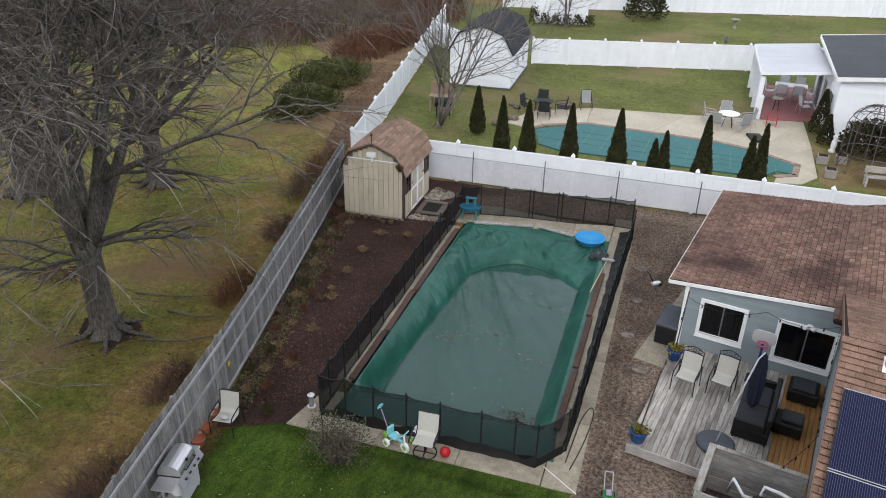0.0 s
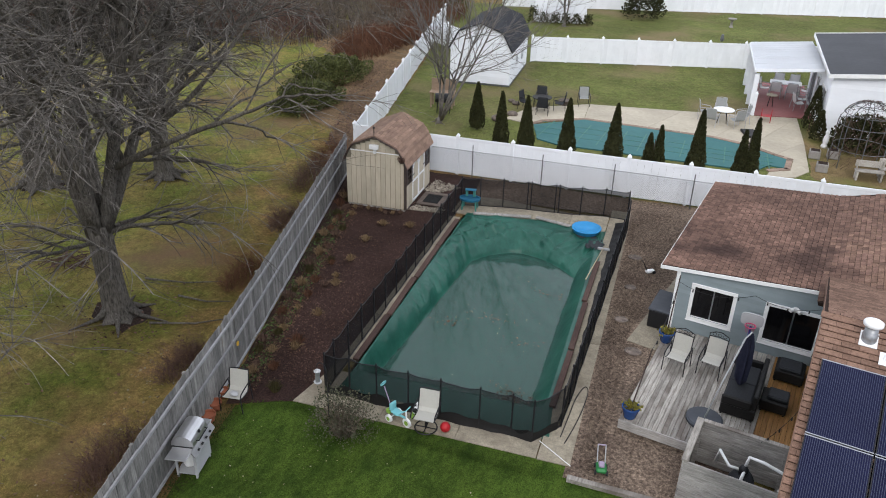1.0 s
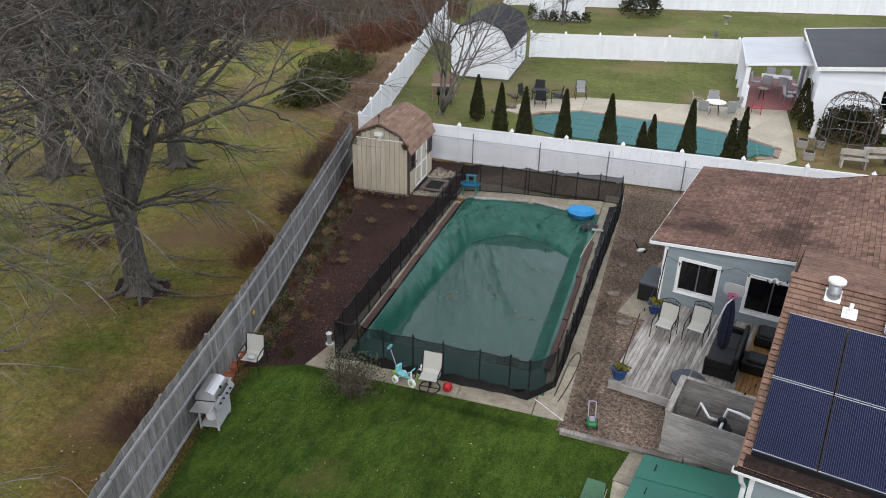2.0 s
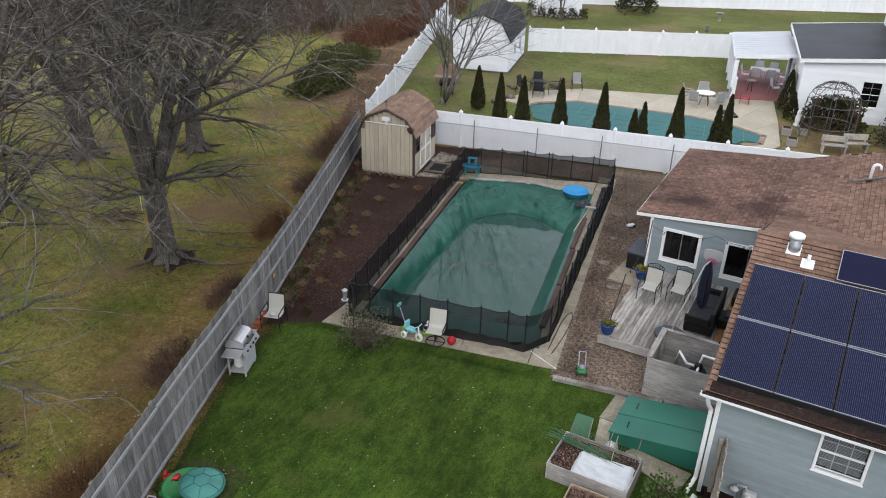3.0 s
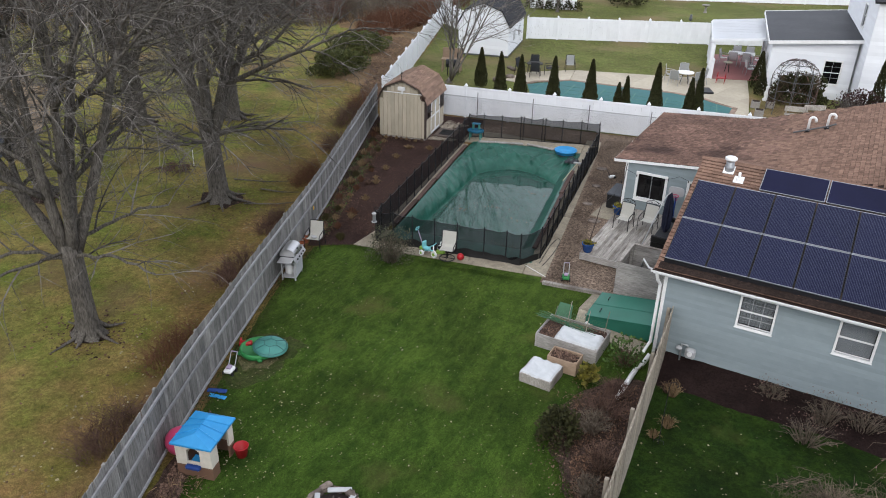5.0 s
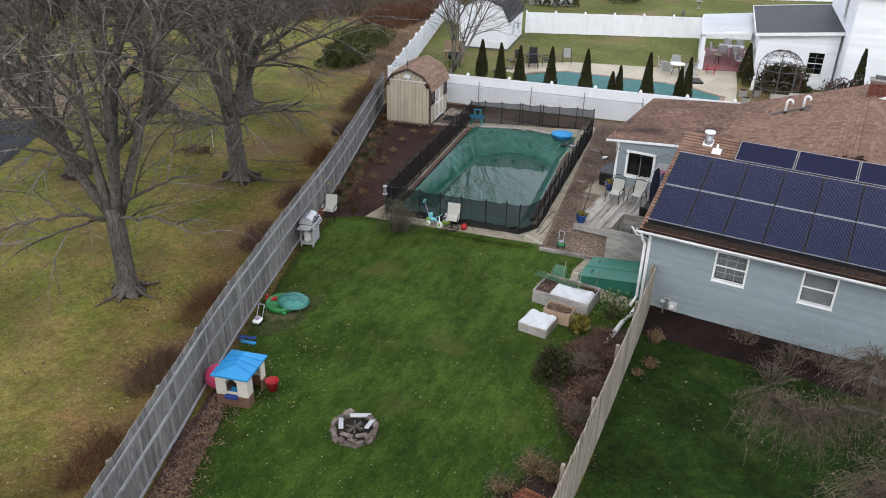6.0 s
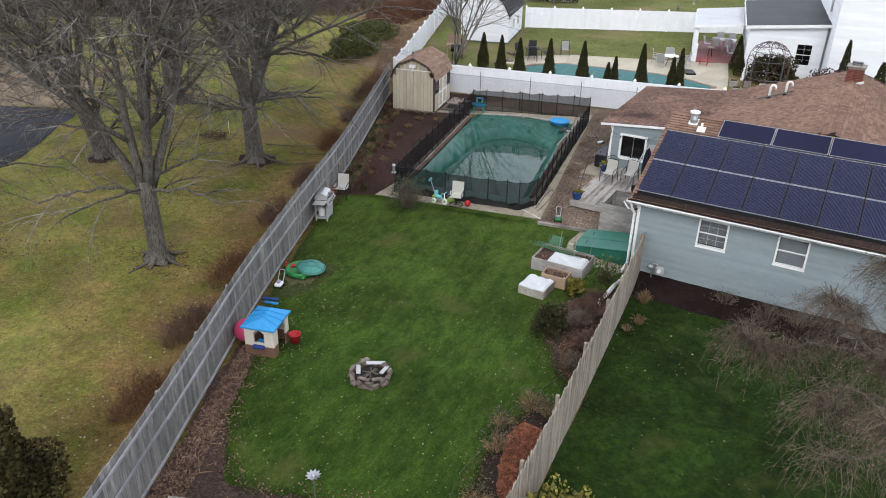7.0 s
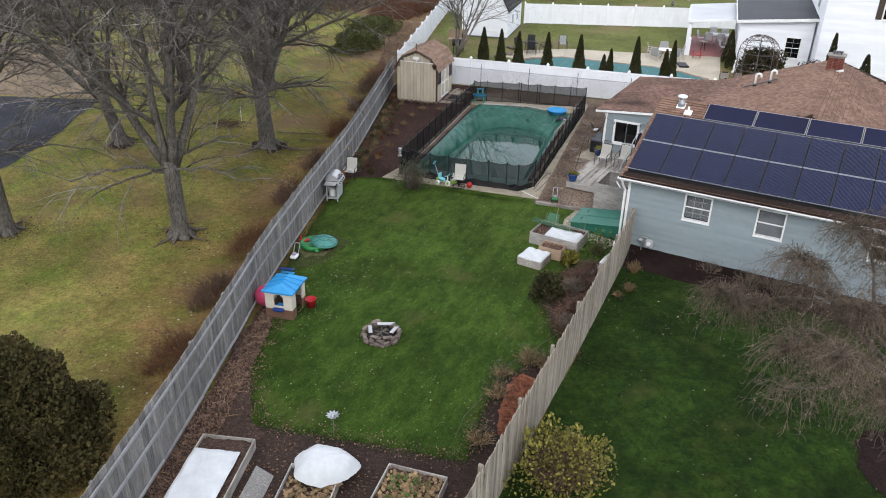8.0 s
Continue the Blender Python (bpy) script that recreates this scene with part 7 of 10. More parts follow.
vent_pipe(1.14, 3.86, roof_z(1.14, 3.86), 0.26, "short white plastic vent pipe with a white base")
gooseneck(2.22, 13.05)
gooseneck(2.86, 13.0)
chimney()
g = Geo()
g.tube([hw(1.75, 13.0, 3.46), hw(2.2, 12.98, 3.64), hw(2.9, 12.95, 3.92), hw(3.15, 13.0, 4.04)], 0.035, 6)
single("roof_bracket", g, M["wire"], "dark strap lying across the shingles at the pipes", "strap")

# wall fittings
g = Geo()
g.soft(-0.12, 0.12, -0.14, 0, 0, 0.2, 0.02)
single("wall_box", g, M["white_trim"], "white weatherproof box on the house wall", "wall box", m=HOUSE @ pose(WW - 0.03, 7.6, 1.9, 0, 0, 90))
ob = thing("floodlight", HOUSE @ pose(-0.55, SV - 0.04, 1.93), "small white twin floodlight under the eave", "floodlight")
part("base", Geo().lathe([(0.06, -0.02), (0.06, 0.02)], 10), M["white_trim"], ob)
for s in (-1, 1):
    part("lamp_head", Geo().tube([(s * 0.03, -0.03, 0), (s * 0.13, -0.13, -0.04)], [0.035, 0.065], 10), M["white_trim"], ob)
ob = thing("gas_meter", HOUSE @ pose(1.25, 0.12, 0), "light grey gas meter with pipework on the house wall", "meter")
part("body", Geo().soft(-0.14, 0.14, -0.12, 0.08, 0.42, 0.72, 0.05), M["grey_paint"], ob)
part("pipe", Geo().tube([(-0.26, 0, 0), (-0.26, 0, 0.78), (-0.1, 0, 0.78), (-0.1, 0, 0.7)], 0.025, 8), M["grey_paint"], ob, smooth=True)
part("dial", Geo().tube([(0, -0.12, 0.6), (0, -0.15, 0.6)], 0.07, 12), M["plastic_white"], ob)
part("regulator", Geo().lathe([(0.03, 0.60), (0.09, 0.64), (0.09, 0.67), (0.02, 0.72)], 12, (-0.32, -0.02, 0)), M["grey_paint"], ob)
g = Geo()
pts = [(0.05, 7.45, 0.30), (-0.05, 7.25, 0.12), (-0.2, 6.9, 0.07), (-0.26, 6.4, 0.07), (-0.33, 5.9, 0.07), (-0.42, 5.4, 0.07)]
g.tube(pts, 0.065, 10)
for k in range(24):
    p = Vector(pts[2]).lerp(Vector(pts[5]), k / 24)
    q = Vector(pts[2]).lerp(Vector(pts[5]), (k + 0.5) / 24)
    g.tube([p, q], 0.072, 10)
single("drain_pipe", g, M["plastic_white"], "white corrugated drain pipe lying from the downspout", "pipe", smooth=True)


# ---- deck ----
DZ = 0.30
D0, D1, DV0, DV1 = -3.70, WW - 0.03, 4.85, SV - 0.03
deck = thing("wooden_deck", HOUSE, "low weathered wooden deck of long boards beside the house", "deck")
n = 34
w = (D1 - D0) / n
for i in range(n):
    gg = Geo()
    x = D0 + i * w
    gg.soft(0.004, w - 0.004, 0, DV1 - DV0, -0.035, 0, 0.006)
    b = part("plank", gg, M["deck_wet"] if i > 25 else M["deck_wood"], deck)
    b.location = (x, DV0 + rng.uniform(-0.012, 0.012), DZ + rng.uniform(-0.003, 0.003))
rim = Geo()
rim.box(D0, D1, DV0 - 0.03, DV0 + 0.005, 0.05, DZ - 0.002)
part("rim_board", rim, M["box_wood"], deck)
part("rim_board", Geo().box(D0 + 0.02, D0 + 0.055, DV0 + 0.055, DV1, 0.05, DZ - 0.037), M["box_wood"], deck)
for x in (D0 + 0.1, -1.8, D1 - 0.1):
    for y in (DV0 + 0.1, DV1 - 0.2):
        part("joist_post", Geo().box(x - 0.045, x + 0.045, y - 0.045, y + 0.045, 0, DZ - 0.037), M["box_wood"], deck)

g = Geo()
g.prism([(-3.9, 16.75), (-3.05, 16.6), (-2.95, 17.0), (-2.55, 21.6), (-3.05, 21.7)], -0.05, 0.03)
single("concrete_pad", g, M["concrete"], "plain concrete pad beside the sunroom wall", "pavement", kind="structure")


def sling_chair(m, label, fabric, ring=False, group="sling patio chairs", metal=None, crest=False):
    """Outdoor chair: bent tube frame, armrests and a stretched fabric sling."""
    metal = metal or M["black_metal"]
    ob = thing("patio_chair", m, label, "chair", group)
    zs = 0.42
    seat_line = [(0.46, zs + 0.02), (0.28, zs - 0.02), (0.04, zs - 0.03), (-0.03, zs + 0.06), (-0.08, zs + 0.30), (-0.13, zs + 0.56)]
    w = 0.26
    def strip(line):
        gg = Geo()
        vs = []
        for y, z in line:
            vs += [(-w, -y + 0.25, z), (w, -y + 0.25, z), (w, -y + 0.25, z - 0.012), (-w, -y + 0.25, z - 0.012)]
        fs = []
        for i in range(len(line) - 1):
            a = 4 * i
            fs += [(a, a + 1, a + 5, a + 4), (a + 3, a + 7, a + 6, a + 2), (a, a + 4, a + 7, a + 3), (a + 1, a + 2, a + 6, a + 5)]
        fs += [(0, 3, 2, 1), (len(vs) - 4, len(vs) - 3, len(vs) - 2, len(vs) - 1)]
        gg.add(vs, fs)
        return gg
    part("seat", strip(seat_line[:4]), fabric, ob)
    part("backrest", strip(seat_line[3:]), fabric, ob)
    for s in (-1, 1):
        fr = Geo()
        fr.tube([(s * (w + 0.015), -y + 0.25, z) for y, z in seat_line], 0.015, 6)
        part("side_rail", fr, metal, ob)
        arm = Geo()
        arm.tube([(s * (w + 0.05), 0.33, zs + 0.26), (s * (w + 0.05), 0.05, zs + 0.24), (s * (w + 0.05), -0.24, zs + 0.20), (s * (w + 0.05), -0.30, zs + 0.1)], 0.018, 6)
        part("armrest", arm, metal, ob)
        if not ring:
            for a, b in (((-0.30, zs + 0.1), (-0.27, 0)), ((0.30, zs + 0.26), (0.38, 0))):
                part("leg", Geo().tube([(s * (w + 0.05), a[0], a[1]), (s * (w + 0.06), b[0], b[1])], 0.015, 6), metal, ob)
    part("back_rail", Geo().tube([(-w - 0.01, 0.385, zs + 0.57), (0, 0.395, zs + 0.60), (w + 0.01, 0.385, zs + 0.57)], 0.015, 6), metal, ob)
    if crest:
        top = zs + 0.60
        scroll = Geo().tube([(-w - 0.01, 0.385, zs + 0.5), (-w - 0.02, 0.40, top + 0.06), (-w * 0.5, 0.41, top + 0.13), (0, 0.415, top + 0.16), (w * 0.5, 0.41, top + 0.13), (w + 0.02, 0.40, top + 0.06), (w + 0.01, 0.385, zs + 0.5)], 0.014, 6)
        for c in (-0.15, 0.0, 0.15):
            scroll.tube([(c + 0.055 * math.cos(k * 0.7), 0.405, top + 0.055 + 0.05 * math.sin(k * 0.7)) for k in range(10)], 0.009, 5)
        part("crest", scroll, metal, ob, "black scrolled metal crest")
    if ring:
        rr = [(0.29 * math.cos(a / 20 * 6.2832), 0.05 + 0.29 * math.sin(a / 20 * 6.2832), 0.02) for a in range(21)]
        part("ring_base", Geo().tube(rr, 0.018, 6, False).tube([(-0.29, 0.05, 0.02), (0.29, 0.05, 0.02)], 0.014, 6).tube([(0, -0.24, 0.02), (0, 0.34, 0.02)], 0.014, 6), metal, ob)
        part("pedestal", Geo().tube([(0, 0.05, 0.02), (0, 0.05, zs - 0.06)], 0.03, 8), metal, ob)
    return ob


def on_deck(u, v, turn=0.0, size=1.0):
    return HOUSE @ pose(u, v, DZ, 0, 0, turn) @ Matrix.Scale(size, 4)


sling_chair(on_deck(-3.02, 7.65, -5, 0.92), "cream patio chair with scrolled black frame on the deck", M["sling"], crest=True)
sling_chair(on_deck(-2.18, 7.95, -5, 0.92), "cream patio chair with scrolled black frame on the deck", M["sling"], crest=True)
sling_chair(pose(-12.33, 9.55, 0.0, 0, 0, 12) @ Matrix.Scale(0.92, 4), "cream sling patio chair against the wooden fence", M["sling"])
sling_chair(pose(-7.62, 10.75, 0.03, 0, 0, 8) @ Matrix.Scale(0.95, 4), "cream swivel patio chair on a round base by the pool fence", M["sling"], True)

ob = thing("serving_dish", pose(-12.31, 9.50, 0.40, 0, 0, -8), "grey lidded dish resting on a chair seat", "dish")
part("bowl", Geo().lathe([(0.06, 0), (0.12, 0.03), (0.13, 0.05)], 14, (0, 0, 0), 1.0, 0.7), M["galv"], ob)
part("lid", Geo().lathe([(0.13, 0.05), (0.10, 0.08), (0.0001, 0.10)], 14, (0, 0, 0), 1.0, 0.7), M["grey_paint"], ob)


def wicker_seat(m, w, d, name, label, arms=True, back=True, pieces=1):
    ob = thing(name, m, label, "sofa" if pieces > 1 else "armchair", "black wicker furniture")
    part("base", Geo().soft(-w / 2, w / 2, -d / 2, d / 2, 0.03, 0.34, 0.03), M["wicker"], ob)
    for k in range(pieces):
        x0 = -w / 2 + 0.08 + (w - 0.16) * k / pieces
        part("seat_cushion", Geo().soft(x0, x0 + (w - 0.16) / pieces - 0.01, -d / 2 + 0.02, d / 2 - 0.14, 0.345, 0.45, 0.03), M["cushion"], ob)
    if back:
        part("backrest", Geo().soft(-w / 2, w / 2, d / 2 - 0.12, d / 2, 0.345, 0.78, 0.03), M["wicker"], ob)
    if arms:
        for s in (-1, 1):
            part("armrest", Geo().soft(s * w / 2 - 0.05, s * w / 2 + 0.05, -d / 2, d / 2 - 0.125, 0.345, 0.60, 0.03), M["wicker"], ob)
    for x in (-w / 2 + 0.05, w / 2 - 0.05):
        for y in (-d / 2 + 0.05, d / 2 - 0.05):
            part("foot", Geo().box(x - 0.025, x + 0.025, y - 0.025, y + 0.025, 0, 0.03), M["plastic_black"], ob)
    return ob


wicker_seat(on_deck(-1.22, 7.3, -90), 1.90, 0.82, "wicker_sofa", "black wicker two-seat sofa with charcoal cushions on the deck", pieces=2)
wicker_seat(on_deck(-0.47, 7.3, 90), 0.62, 0.64, "wicker_stool", "square black wicker footstool on the deck", False, False)
wicker_seat(on_deck(-0.30, 8.85, 0), 0.72, 0.72, "wicker_stool", "low black wicker ottoman against the sunroom wall", False, False)

ob = thing("patio_umbrella", on_deck(-1.87, 5.85, 0), "closed navy patio umbrella on a leaning white pole", "umbrella")
part("base", Geo().lathe([(0.42, 0), (0.44, 0.03), (0.44, 0.09), (0.40, 0.12), (0.08, 0.14), (0.0001, 0.14)], 28), M["grey_vinyl"], ob, "round slate-grey weighted base")
part("pole", Geo().tube([(0.0, -0.05, 0.1), (0.20, 0.52, 1.02), (0.42, 1.12, 1.92)], 0.02, 8), M["grey_paint"], ob, smooth=True)
part("arm", Geo().tube([(0.42, 1.12, 1.92), (0.52, 1.34, 2.0)], 0.02, 8), M["grey_paint"], ob)
fold = Geo()
k = 14
prof = [(0.05, 0.45), (0.13, 0.62), (0.15, 1.1), (0.12, 1.6), (0.06, 1.92), (0.02, 2.0)]
vs = []
for r_, z in prof:
    for j in range(k):
        a = 6.2832 * j / k
        q = r_ * (1.25 if j % 2 else 0.75)
        vs.append((0.52 + q * math.cos(a), 1.34 + q * math.sin(a), z))
fs = [(i * k + j, i * k + (j + 1) % k, (i + 1) * k + (j + 1) % k, (i + 1) * k + j) for i in range(len(prof) - 1) for j in range(k)]
fold.add(vs, fs)
part("canopy", fold, mat("navy_canvas", (0.012, 0.014, 0.030), (0.02, 0.022, 0.042), 8, 0.85, bump=0.2), ob, "folded navy canopy")

ob = thing("toy_basketball_hoop", on_deck(-1.5, 8.95, 0, 0.85), "toy basketball hoop with a grey backboard and a pink rim", "toy hoop")
part("base", Geo().soft(-0.25, 0.25, -0.3, 0.2, 0, 0.14, 0.05), M["plastic_black"], ob)
part("pole", Geo().tube([(0, 0, 0.1), (0, 0, 1.5)], 0.04, 8), M["plastic_navy"], ob)
bb = Geo()
prof = []
for a in range(24):
    t = 6.2832 * a / 24
    c, s = math.cos(t), math.sin(t)
    prof.append((0.34 * (abs(c) ** 0.5) * (1 if c > 0 else -1), 1.62 + 0.22 * (abs(s) ** 0.5) * (1 if s > 0 else -1)))
bb.add([(x, -0.06, z) for x, z in prof] + [(x, -0.02, z) for x, z in prof], [tuple(range(24)), tuple(range(24, 48))[::-1]] + [(i, 24 + i, 24 + (i + 1) % 24, (i + 1) % 24) for i in range(24)])
part("backboard", bb, M["grey_paint"], ob)
part("rim", Geo().tube([(0.16 * math.cos(a / 16 * 6.2832), -0.24 + 0.16 * math.sin(a / 16 * 6.2832), 1.5) for a in range(17)], 0.018, 6, False), M["plastic_pink"], ob)
net = Geo()
for a in range(10):
    t, t2 = a / 10 * 6.2832, (a + 0.5) / 10 * 6.2832
    net.tube([(0.16 * math.cos(t), -0.24 + 0.16 * math.sin(t), 1.5), (0.11 * math.cos(t2), -0.24 + 0.11 * math.sin(t2), 1.28)], 0.005, 3)
part("net", net, M["plastic_pink"], ob)

ob = thing("storage_box", pose(-3.12, 18.35, 0.03, 0, 0, -5.8), "black plastic deck storage box with a grey lid", "storage box")
part("body", Geo().soft(-0.33, 0.33, -0.62, 0.62, 0, 0.58, 0.03), M["plastic_black"], ob)
part("lid", Geo().soft(-0.36, 0.36, -0.65, 0.65, 0.58, 0.66, 0.03), M["grey_vinyl"], ob)


def planter(x, y, z, pole_top, label):
    ob = thing("planter_pot", pose(x, y, z), label, "planter", "blue planters with light poles")
    part("pot", Geo().lathe([(0.13, 0), (0.16, 0.05), (0.20, 0.24), (0.225, 0.30), (0.225, 0.34), (0.19, 0.34), (0.18, 0.28), (0.0001, 0.28)], 18), M["glaze_blue"], ob, smooth=True)
    gg = Geo()
    leaf_cloud(gg, random.Random(int(x * 10)), (0, 0, 0.28), 0.2, 0.2, 0.12, 110, 0.09, 0.9)
    part("plant", gg, M["leaf_yellow"], ob, kind="stuff")
    part("pole", Geo().tube([(0, 0, 0.2), tuple(pole_top)], 0.018, 6), M["shed_trim"], ob)
    return ob


planter(-3.12, 12.98, DZ, (0.22, 0.55, 1.75), "blue glazed pot with yellow-green plant and a light pole")
planter(-2.83, 16.75, DZ, (0.06, 0.35, 2.0), "blue glazed pot with a light pole at the house corner")


def string_lights():
    ob = thing("string_lights", Matrix.Identity(4), "black string lights hung along the wall and over the deck", "string lights")
    a0 = hw(-3.6, SV - 0.35, 2.0)
    runs = [(Vector((-2.9, 13.53, 2.05)), a0, 0.35), (a0, hw(-1.6, SV - 0.08, 2.02), 0.25), (hw(-1.6, SV - 0.08, 2.02), hw(0.12, SV - 0.2, 2.2), 0.2),
            (hw(0.12, SV - 0.2, 2.2), hw(0.05, 7.0, 2.1), 0.2), (hw(0.05, 7.0, 2.1), hw(0.06, 5.0, 2.1), 0.25), (hw(0.06, 5.0, 2.1), Vector((-0.2, 12.2, 1.2)), 0.1)]
    for a, b, sag in runs:
        pts = [a.lerp(b, i / 10) - Vector((0, 0, sag * 4 * (i / 10) * (1 - i / 10))) for i in range(11)]
        part("wire", Geo().tube(pts, 0.006, 4), M["plastic_black"], ob)
        for i in (2, 5, 8):
            part("bulb_holder", Geo().tube([pts[i], pts[i] - Vector((0, 0, 0.09))], [0.014, 0.02], 6), M["plastic_black"], ob)


string_lights()

# pump enclosure
ob = thing("pump_enclosure", HOUSE, "open-topped grey plank enclosure round the pool pump", "enclosure")
bu0, bu1, bv0, bv1, bz = -1.85, 0.10, 3.15, 4.64, 1.22
for i in range(6):
    z0, z1 = 0.03 + i * 0.198, 0.03 + i * 0.198 + 0.190
    part("plank", Geo().soft(bu0, bu1, bv0 - 0.035, bv0, z0, z1, 0.008), M["box_wood"], ob)
    part("plank", Geo().soft(bu0, bu1, bv1, bv1 + 0.035, z0, z1, 0.008), M["box_wood"], ob)
    part("plank", Geo().soft(bu0 - 0.035, bu0, bv0 - 0.03, bv1 + 0.03, z0, z1, 0.008), M["box_wood"], ob)
for x in (bu0 + 0.05, bu1 - 0.05):
    for y in (bv0 + 0.05, bv1 - 0.05):
        part("corner_post", Geo().box(x - 0.045, x + 0.045, y - 0.045, y + 0.045, 0, bz), M["box_wood"], ob)
part("top_board", Geo().soft(bu0 - 0.06, bu0 + 0.09, bv0 - 0.05, bv1 + 0.05, bz, bz + 0.035, 0.008), M["deck_wood"], ob)
part("top_board", Geo().soft(bu0 + 0.095, bu1, bv1 - 0.06, bv1 + 0.06, bz, bz + 0.035, 0.008), M["deck_wood"], ob)
ob = thing("pool_filter", HOUSE @ pose(-0.70, 3.85, 0.14), "grey pool filter tank with white plumbing pipes", "pool filter")
part("tank", Geo().lathe([(0.24, 0.02), (0.27, 0.1), (0.27, 0.5), (0.2, 0.64), (0.06, 0.68)], 18), M["cushion"], ob, smooth=True)
part("valve", Geo().lathe([(0.10, 0.66), (0.11, 0.78), (0.06, 0.86), (0.0001, 0.87)], 12), M["plastic_black"], ob, smooth=True)
part("pipe", Geo().tube([(0, 0, 0.78), (0.05, 0.1, 1.06), (0.35, 0.05, 1.08), (0.75, -0.05, 1.05)], 0.035, 8), M["plastic_white"], ob, smooth=True)
part("pipe", Geo().tube([(-0.05, 0, 0.74), (-0.3, -0.05, 0.78), (-0.55, 0.15, 0.95), (-0.62, 0.22, 0.5)], 0.035, 8), M["plastic_white"], ob, smooth=True)
part("pipe", Geo().tube([(0.02, -0.05, 0.78), (0.0, -0.25, 0.72), (-0.02, -0.28, 0.3)], 0.035, 8), M["plastic_white"], ob, smooth=True)
ob = thing("pool_pump", HOUSE @ pose(-1.35, 3.65, 0), "black pool pump motor inside the enclosure", "pump")
part("motor", Geo().tube([(-0.25, 0, 0.16), (0.2, 0, 0.16)], 0.11, 12), M["plastic_black"], ob, smooth=True)
part("foot", Geo().box(-0.2, 0.15, -0.09, 0.09, 0.0, 0.06), M["plastic_black"], ob)

# cellar hatch
ob = thing("cellar_hatch", HOUSE @ pose(0, 0, 0), "green painted steel cellar hatch with two leaves", "cellar hatch")
hu0, hu1, hv0, hv1 = -2.02, WW - 0.03, 0.95, 2.45
for y in (hv0, hv1 - 0.03):
    side = Geo()
    side.add([(hu0, y, 0), (hu1, y, 0), (hu1, y, 0.60), (hu0, y, 0.30), (hu0, y + 0.03, 0), (hu1, y + 0.03, 0), (hu1, y + 0.03, 0.60), (hu0, y + 0.03, 0.30)],
             [(3, 2, 1, 0)[::-1], (4, 5, 6, 7)[::-1], (0, 1, 5, 4), (1, 2, 6, 5), (2, 3, 7, 6), (3, 0, 4, 7)])
    part("cheek", side, M["bulkhead"], ob)
part("front", Geo().box(hu0 - 0.03, hu0, hv0, hv1, 0, 0.30), M["bulkhead"], ob)
mid = (hv0 + hv1) / 2
for a, b in ((hv0 - 0.05, mid - 0.01), (mid + 0.01, hv1 + 0.05)):
    lf = part("leaf", Geo().slab([(hu0 - 0.06, a, 0.32), (hu1, a, 0.63), (hu1, b, 0.63), (hu0 - 0.06, b, 0.32)], 0.035), M["bulkhead"], ob)
    part("handle", Geo().tube([(hu0 + 0.3, (a + b) / 2 - 0.08, 0.375), (hu0 + 0.3, (a + b) / 2 - 0.08, 0.42), (hu0 + 0.3, (a + b) / 2 + 0.08, 0.42), (hu0 + 0.3, (a + b) / 2 + 0.08, 0.375)], 0.012, 6), M["black_metal"], lf)
part("seam_strip", Geo().slab([(hu0 - 0.06, mid - 0.035, 0.332), (hu1, mid - 0.035, 0.642), (hu1, mid + 0.035, 0.642), (hu0 - 0.06, mid + 0.035, 0.332)], 0.006), M["bulkhead"], ob)

walk_path = new("path")
tagged(walk_path, "short tan concrete path beside the cellar hatch", "path", "", "structure")
for poly in ([(-2.5, 9.5), (-2.0, 9.45), (-1.85, 10.6), (-2.3, 10.6)], [(-1.75, 8.35), (-0.35, 7.55), (-0.1, 8.4), (-1.5, 8.72)], [(-2.4, 8.55), (-1.8, 8.4), (-1.98, 9.42), (-2.48, 9.47)]):
    part("slab", Geo().prism(poly, -0.06, 0.025), M["concrete"], walk_path)
g = Geo()
g.beam((-4.02, 10.56, 0.05), (-1.15, 10.72, 0.05), 0.14, 0.11)
single("timber_edging", g, M["deck_wood"], "long weathered timber edging the wood-chip bed", "edging", "timber edging")
g = Geo()
g.beam((-1.1, 10.74, 0.05), (-0.1, 11.05, 0.05), 0.14, 0.11)
single("timber_edging", g, M["box_wood"], "short weathered timber edging the wood-chip bed", "edging", "timber edging")
for x, y, q in ((-4.67, 22.1, 0.25), (-4.27, 17.8, 0.22), (-3.62, 16.25, 0.25), (-4.4, 19.9, 0.2)):
    gg = Geo()
    gg.lathe([(q, 0), (q, 0.03), (q * 0.94, 0.045), (0.0001, 0.045)], 14, (0, 0, 0), 1.0, 0.8)
    single("stepping_stone", gg, M["stone"], "flat round stepping stone in the wood chips", "stone", "stepping stones", m=pose(x, y, 0.012))


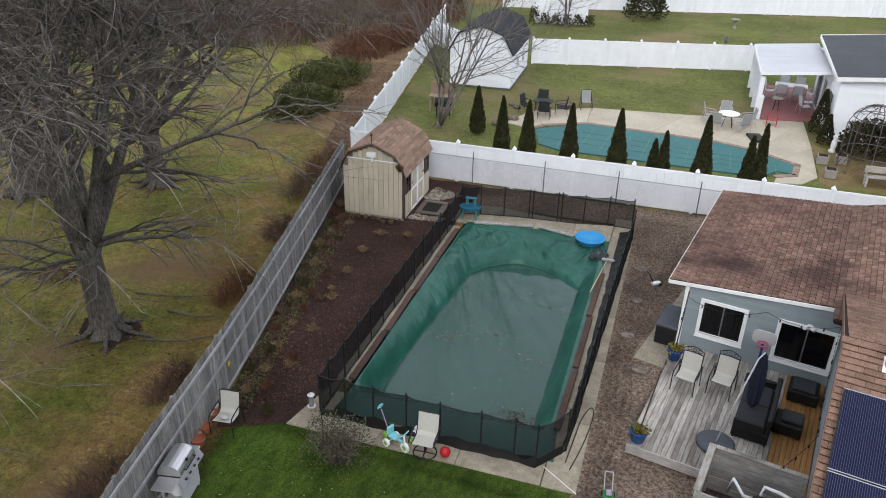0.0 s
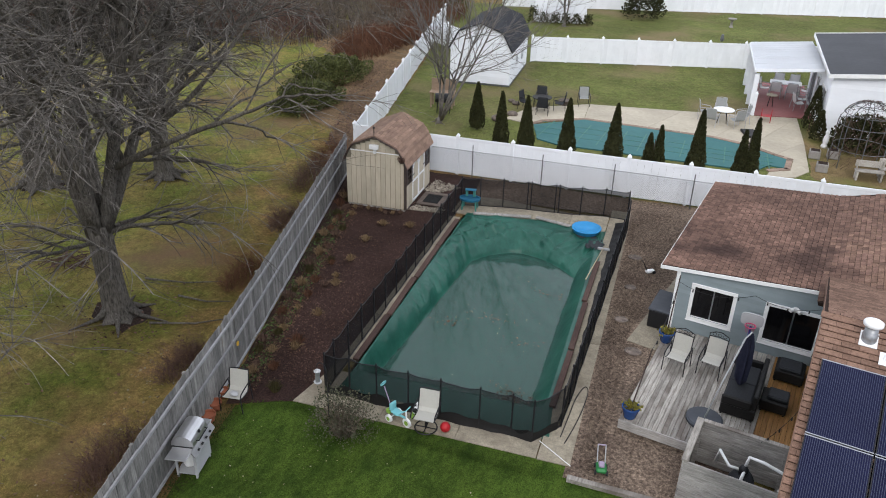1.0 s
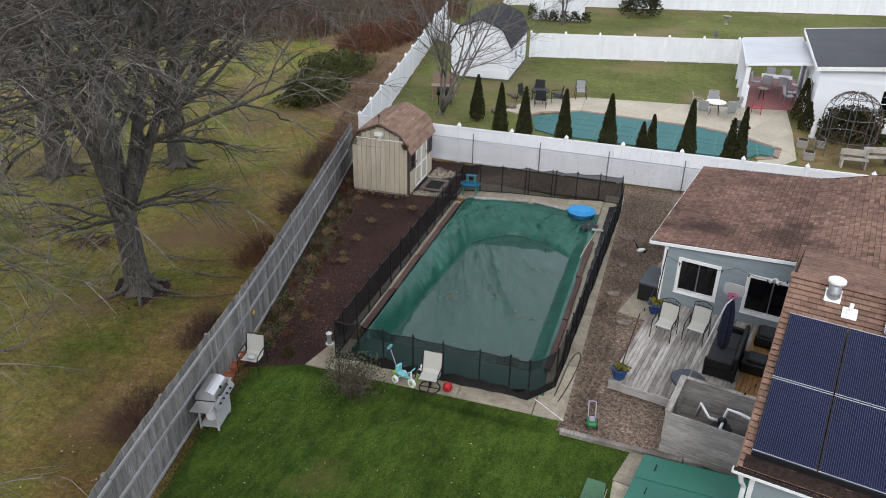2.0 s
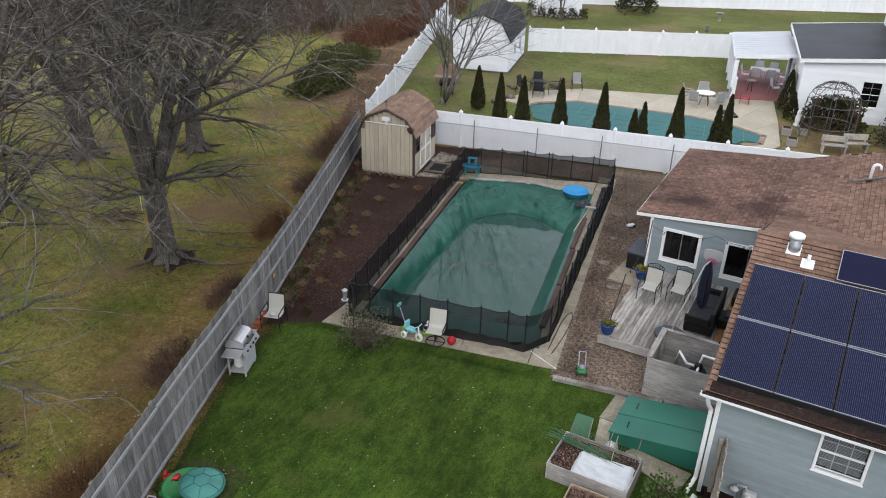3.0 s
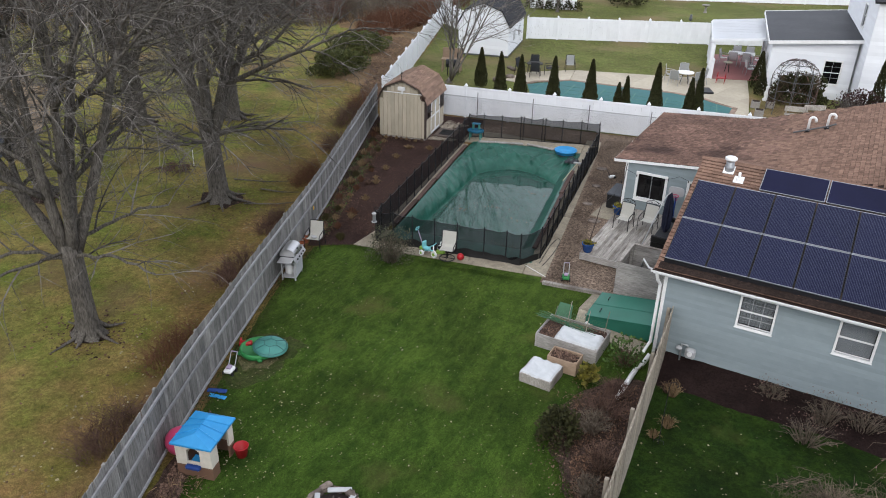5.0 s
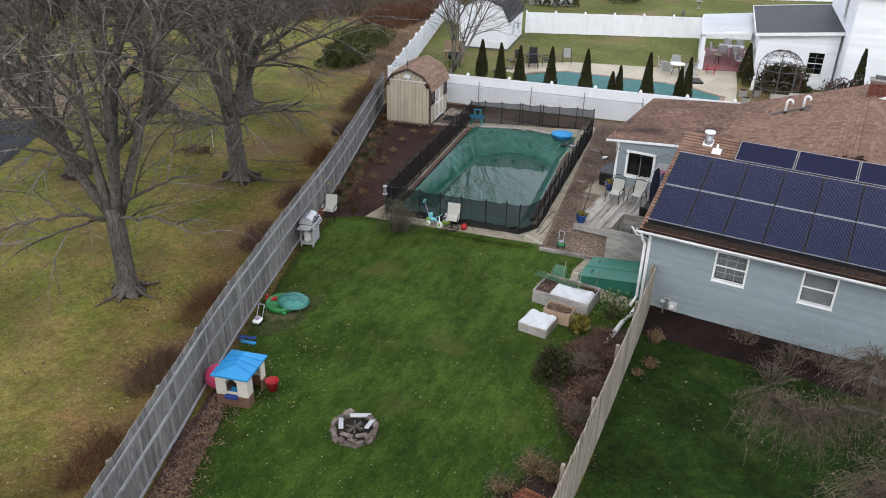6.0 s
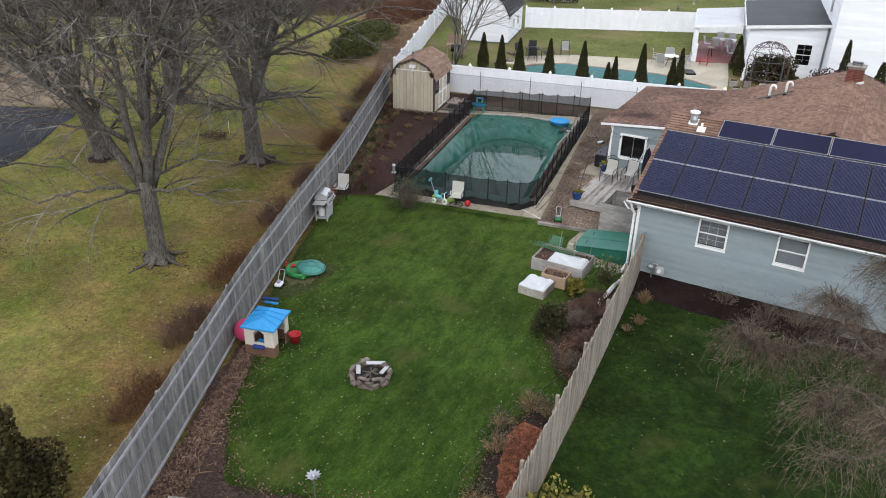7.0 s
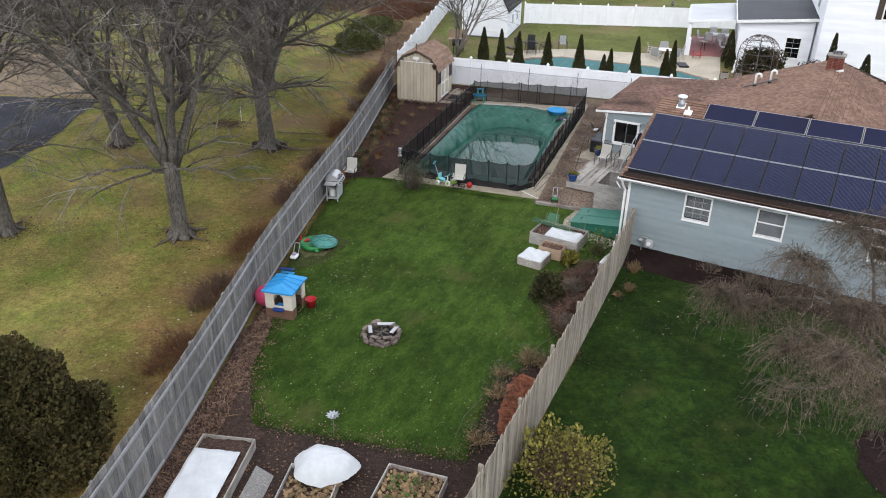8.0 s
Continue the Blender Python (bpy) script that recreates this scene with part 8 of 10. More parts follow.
# ---- garden shed ----
def garden_shed():
    W2, D2 = 2.44, 3.05
    ob = thing("garden_shed", pose(-16.08, 21.75, 0, 0, 0, 6.5), "cream board garden shed with a brown gambrel shingle roof", "shed")
    zf, ze = 0.10, 1.95
    part("floor_frame", Geo().box(0.03, W2 - 0.03, 0.03, D2 - 0.03, 0, zf), M["box_wood"], ob)
    prof = [(-0.12, 1.88), (0.08, 2.34), (0.30, 2.66), (W2 / 2, 3.06), (W2 - 0.30, 2.66), (W2 - 0.08, 2.34), (W2 + 0.12, 1.88)]
    wallp = [(0, zf), (W2, zf), (W2, 2.05), (W2 - 0.12, 2.32), (W2 - 0.33, 2.60), (W2 / 2, 2.99), (0.33, 2.60), (0.12, 2.32), (0, 2.05)]
    for y, nm in ((0.0, "front_wall"), (D2 - 0.05, "back_wall")):
        gg = Geo()
        nn = len(wallp)
        gg.add([(x, y, z) for x, z in wallp] + [(x, y + 0.05, z) for x, z in wallp], [tuple(range(nn)), tuple(range(nn, 2 * nn))[::-1]] + [(i, nn + i, nn + (i + 1) % nn, (i + 1) % nn) for i in range(nn)])
        wob = part(nm, gg, M["shed_groove_shade"], ob)
        if y == 0:
            def top_at(x):
                pts = sorted(wallp[2:], key=lambda q: q[0])
                for (xa, za), (xb, zb2) in zip(pts, pts[1:]):
                    if xa <= x <= xb + 1e-9:
                        return za + (zb2 - za) * (x - xa) / max(xb - xa, 1e-6)
                return 2.05
            nb = 12
            for i in range(nb):
                x0, x1 = W2 * i / nb + 0.008, W2 * (i + 1) / nb - 0.008
                b = Geo()
                tp = min(top_at(x0), top_at(x1)) - 0.05
                b.box(x0, x1, -0.014, 0.0, zf + 0.02, min(tp, 2.34))
                part("board", b, M["shed_board"], wob)
                if tp > 2.42:
                    part("board", Geo().box(x0, x1, -0.014, 0.0, 2.38, tp), M["shed_board"], wob)
            part("band", Geo().box(0.18, W2 - 0.18, -0.022, 0.0, 2.342, 2.378), M["white_trim"], wob)
    for x0, nm in ((0.0, "side_wall"), (W2 - 0.05, "side_wall")):
        wob = part(nm, Geo().box(x0, x0 + 0.05, 0.05, D2 - 0.05, zf, 2.05), M["shed_groove_shade"], ob)
        if x0 > 0:
            for i in range(15):
                y0, y1 = D2 * i / 15 + 0.008, D2 * (i + 1) / 15 - 0.008
                if 0.75 < (y0 + y1) / 2 < 2.25:
                    continue
                part("board", Geo().box(W2, W2 + 0.014, y0, y1, zf + 0.02, 1.98), M["shed_board"], wob)
    part("corner_board", Geo().box(W2 - 0.06, W2 + 0.03, -0.03, -0.016, zf, 2.0).box(W2 + 0.016, W2 + 0.03, -0.016, 0.07, zf, 2.0), M["shed_trim"], ob)
    # roof
    gg = Geo()
    y0, y1 = -0.12, D2 + 0.10
    m = len(prof)
    vs = [(x, y, z - dz) for dz in (0.0, 0.03) for y in (y0, y1) for x, z in prof]
    fs = []
    for i in range(m - 1):
        fs += [(i, i + 1, m + i + 1, m + i), (2 * m + i + 1, 2 * m + i, 3 * m + i, 3 * m + i + 1), (i + 1, i, 2 * m + i, 2 * m + i + 1), (m + i, m + i + 1, 3 * m + i + 1, 3 * m + i)]
    for i in (0, m - 1):
        fs.append((i, m + i, 3 * m + i, 2 * m + i))
    gg.add(vs, fs)
    roof = part("roof", gg, M["shingle_shed"], ob, "brown asphalt shingles, lighter in streaks")
    for k, ((xa, za), (xb, zb2)) in enumerate(zip(prof, prof[1:])):
        L = math.hypot(xb - xa, zb2 - za)
        upd = Vector((xb - xa, 0, zb2 - za)).normalized()
        if xa < W2 / 2 - 0.01:
            shingle_field(roof, (xa, y1, za), (0, -1, 0), upd, y1 - y0, max(2, int(L / 0.14)), M["shingle_shed"], (0, 0), 0.14, 0.34)
        else:
            shingle_field(roof, (xb, y0, zb2), (0, 1, 0), -upd, y1 - y0, max(2, int(L / 0.14)), M["shingle_shed"], (0, 9), 0.14, 0.34)
    rake = Geo()
    for (xa, za), (xb, zb2) in zip(prof, prof[1:]):
        rake.beam((xa, y0 - 0.012, za - 0.05), (xb, y0 - 0.012, zb2 - 0.05), 0.02, 0.10, (0, 1, 0))
        rake.beam((xa, y0 - 0.012, za - 0.05), (xb, y0 - 0.012, zb2 - 0.05), 0.06, 0.03)
    part("rake_trim", rake, M["shed_trim"], ob)
    # double door on the east side
    for i, (ya, yb) in enumerate(((0.76, 1.49), (1.51, 2.24))):
        d = part("door", Geo().box(W2 + 0.0, W2 + 0.03, ya, yb, zf + 0.06, 1.88), M["shed_board"], ob)
        tr = Geo()
        x0, x1 = W2 + 0.031, W2 + 0.045
        for a, b, c, e in ((ya, ya + 0.07, zf + 0.06, 1.88), (yb - 0.07, yb, zf + 0.06, 1.88), (ya, yb, zf + 0.06, zf + 0.15), (ya, yb, 0.98, 1.06)):
            tr.box(x0, x1, a, b, c, e)
        part("door_trim", tr, M["white_trim"], d)
        arch = Geo()
        cy = (ya + yb) / 2
        arch.tube([(x1, cy + 0.27 * math.cos(a / 8 * 3.1416), 1.58 + 0.22 * math.sin(a / 8 * 3.1416)) for a in range(9)], 0.018, 4)
        part("arch_trim", arch, M["white_trim"], d)
        part("hinge", Geo().box(x1, x1 + 0.008, ya + 0.01 if i == 0 else yb - 0.2, ya + 0.2 if i == 0 else yb - 0.01, 1.28, 1.33), M["black_metal"], d)
    for y in (0.22, 2.42):
        win = part("window", Geo().box(W2 + 0.014, W2 + 0.03, y, y + 0.38, 1.12, 1.72), M["dark_glass"], ob)
        fr = Geo()
        for a, b, c, e in ((y - 0.03, y, 1.09, 1.75), (y + 0.38, y + 0.41, 1.09, 1.75), (y, y + 0.38, 1.72, 1.75), (y, y + 0.38, 1.09, 1.12), (y, y + 0.38, 1.40, 1.43), (y + 0.18, y + 0.20, 1.12, 1.72)):
            fr.box(W2 + 0.016, W2 + 0.045, a, b, c, e)
        part("frame", fr, M["shed_trim"], win)
        for ys in (y - 0.17, y + 0.42):
            part("shutter", Geo().box(W2 + 0.016, W2 + 0.04, ys, ys + 0.13, 1.08, 1.76), M["shed_trim"], win)
    part("wall_lamp", Geo().soft(W2 / 2 - 0.2, W2 / 2 + 0.16, -0.16, -0.016, 2.50, 2.68, 0.02).box(W2 / 2 - 0.05, W2 / 2 + 0.05, -0.09, -0.016, 2.32, 2.50), M["plastic_white"], ob, "white solar lamp with a sensor")
    part("finial", Geo().tube([(W2 / 2, -0.1, 3.05), (W2 / 2, -0.1, 3.45)], 0.012, 6).ball((W2 / 2, -0.1, 3.36), 0.05, 8, 5).ball((W2 / 2, -0.1, 3.2), 0.03, 8, 5), M["black_metal"], ob)
    wr = Geo()
    twig_bush(wr, random.Random(3), (0, 0, 0), 0.22, 0.12, 0.3, 60, 0.006)
    wobj = part("wreath", wr, M["twig_brown"], ob, "dried wreath on the eave corner", kind="stuff")
    wobj.location = (W2 - 0.12, -0.14, 2.10)
    return ob


garden_shed()
ob = thing("shed_ramp", pose(-13.62, 22.85, 0, 0, 0, 6.5), "grey plank ramp in front of the shed doors", "ramp")
for i in range(8):
    part("plank", Geo().soft(0.02, 1.12, 0.02 + i * 0.165, 0.175 + i * 0.165, 0.05, 0.09, 0.008), M["ramp_wood"], ob)
part("bearer", Geo().box(0.1, 0.2, 0.03, 1.33, 0, 0.05).box(0.9, 1.0, 0.03, 1.33, 0, 0.05), M["wood_grey"], ob)
g = Geo()
g.soft(-0.32, 0.32, -0.42, 0.42, 0, 0.015, 0.006)
for i in range(12):
    g.box(-0.30, 0.30, -0.40 + i * 0.068, -0.36 + i * 0.068, 0.015, 0.022)
single("door_mat", g, M["rubber_mat"], "black ribbed rubber mat on the ramp", "mat", m=pose(-13.15, 23.55, 0.092, 0, 0, 6.5))
scatter("pebbles", on_quad((-13.7, 22.2), (-12.3, 22.5), (-12.3, 22.85), (-13.6, 22.75)), 700, 0.07, M["white_stone"], "pale pebbles in front of the ramp", 21, 0.03, False)
scatter("pebbles", on_quad((-13.9, 24.3), (-13.2, 24.35), (-12.5, 25.2), (-13.9, 25.6)), 900, 0.07, M["white_stone"], "pale pebbles beside the ramp", 22, 0.03, False)


# ---- yard things ----
def gas_grill():
    ob = thing("gas_grill", pose(-11.88, 7.42, 0, 0, 0, 106), "stainless gas grill with a closed lid beside the fence", "grill")
    # x: along the fence, -y: front with knobs
    lid = Geo()
    n, w = 10, 0.36
    vs, fs = [], []
    for i in range(n + 1):
        a = math.pi * i / n
        y, z = -0.26 * math.cos(a), 0.90 + 0.26 * math.sin(a) ** 0.8
        vs += [(-w, y, z), (w, y, z)]
    for i in range(n):
        fs.append((2 * i, 2 * i + 1, 2 * i + 3, 2 * i + 2))
    fs += [tuple(2 * i for i in range(n + 1))[::-1], tuple(2 * i + 1 for i in range(n + 1)), (0, 2 * n, 2 * n + 1, 1)]
    lid.add(vs, fs)
    lid_ob = part("lid", lid, M["steel"], ob)
    part("handle", Geo().tube([(-0.22, -0.27, 0.98), (-0.22, -0.33, 0.99), (0.22, -0.33, 0.99), (0.22, -0.27, 0.98)], 0.014, 6), M["black_metal"], lid_ob)
    part("thermometer", Geo().tube([(0, -0.235, 1.06), (0, -0.25, 1.065)], 0.04, 12), M["black_metal"], lid_ob)
    part("firebox", Geo().soft(-0.37, 0.37, -0.25, 0.25, 0.72, 0.90, 0.03), M["black_metal"], ob)
    part("control_panel", Geo().slab([(-0.52, -0.36, 0.74), (0.52, -0.36, 0.74), (0.52, -0.26, 0.90), (-0.52, -0.26, 0.90)], 0.03), M["steel"], ob)
    for k in range(4):
        part("knob", Geo().tube([(-0.3 + k * 0.2, -0.32, 0.82), (-0.3 + k * 0.2, -0.36, 0.80)], 0.03, 10), M["plastic_black"], ob)
    part("side_shelf", Geo().soft(-0.78, -0.38, -0.26, 0.22, 0.86, 0.89, 0.01), M["steel"], ob)
    part("side_shelf", Geo().soft(0.38, 0.62, -0.26, 0.22, 0.86, 0.89, 0.01), M["steel"], ob)
    part("cabinet_door", Geo().soft(-0.36, 0.36, -0.27, -0.24, 0.12, 0.70, 0.01), M["grey_paint"], ob)
    part("cabinet_side", Geo().box(0.34, 0.37, -0.24, 0.24, 0.1, 0.72), M["grey_paint"], ob)
    part("shelf", Geo().box(-0.36, 0.34, -0.23, 0.24, 0.1, 0.13), M["grey_paint"], ob)
    for x in (-0.34, 0.34):
        for y in (-0.22, 0.22):
            part("leg", Geo().box(x - 0.025, x + 0.025, y - 0.02, y + 0.02, 0.0, 0.72), M["grey_paint"], ob)
    part("gas_bottle", Geo().lathe([(0.13, 0.13), (0.15, 0.18), (0.15, 0.42), (0.08, 0.5), (0.0001, 0.51)], 14, (-0.05, 0.05, 0)), M["plastic_white"], ob, smooth=True)
    return ob


gas_grill()


def flower_pot(x, y, s, label, z=0.0, upside=False):
    ob = thing("flower_pot", pose(x, y, z), label, "flower pot", "terracotta pots by the fence")
    prof = [(0.12, 0), (0.16, 0.2), (0.18, 0.2), (0.185, 0.26), (0.16, 0.26), (0.15, 0.2), (0.0001, 0.2)]
    if upside:
        prof = [(0.185, 0), (0.18, 0.06), (0.16, 0.06), (0.12, 0.26), (0.0001, 0.26)]
    part("pot", Geo().lathe([(r_ * s, z_ * s) for r_, z_ in prof], 18), M["terracotta"], ob, smooth=False)
    return ob


flower_pot(-12.42, 8.40, 1.05, "upturned terracotta flower pot at the foot of the fence", 0, True)
flower_pot(-12.56, 8.80, 0.95, "terracotta flower pot at the foot of the fence")
flower_pot(-12.72, 9.25, 0.9, "terracotta flower pot half hidden by a chair")
flower_pot(-12.85, 9.75, 0.8, "pale terracotta flower pot at the foot of the fence")
ob = thing("fence_ornament", pose(-13.20, 10.75, 0.92, 0, 0, 106), "yellow disc ornament hung on the fence", "ornament")
part("disc", Geo().tube([(0, -0.10, 0), (0, -0.115, 0)], 0.07, 14), M["plastic_yellow"], ob)

ob = thing("bird_feeder", pose(-9.66, 9.66, 0), "clear tube bird feeder on a black shepherd's-hook pole", "bird feeder")
part("pole", Geo().tube([(0, 0, 0), (0, 0, 1.9), (-0.06, 0, 2.02), (-0.16, 0, 2.05), (-0.24, 0, 1.98), (-0.25, 0, 1.9)], 0.012, 6), M["black_metal"], ob)
for x, z in ((-0.25, 1.48),):
    fd = part("feeder_tube", Geo().lathe([(0.055, 0.0), (0.055, 0.30)], 12, (x, 0, z)), M["galv"], ob)
    part("roof", Geo().lathe([(0.085, 0.30), (0.0001, 0.37)], 12, (x, 0, z)), M["grey_paint"], fd)
    part("tray", Geo().lathe([(0.09, -0.02), (0.10, 0.0), (0.0001, 0.0)], 12, (x, 0, z)), M["grey_paint"], fd)


def tricycle():
    ob = thing("tricycle", pose(-8.32, 10.72, 0.03, 0, 0, -20) @ Matrix.Scale(0.85, 4), "aqua and white toddler tricycle with a push handle", "tricycle")
    def wheel(x, y, r_):
        wh = part("wheel", Geo().tube([(x, y - 0.035, r_), (x, y + 0.035, r_)], r_, 16), M["plastic_white"], ob)
        part("hub", Geo().tube([(x, y - 0.045, r_), (x, y + 0.045, r_)], r_ * 0.5, 12), M["plastic_lime"], wh)
    wheel(0.32, 0.0, 0.15)
    wheel(-0.22, -0.2, 0.12)
    wheel(-0.22, 0.2, 0.12)
    part("frame", Geo().tube([(0.30, 0, 0.30), (0.05, 0, 0.26), (-0.22, 0, 0.16)], 0.035, 8), M["plastic_aqua"], ob)
    part("axle", Geo().tube([(-0.22, -0.2, 0.12), (-0.22, 0.2, 0.12)], 0.018, 6), M["plastic_white"], ob)
    part("seat", Geo().soft(-0.25, 0.05, -0.13, 0.13, 0.28, 0.34, 0.03).soft(-0.30, -0.22, -0.13, 0.13, 0.32, 0.58, 0.03), M["plastic_aqua"], ob)
    part("fork", Geo().tube([(0.32, 0, 0.15), (0.28, 0, 0.55)], 0.025, 8), M["plastic_white"], ob)
    part("handlebar", Geo().tube([(0.26, -0.2, 0.58), (0.28, 0, 0.55), (0.26, 0.2, 0.58)], 0.018, 8), M["plastic_aqua"], ob)
    part("basket", Geo().soft(-0.42, -0.28, -0.14, 0.14, 0.18, 0.32, 0.02), M["plastic_lime"], ob)
    part("push_handle", Geo().tube([(-0.3, 0, 0.3), (-0.62, 0, 0.95)], 0.016, 6), M["lilac"], ob)
    part("grip", Geo().tube([(-0.66 + 0.09 * math.cos(a / 14 * 6.2832) * 0.5, 0.09 * math.sin(a / 14 * 6.2832), 1.03 + 0.09 * math.cos(a / 14 * 6.2832)) for a in range(15)], 0.018, 6, False), M["plastic_aqua"], ob)


tricycle()
ob = thing("toy_rocker", pose(-7.98, 11.05, 0.03, 0, 0, 20), "small white and black spotted ride-on toy", "toy")
part("body", Geo().ball((0, 0, 0.22), (0.13, 0.10, 0.12), 12, 8), M["plastic_white"], ob, smooth=True)
part("head", Geo().ball((0.05, 0, 0.40), (0.09, 0.08, 0.09), 12, 8), M["plastic_white"], ob, smooth=True)
part("ear", Geo().ball((0.05, 0.08, 0.47), 0.03, 8, 5), M["plastic_black"], ob)
part("patch", Geo().ball((-0.05, -0.06, 0.27), (0.07, 0.06, 0.06), 10, 6), M["plastic_black"], ob)
part("base", Geo().soft(-0.16, 0.16, -0.10, 0.10, 0, 0.12, 0.03), M["plastic_lime"], ob)
single("ball", Geo().ball((0, 0, 0.13), 0.13, 16, 10), M["plastic_red"], "red rubber ball beside a patio chair", "ball", m=pose(-7.15, 10.88, 0.03), smooth=True)
g = Geo().tube([(-4.95, 11.5, 0.045), (-4.05, 10.98, 0.045)], 0.011, 6)
single("pool_pole", g, M["plastic_white"], "white pole lying across the concrete corner", "pole")
ob = thing("pool_brush", POOL, "cream pole with a wide brush head lying over the boards", "pool brush")
part("pole", Geo().tube([(6.16, 8.7, 0.155), (6.42, 11.2, 0.155)], 0.018, 6), M["pole_cream"], ob)
part("brush_head", Geo().soft(6.22, 6.66, 11.16, 11.26, 0.09, 0.17, 0.02), M["grey_paint"], ob, "grey brush head")
g = Geo().tube([pw(x, y, 0.05) for x, y in smooth_line([(6.72, 0.9), (6.78, 1.7), (6.84, 2.5), (6.98, 3.05), (7.10, 2.9), (7.08, 2.2), (6.98, 1.4), (6.85, 0.7)], 6)], 0.012, 6)
single("garden_hose", g, M["plastic_black"], "black hose looped over the concrete", "hose")

ob = thing("water_table", pose(-11.5, 23.45, 0.03, 0, 0, 10), "blue and lime toddler water play table", "play table")
part("tray", Geo().lathe([(0.30, 0.36), (0.36, 0.40), (0.37, 0.48), (0.34, 0.48), (0.33, 0.42), (0.0001, 0.41)], 20, (0, 0, 0), 1.15, 0.85), M["water_toy"], ob)
part("upper_tray", Geo().soft(-0.22, 0.22, 0.02, 0.2, 0.74, 0.80, 0.03), M["water_toy"], ob)
for x in (-0.15, 0.15):
    part("tower", Geo().soft(x - 0.05, x + 0.05, 0.06, 0.16, 0.48, 0.74, 0.02), M["plastic_teal"], ob)
for x in (-0.28, 0.28):
    for y in (-0.2, 0.2):
        part("leg", Geo().tube([(x, y, 0), (x * 0.9, y * 0.9, 0.38)], 0.035, 8), M["plastic_teal"], ob)
c = pw(5.62, 12.55)
ob = thing("paddling_pool", pose(c.x, c.y, 0.075) @ Matrix.Scale(0.93, 4), "bright blue round plastic paddling pool", "paddling pool")
part("shell", Geo().lathe([(0.50, 0), (0.53, 0.03), (0.565, 0.15), (0.60, 0.17), (0.60, 0.19), (0.55, 0.19), (0.50, 0.09), (0.0001, 0.085)], 30), M["plastic_blue"], ob, smooth=True)
g = Geo()
for k in range(3):
    q = pw(5.5 + k * 0.22, 12.15 + 0.1 * (k % 2))
    g.ball((q.x, q.y, 0.04), (0.22 - 0.03 * k, 0.12 + 0.02 * k, 0.05), 10, 6)
single("folded_tarp", g, M["cushion"], "dark folded tarpaulin under the paddling pool", "tarpaulin")
g = Geo()
vs, fs = [], []
for i in range(13):
    for j in range(7):
        x, y = 5.7 + i * 0.06, 11.2 + j * 0.14
        vs.append(pw(x, y, 0.045 + 0.10 * abs(noise.noise(Vector((x * 5, y * 5, 2))))))
for i in range(12):
    for j in range(6):
        a = i * 7 + j
        if ((i - 5.5) / 6) ** 2 + ((j - 2.5) / 3.2) ** 2 < 0.75 + 0.6 * noise.noise(Vector((i * 0.6, j * 0.6, 4.0))):
            fs.append((a, a + 7, a + 8, a + 1))
g.add(vs, fs)
single("bunched_cover", g, M["cushion"], "dark bunched cover cloth at the pool corner", "cover")

ob = thing("sandbox", pose(-10.22, 3.2, 0), "round green turtle-shaped sandbox partly under its lid", "sandbox")
part("shell", Geo().lathe([(0.46, 0), (0.52, 0.10), (0.52, 0.20), (0.46, 0.21), (0.44, 0.08), (0.0001, 0.07)], 26), M["plastic_green"], ob, smooth=True)
for a in (0.6, 2.4, 3.9, 5.4):
    part("flipper", Geo().ball((0.52 * math.cos(a), 0.52 * math.sin(a), 0.07), (0.09, 0.07, 0.05), 10, 6), M["plastic_green"], ob, smooth=True)
ob = part("lid", Geo().lathe([(0.49, 0.0), (0.50, 0.03), (0.40, 0.10), (0.2, 0.15), (0.0001, 0.16)], 26), M["plastic_teal"], ob, "faded teal turtle-shell lid", smooth=True)
ob.matrix_basis = pose(0.34, 0.12, 0.20, 0, 6, 0)
dome = lambda q: 0.165 if q < 0.05 else 0.155 - (q - 0.2) * 0.25 if q < 0.4 else 0.105 - (q - 0.4) * 0.7
ring6 = [(0.19 * math.cos(k / 6 * 6.2832), 0.19 * math.sin(k / 6 * 6.2832), dome(0.19)) for k in range(7)]
part("groove", Geo().tube(ring6, 0.008, 4, False), M["lid_groove"], ob)
for k in range(6):
    t = k / 6 * 6.2832
    part("groove", Geo().tube([(q * math.cos(t), q * math.sin(t), dome(q)) for q in (0.19, 0.3, 0.4, 0.46)], 0.008, 4), M["lid_groove"], ob)
part("groove", Geo().tube([(0.455 * math.cos(k / 24 * 6.2832), 0.455 * math.sin(k / 24 * 6.2832), dome(0.455)) for k in range(25)], 0.007, 4, False), M["lid_groove"], ob)
patch("worn_grass", [(-10.95, 3.9), (-10.3, 4.3), (-9.5, 4.1), (-8.9, 3.5), (-9.0, 2.65), (-9.6, 2.2), (-10.2, 1.6), (-10.5, 2.2), (-10.85, 3.0)], 0.004, M["worn_lawn"], "worn patchy grass round the sandbox", 0.10, 0.45, 33.0)
patch("bare_turf", [(-10.85, 3.55), (-10.4, 3.75), (-9.7, 3.7), (-9.45, 3.2), (-9.5, 2.8), (-10.0, 2.55), (-10.35, 2.25), (-10.6, 2.6), (-10.8, 3.0)], 0.008, M["tan_turf"], "bare tan turf trodden round the sandbox", 0.08, 0.30, 37.0)


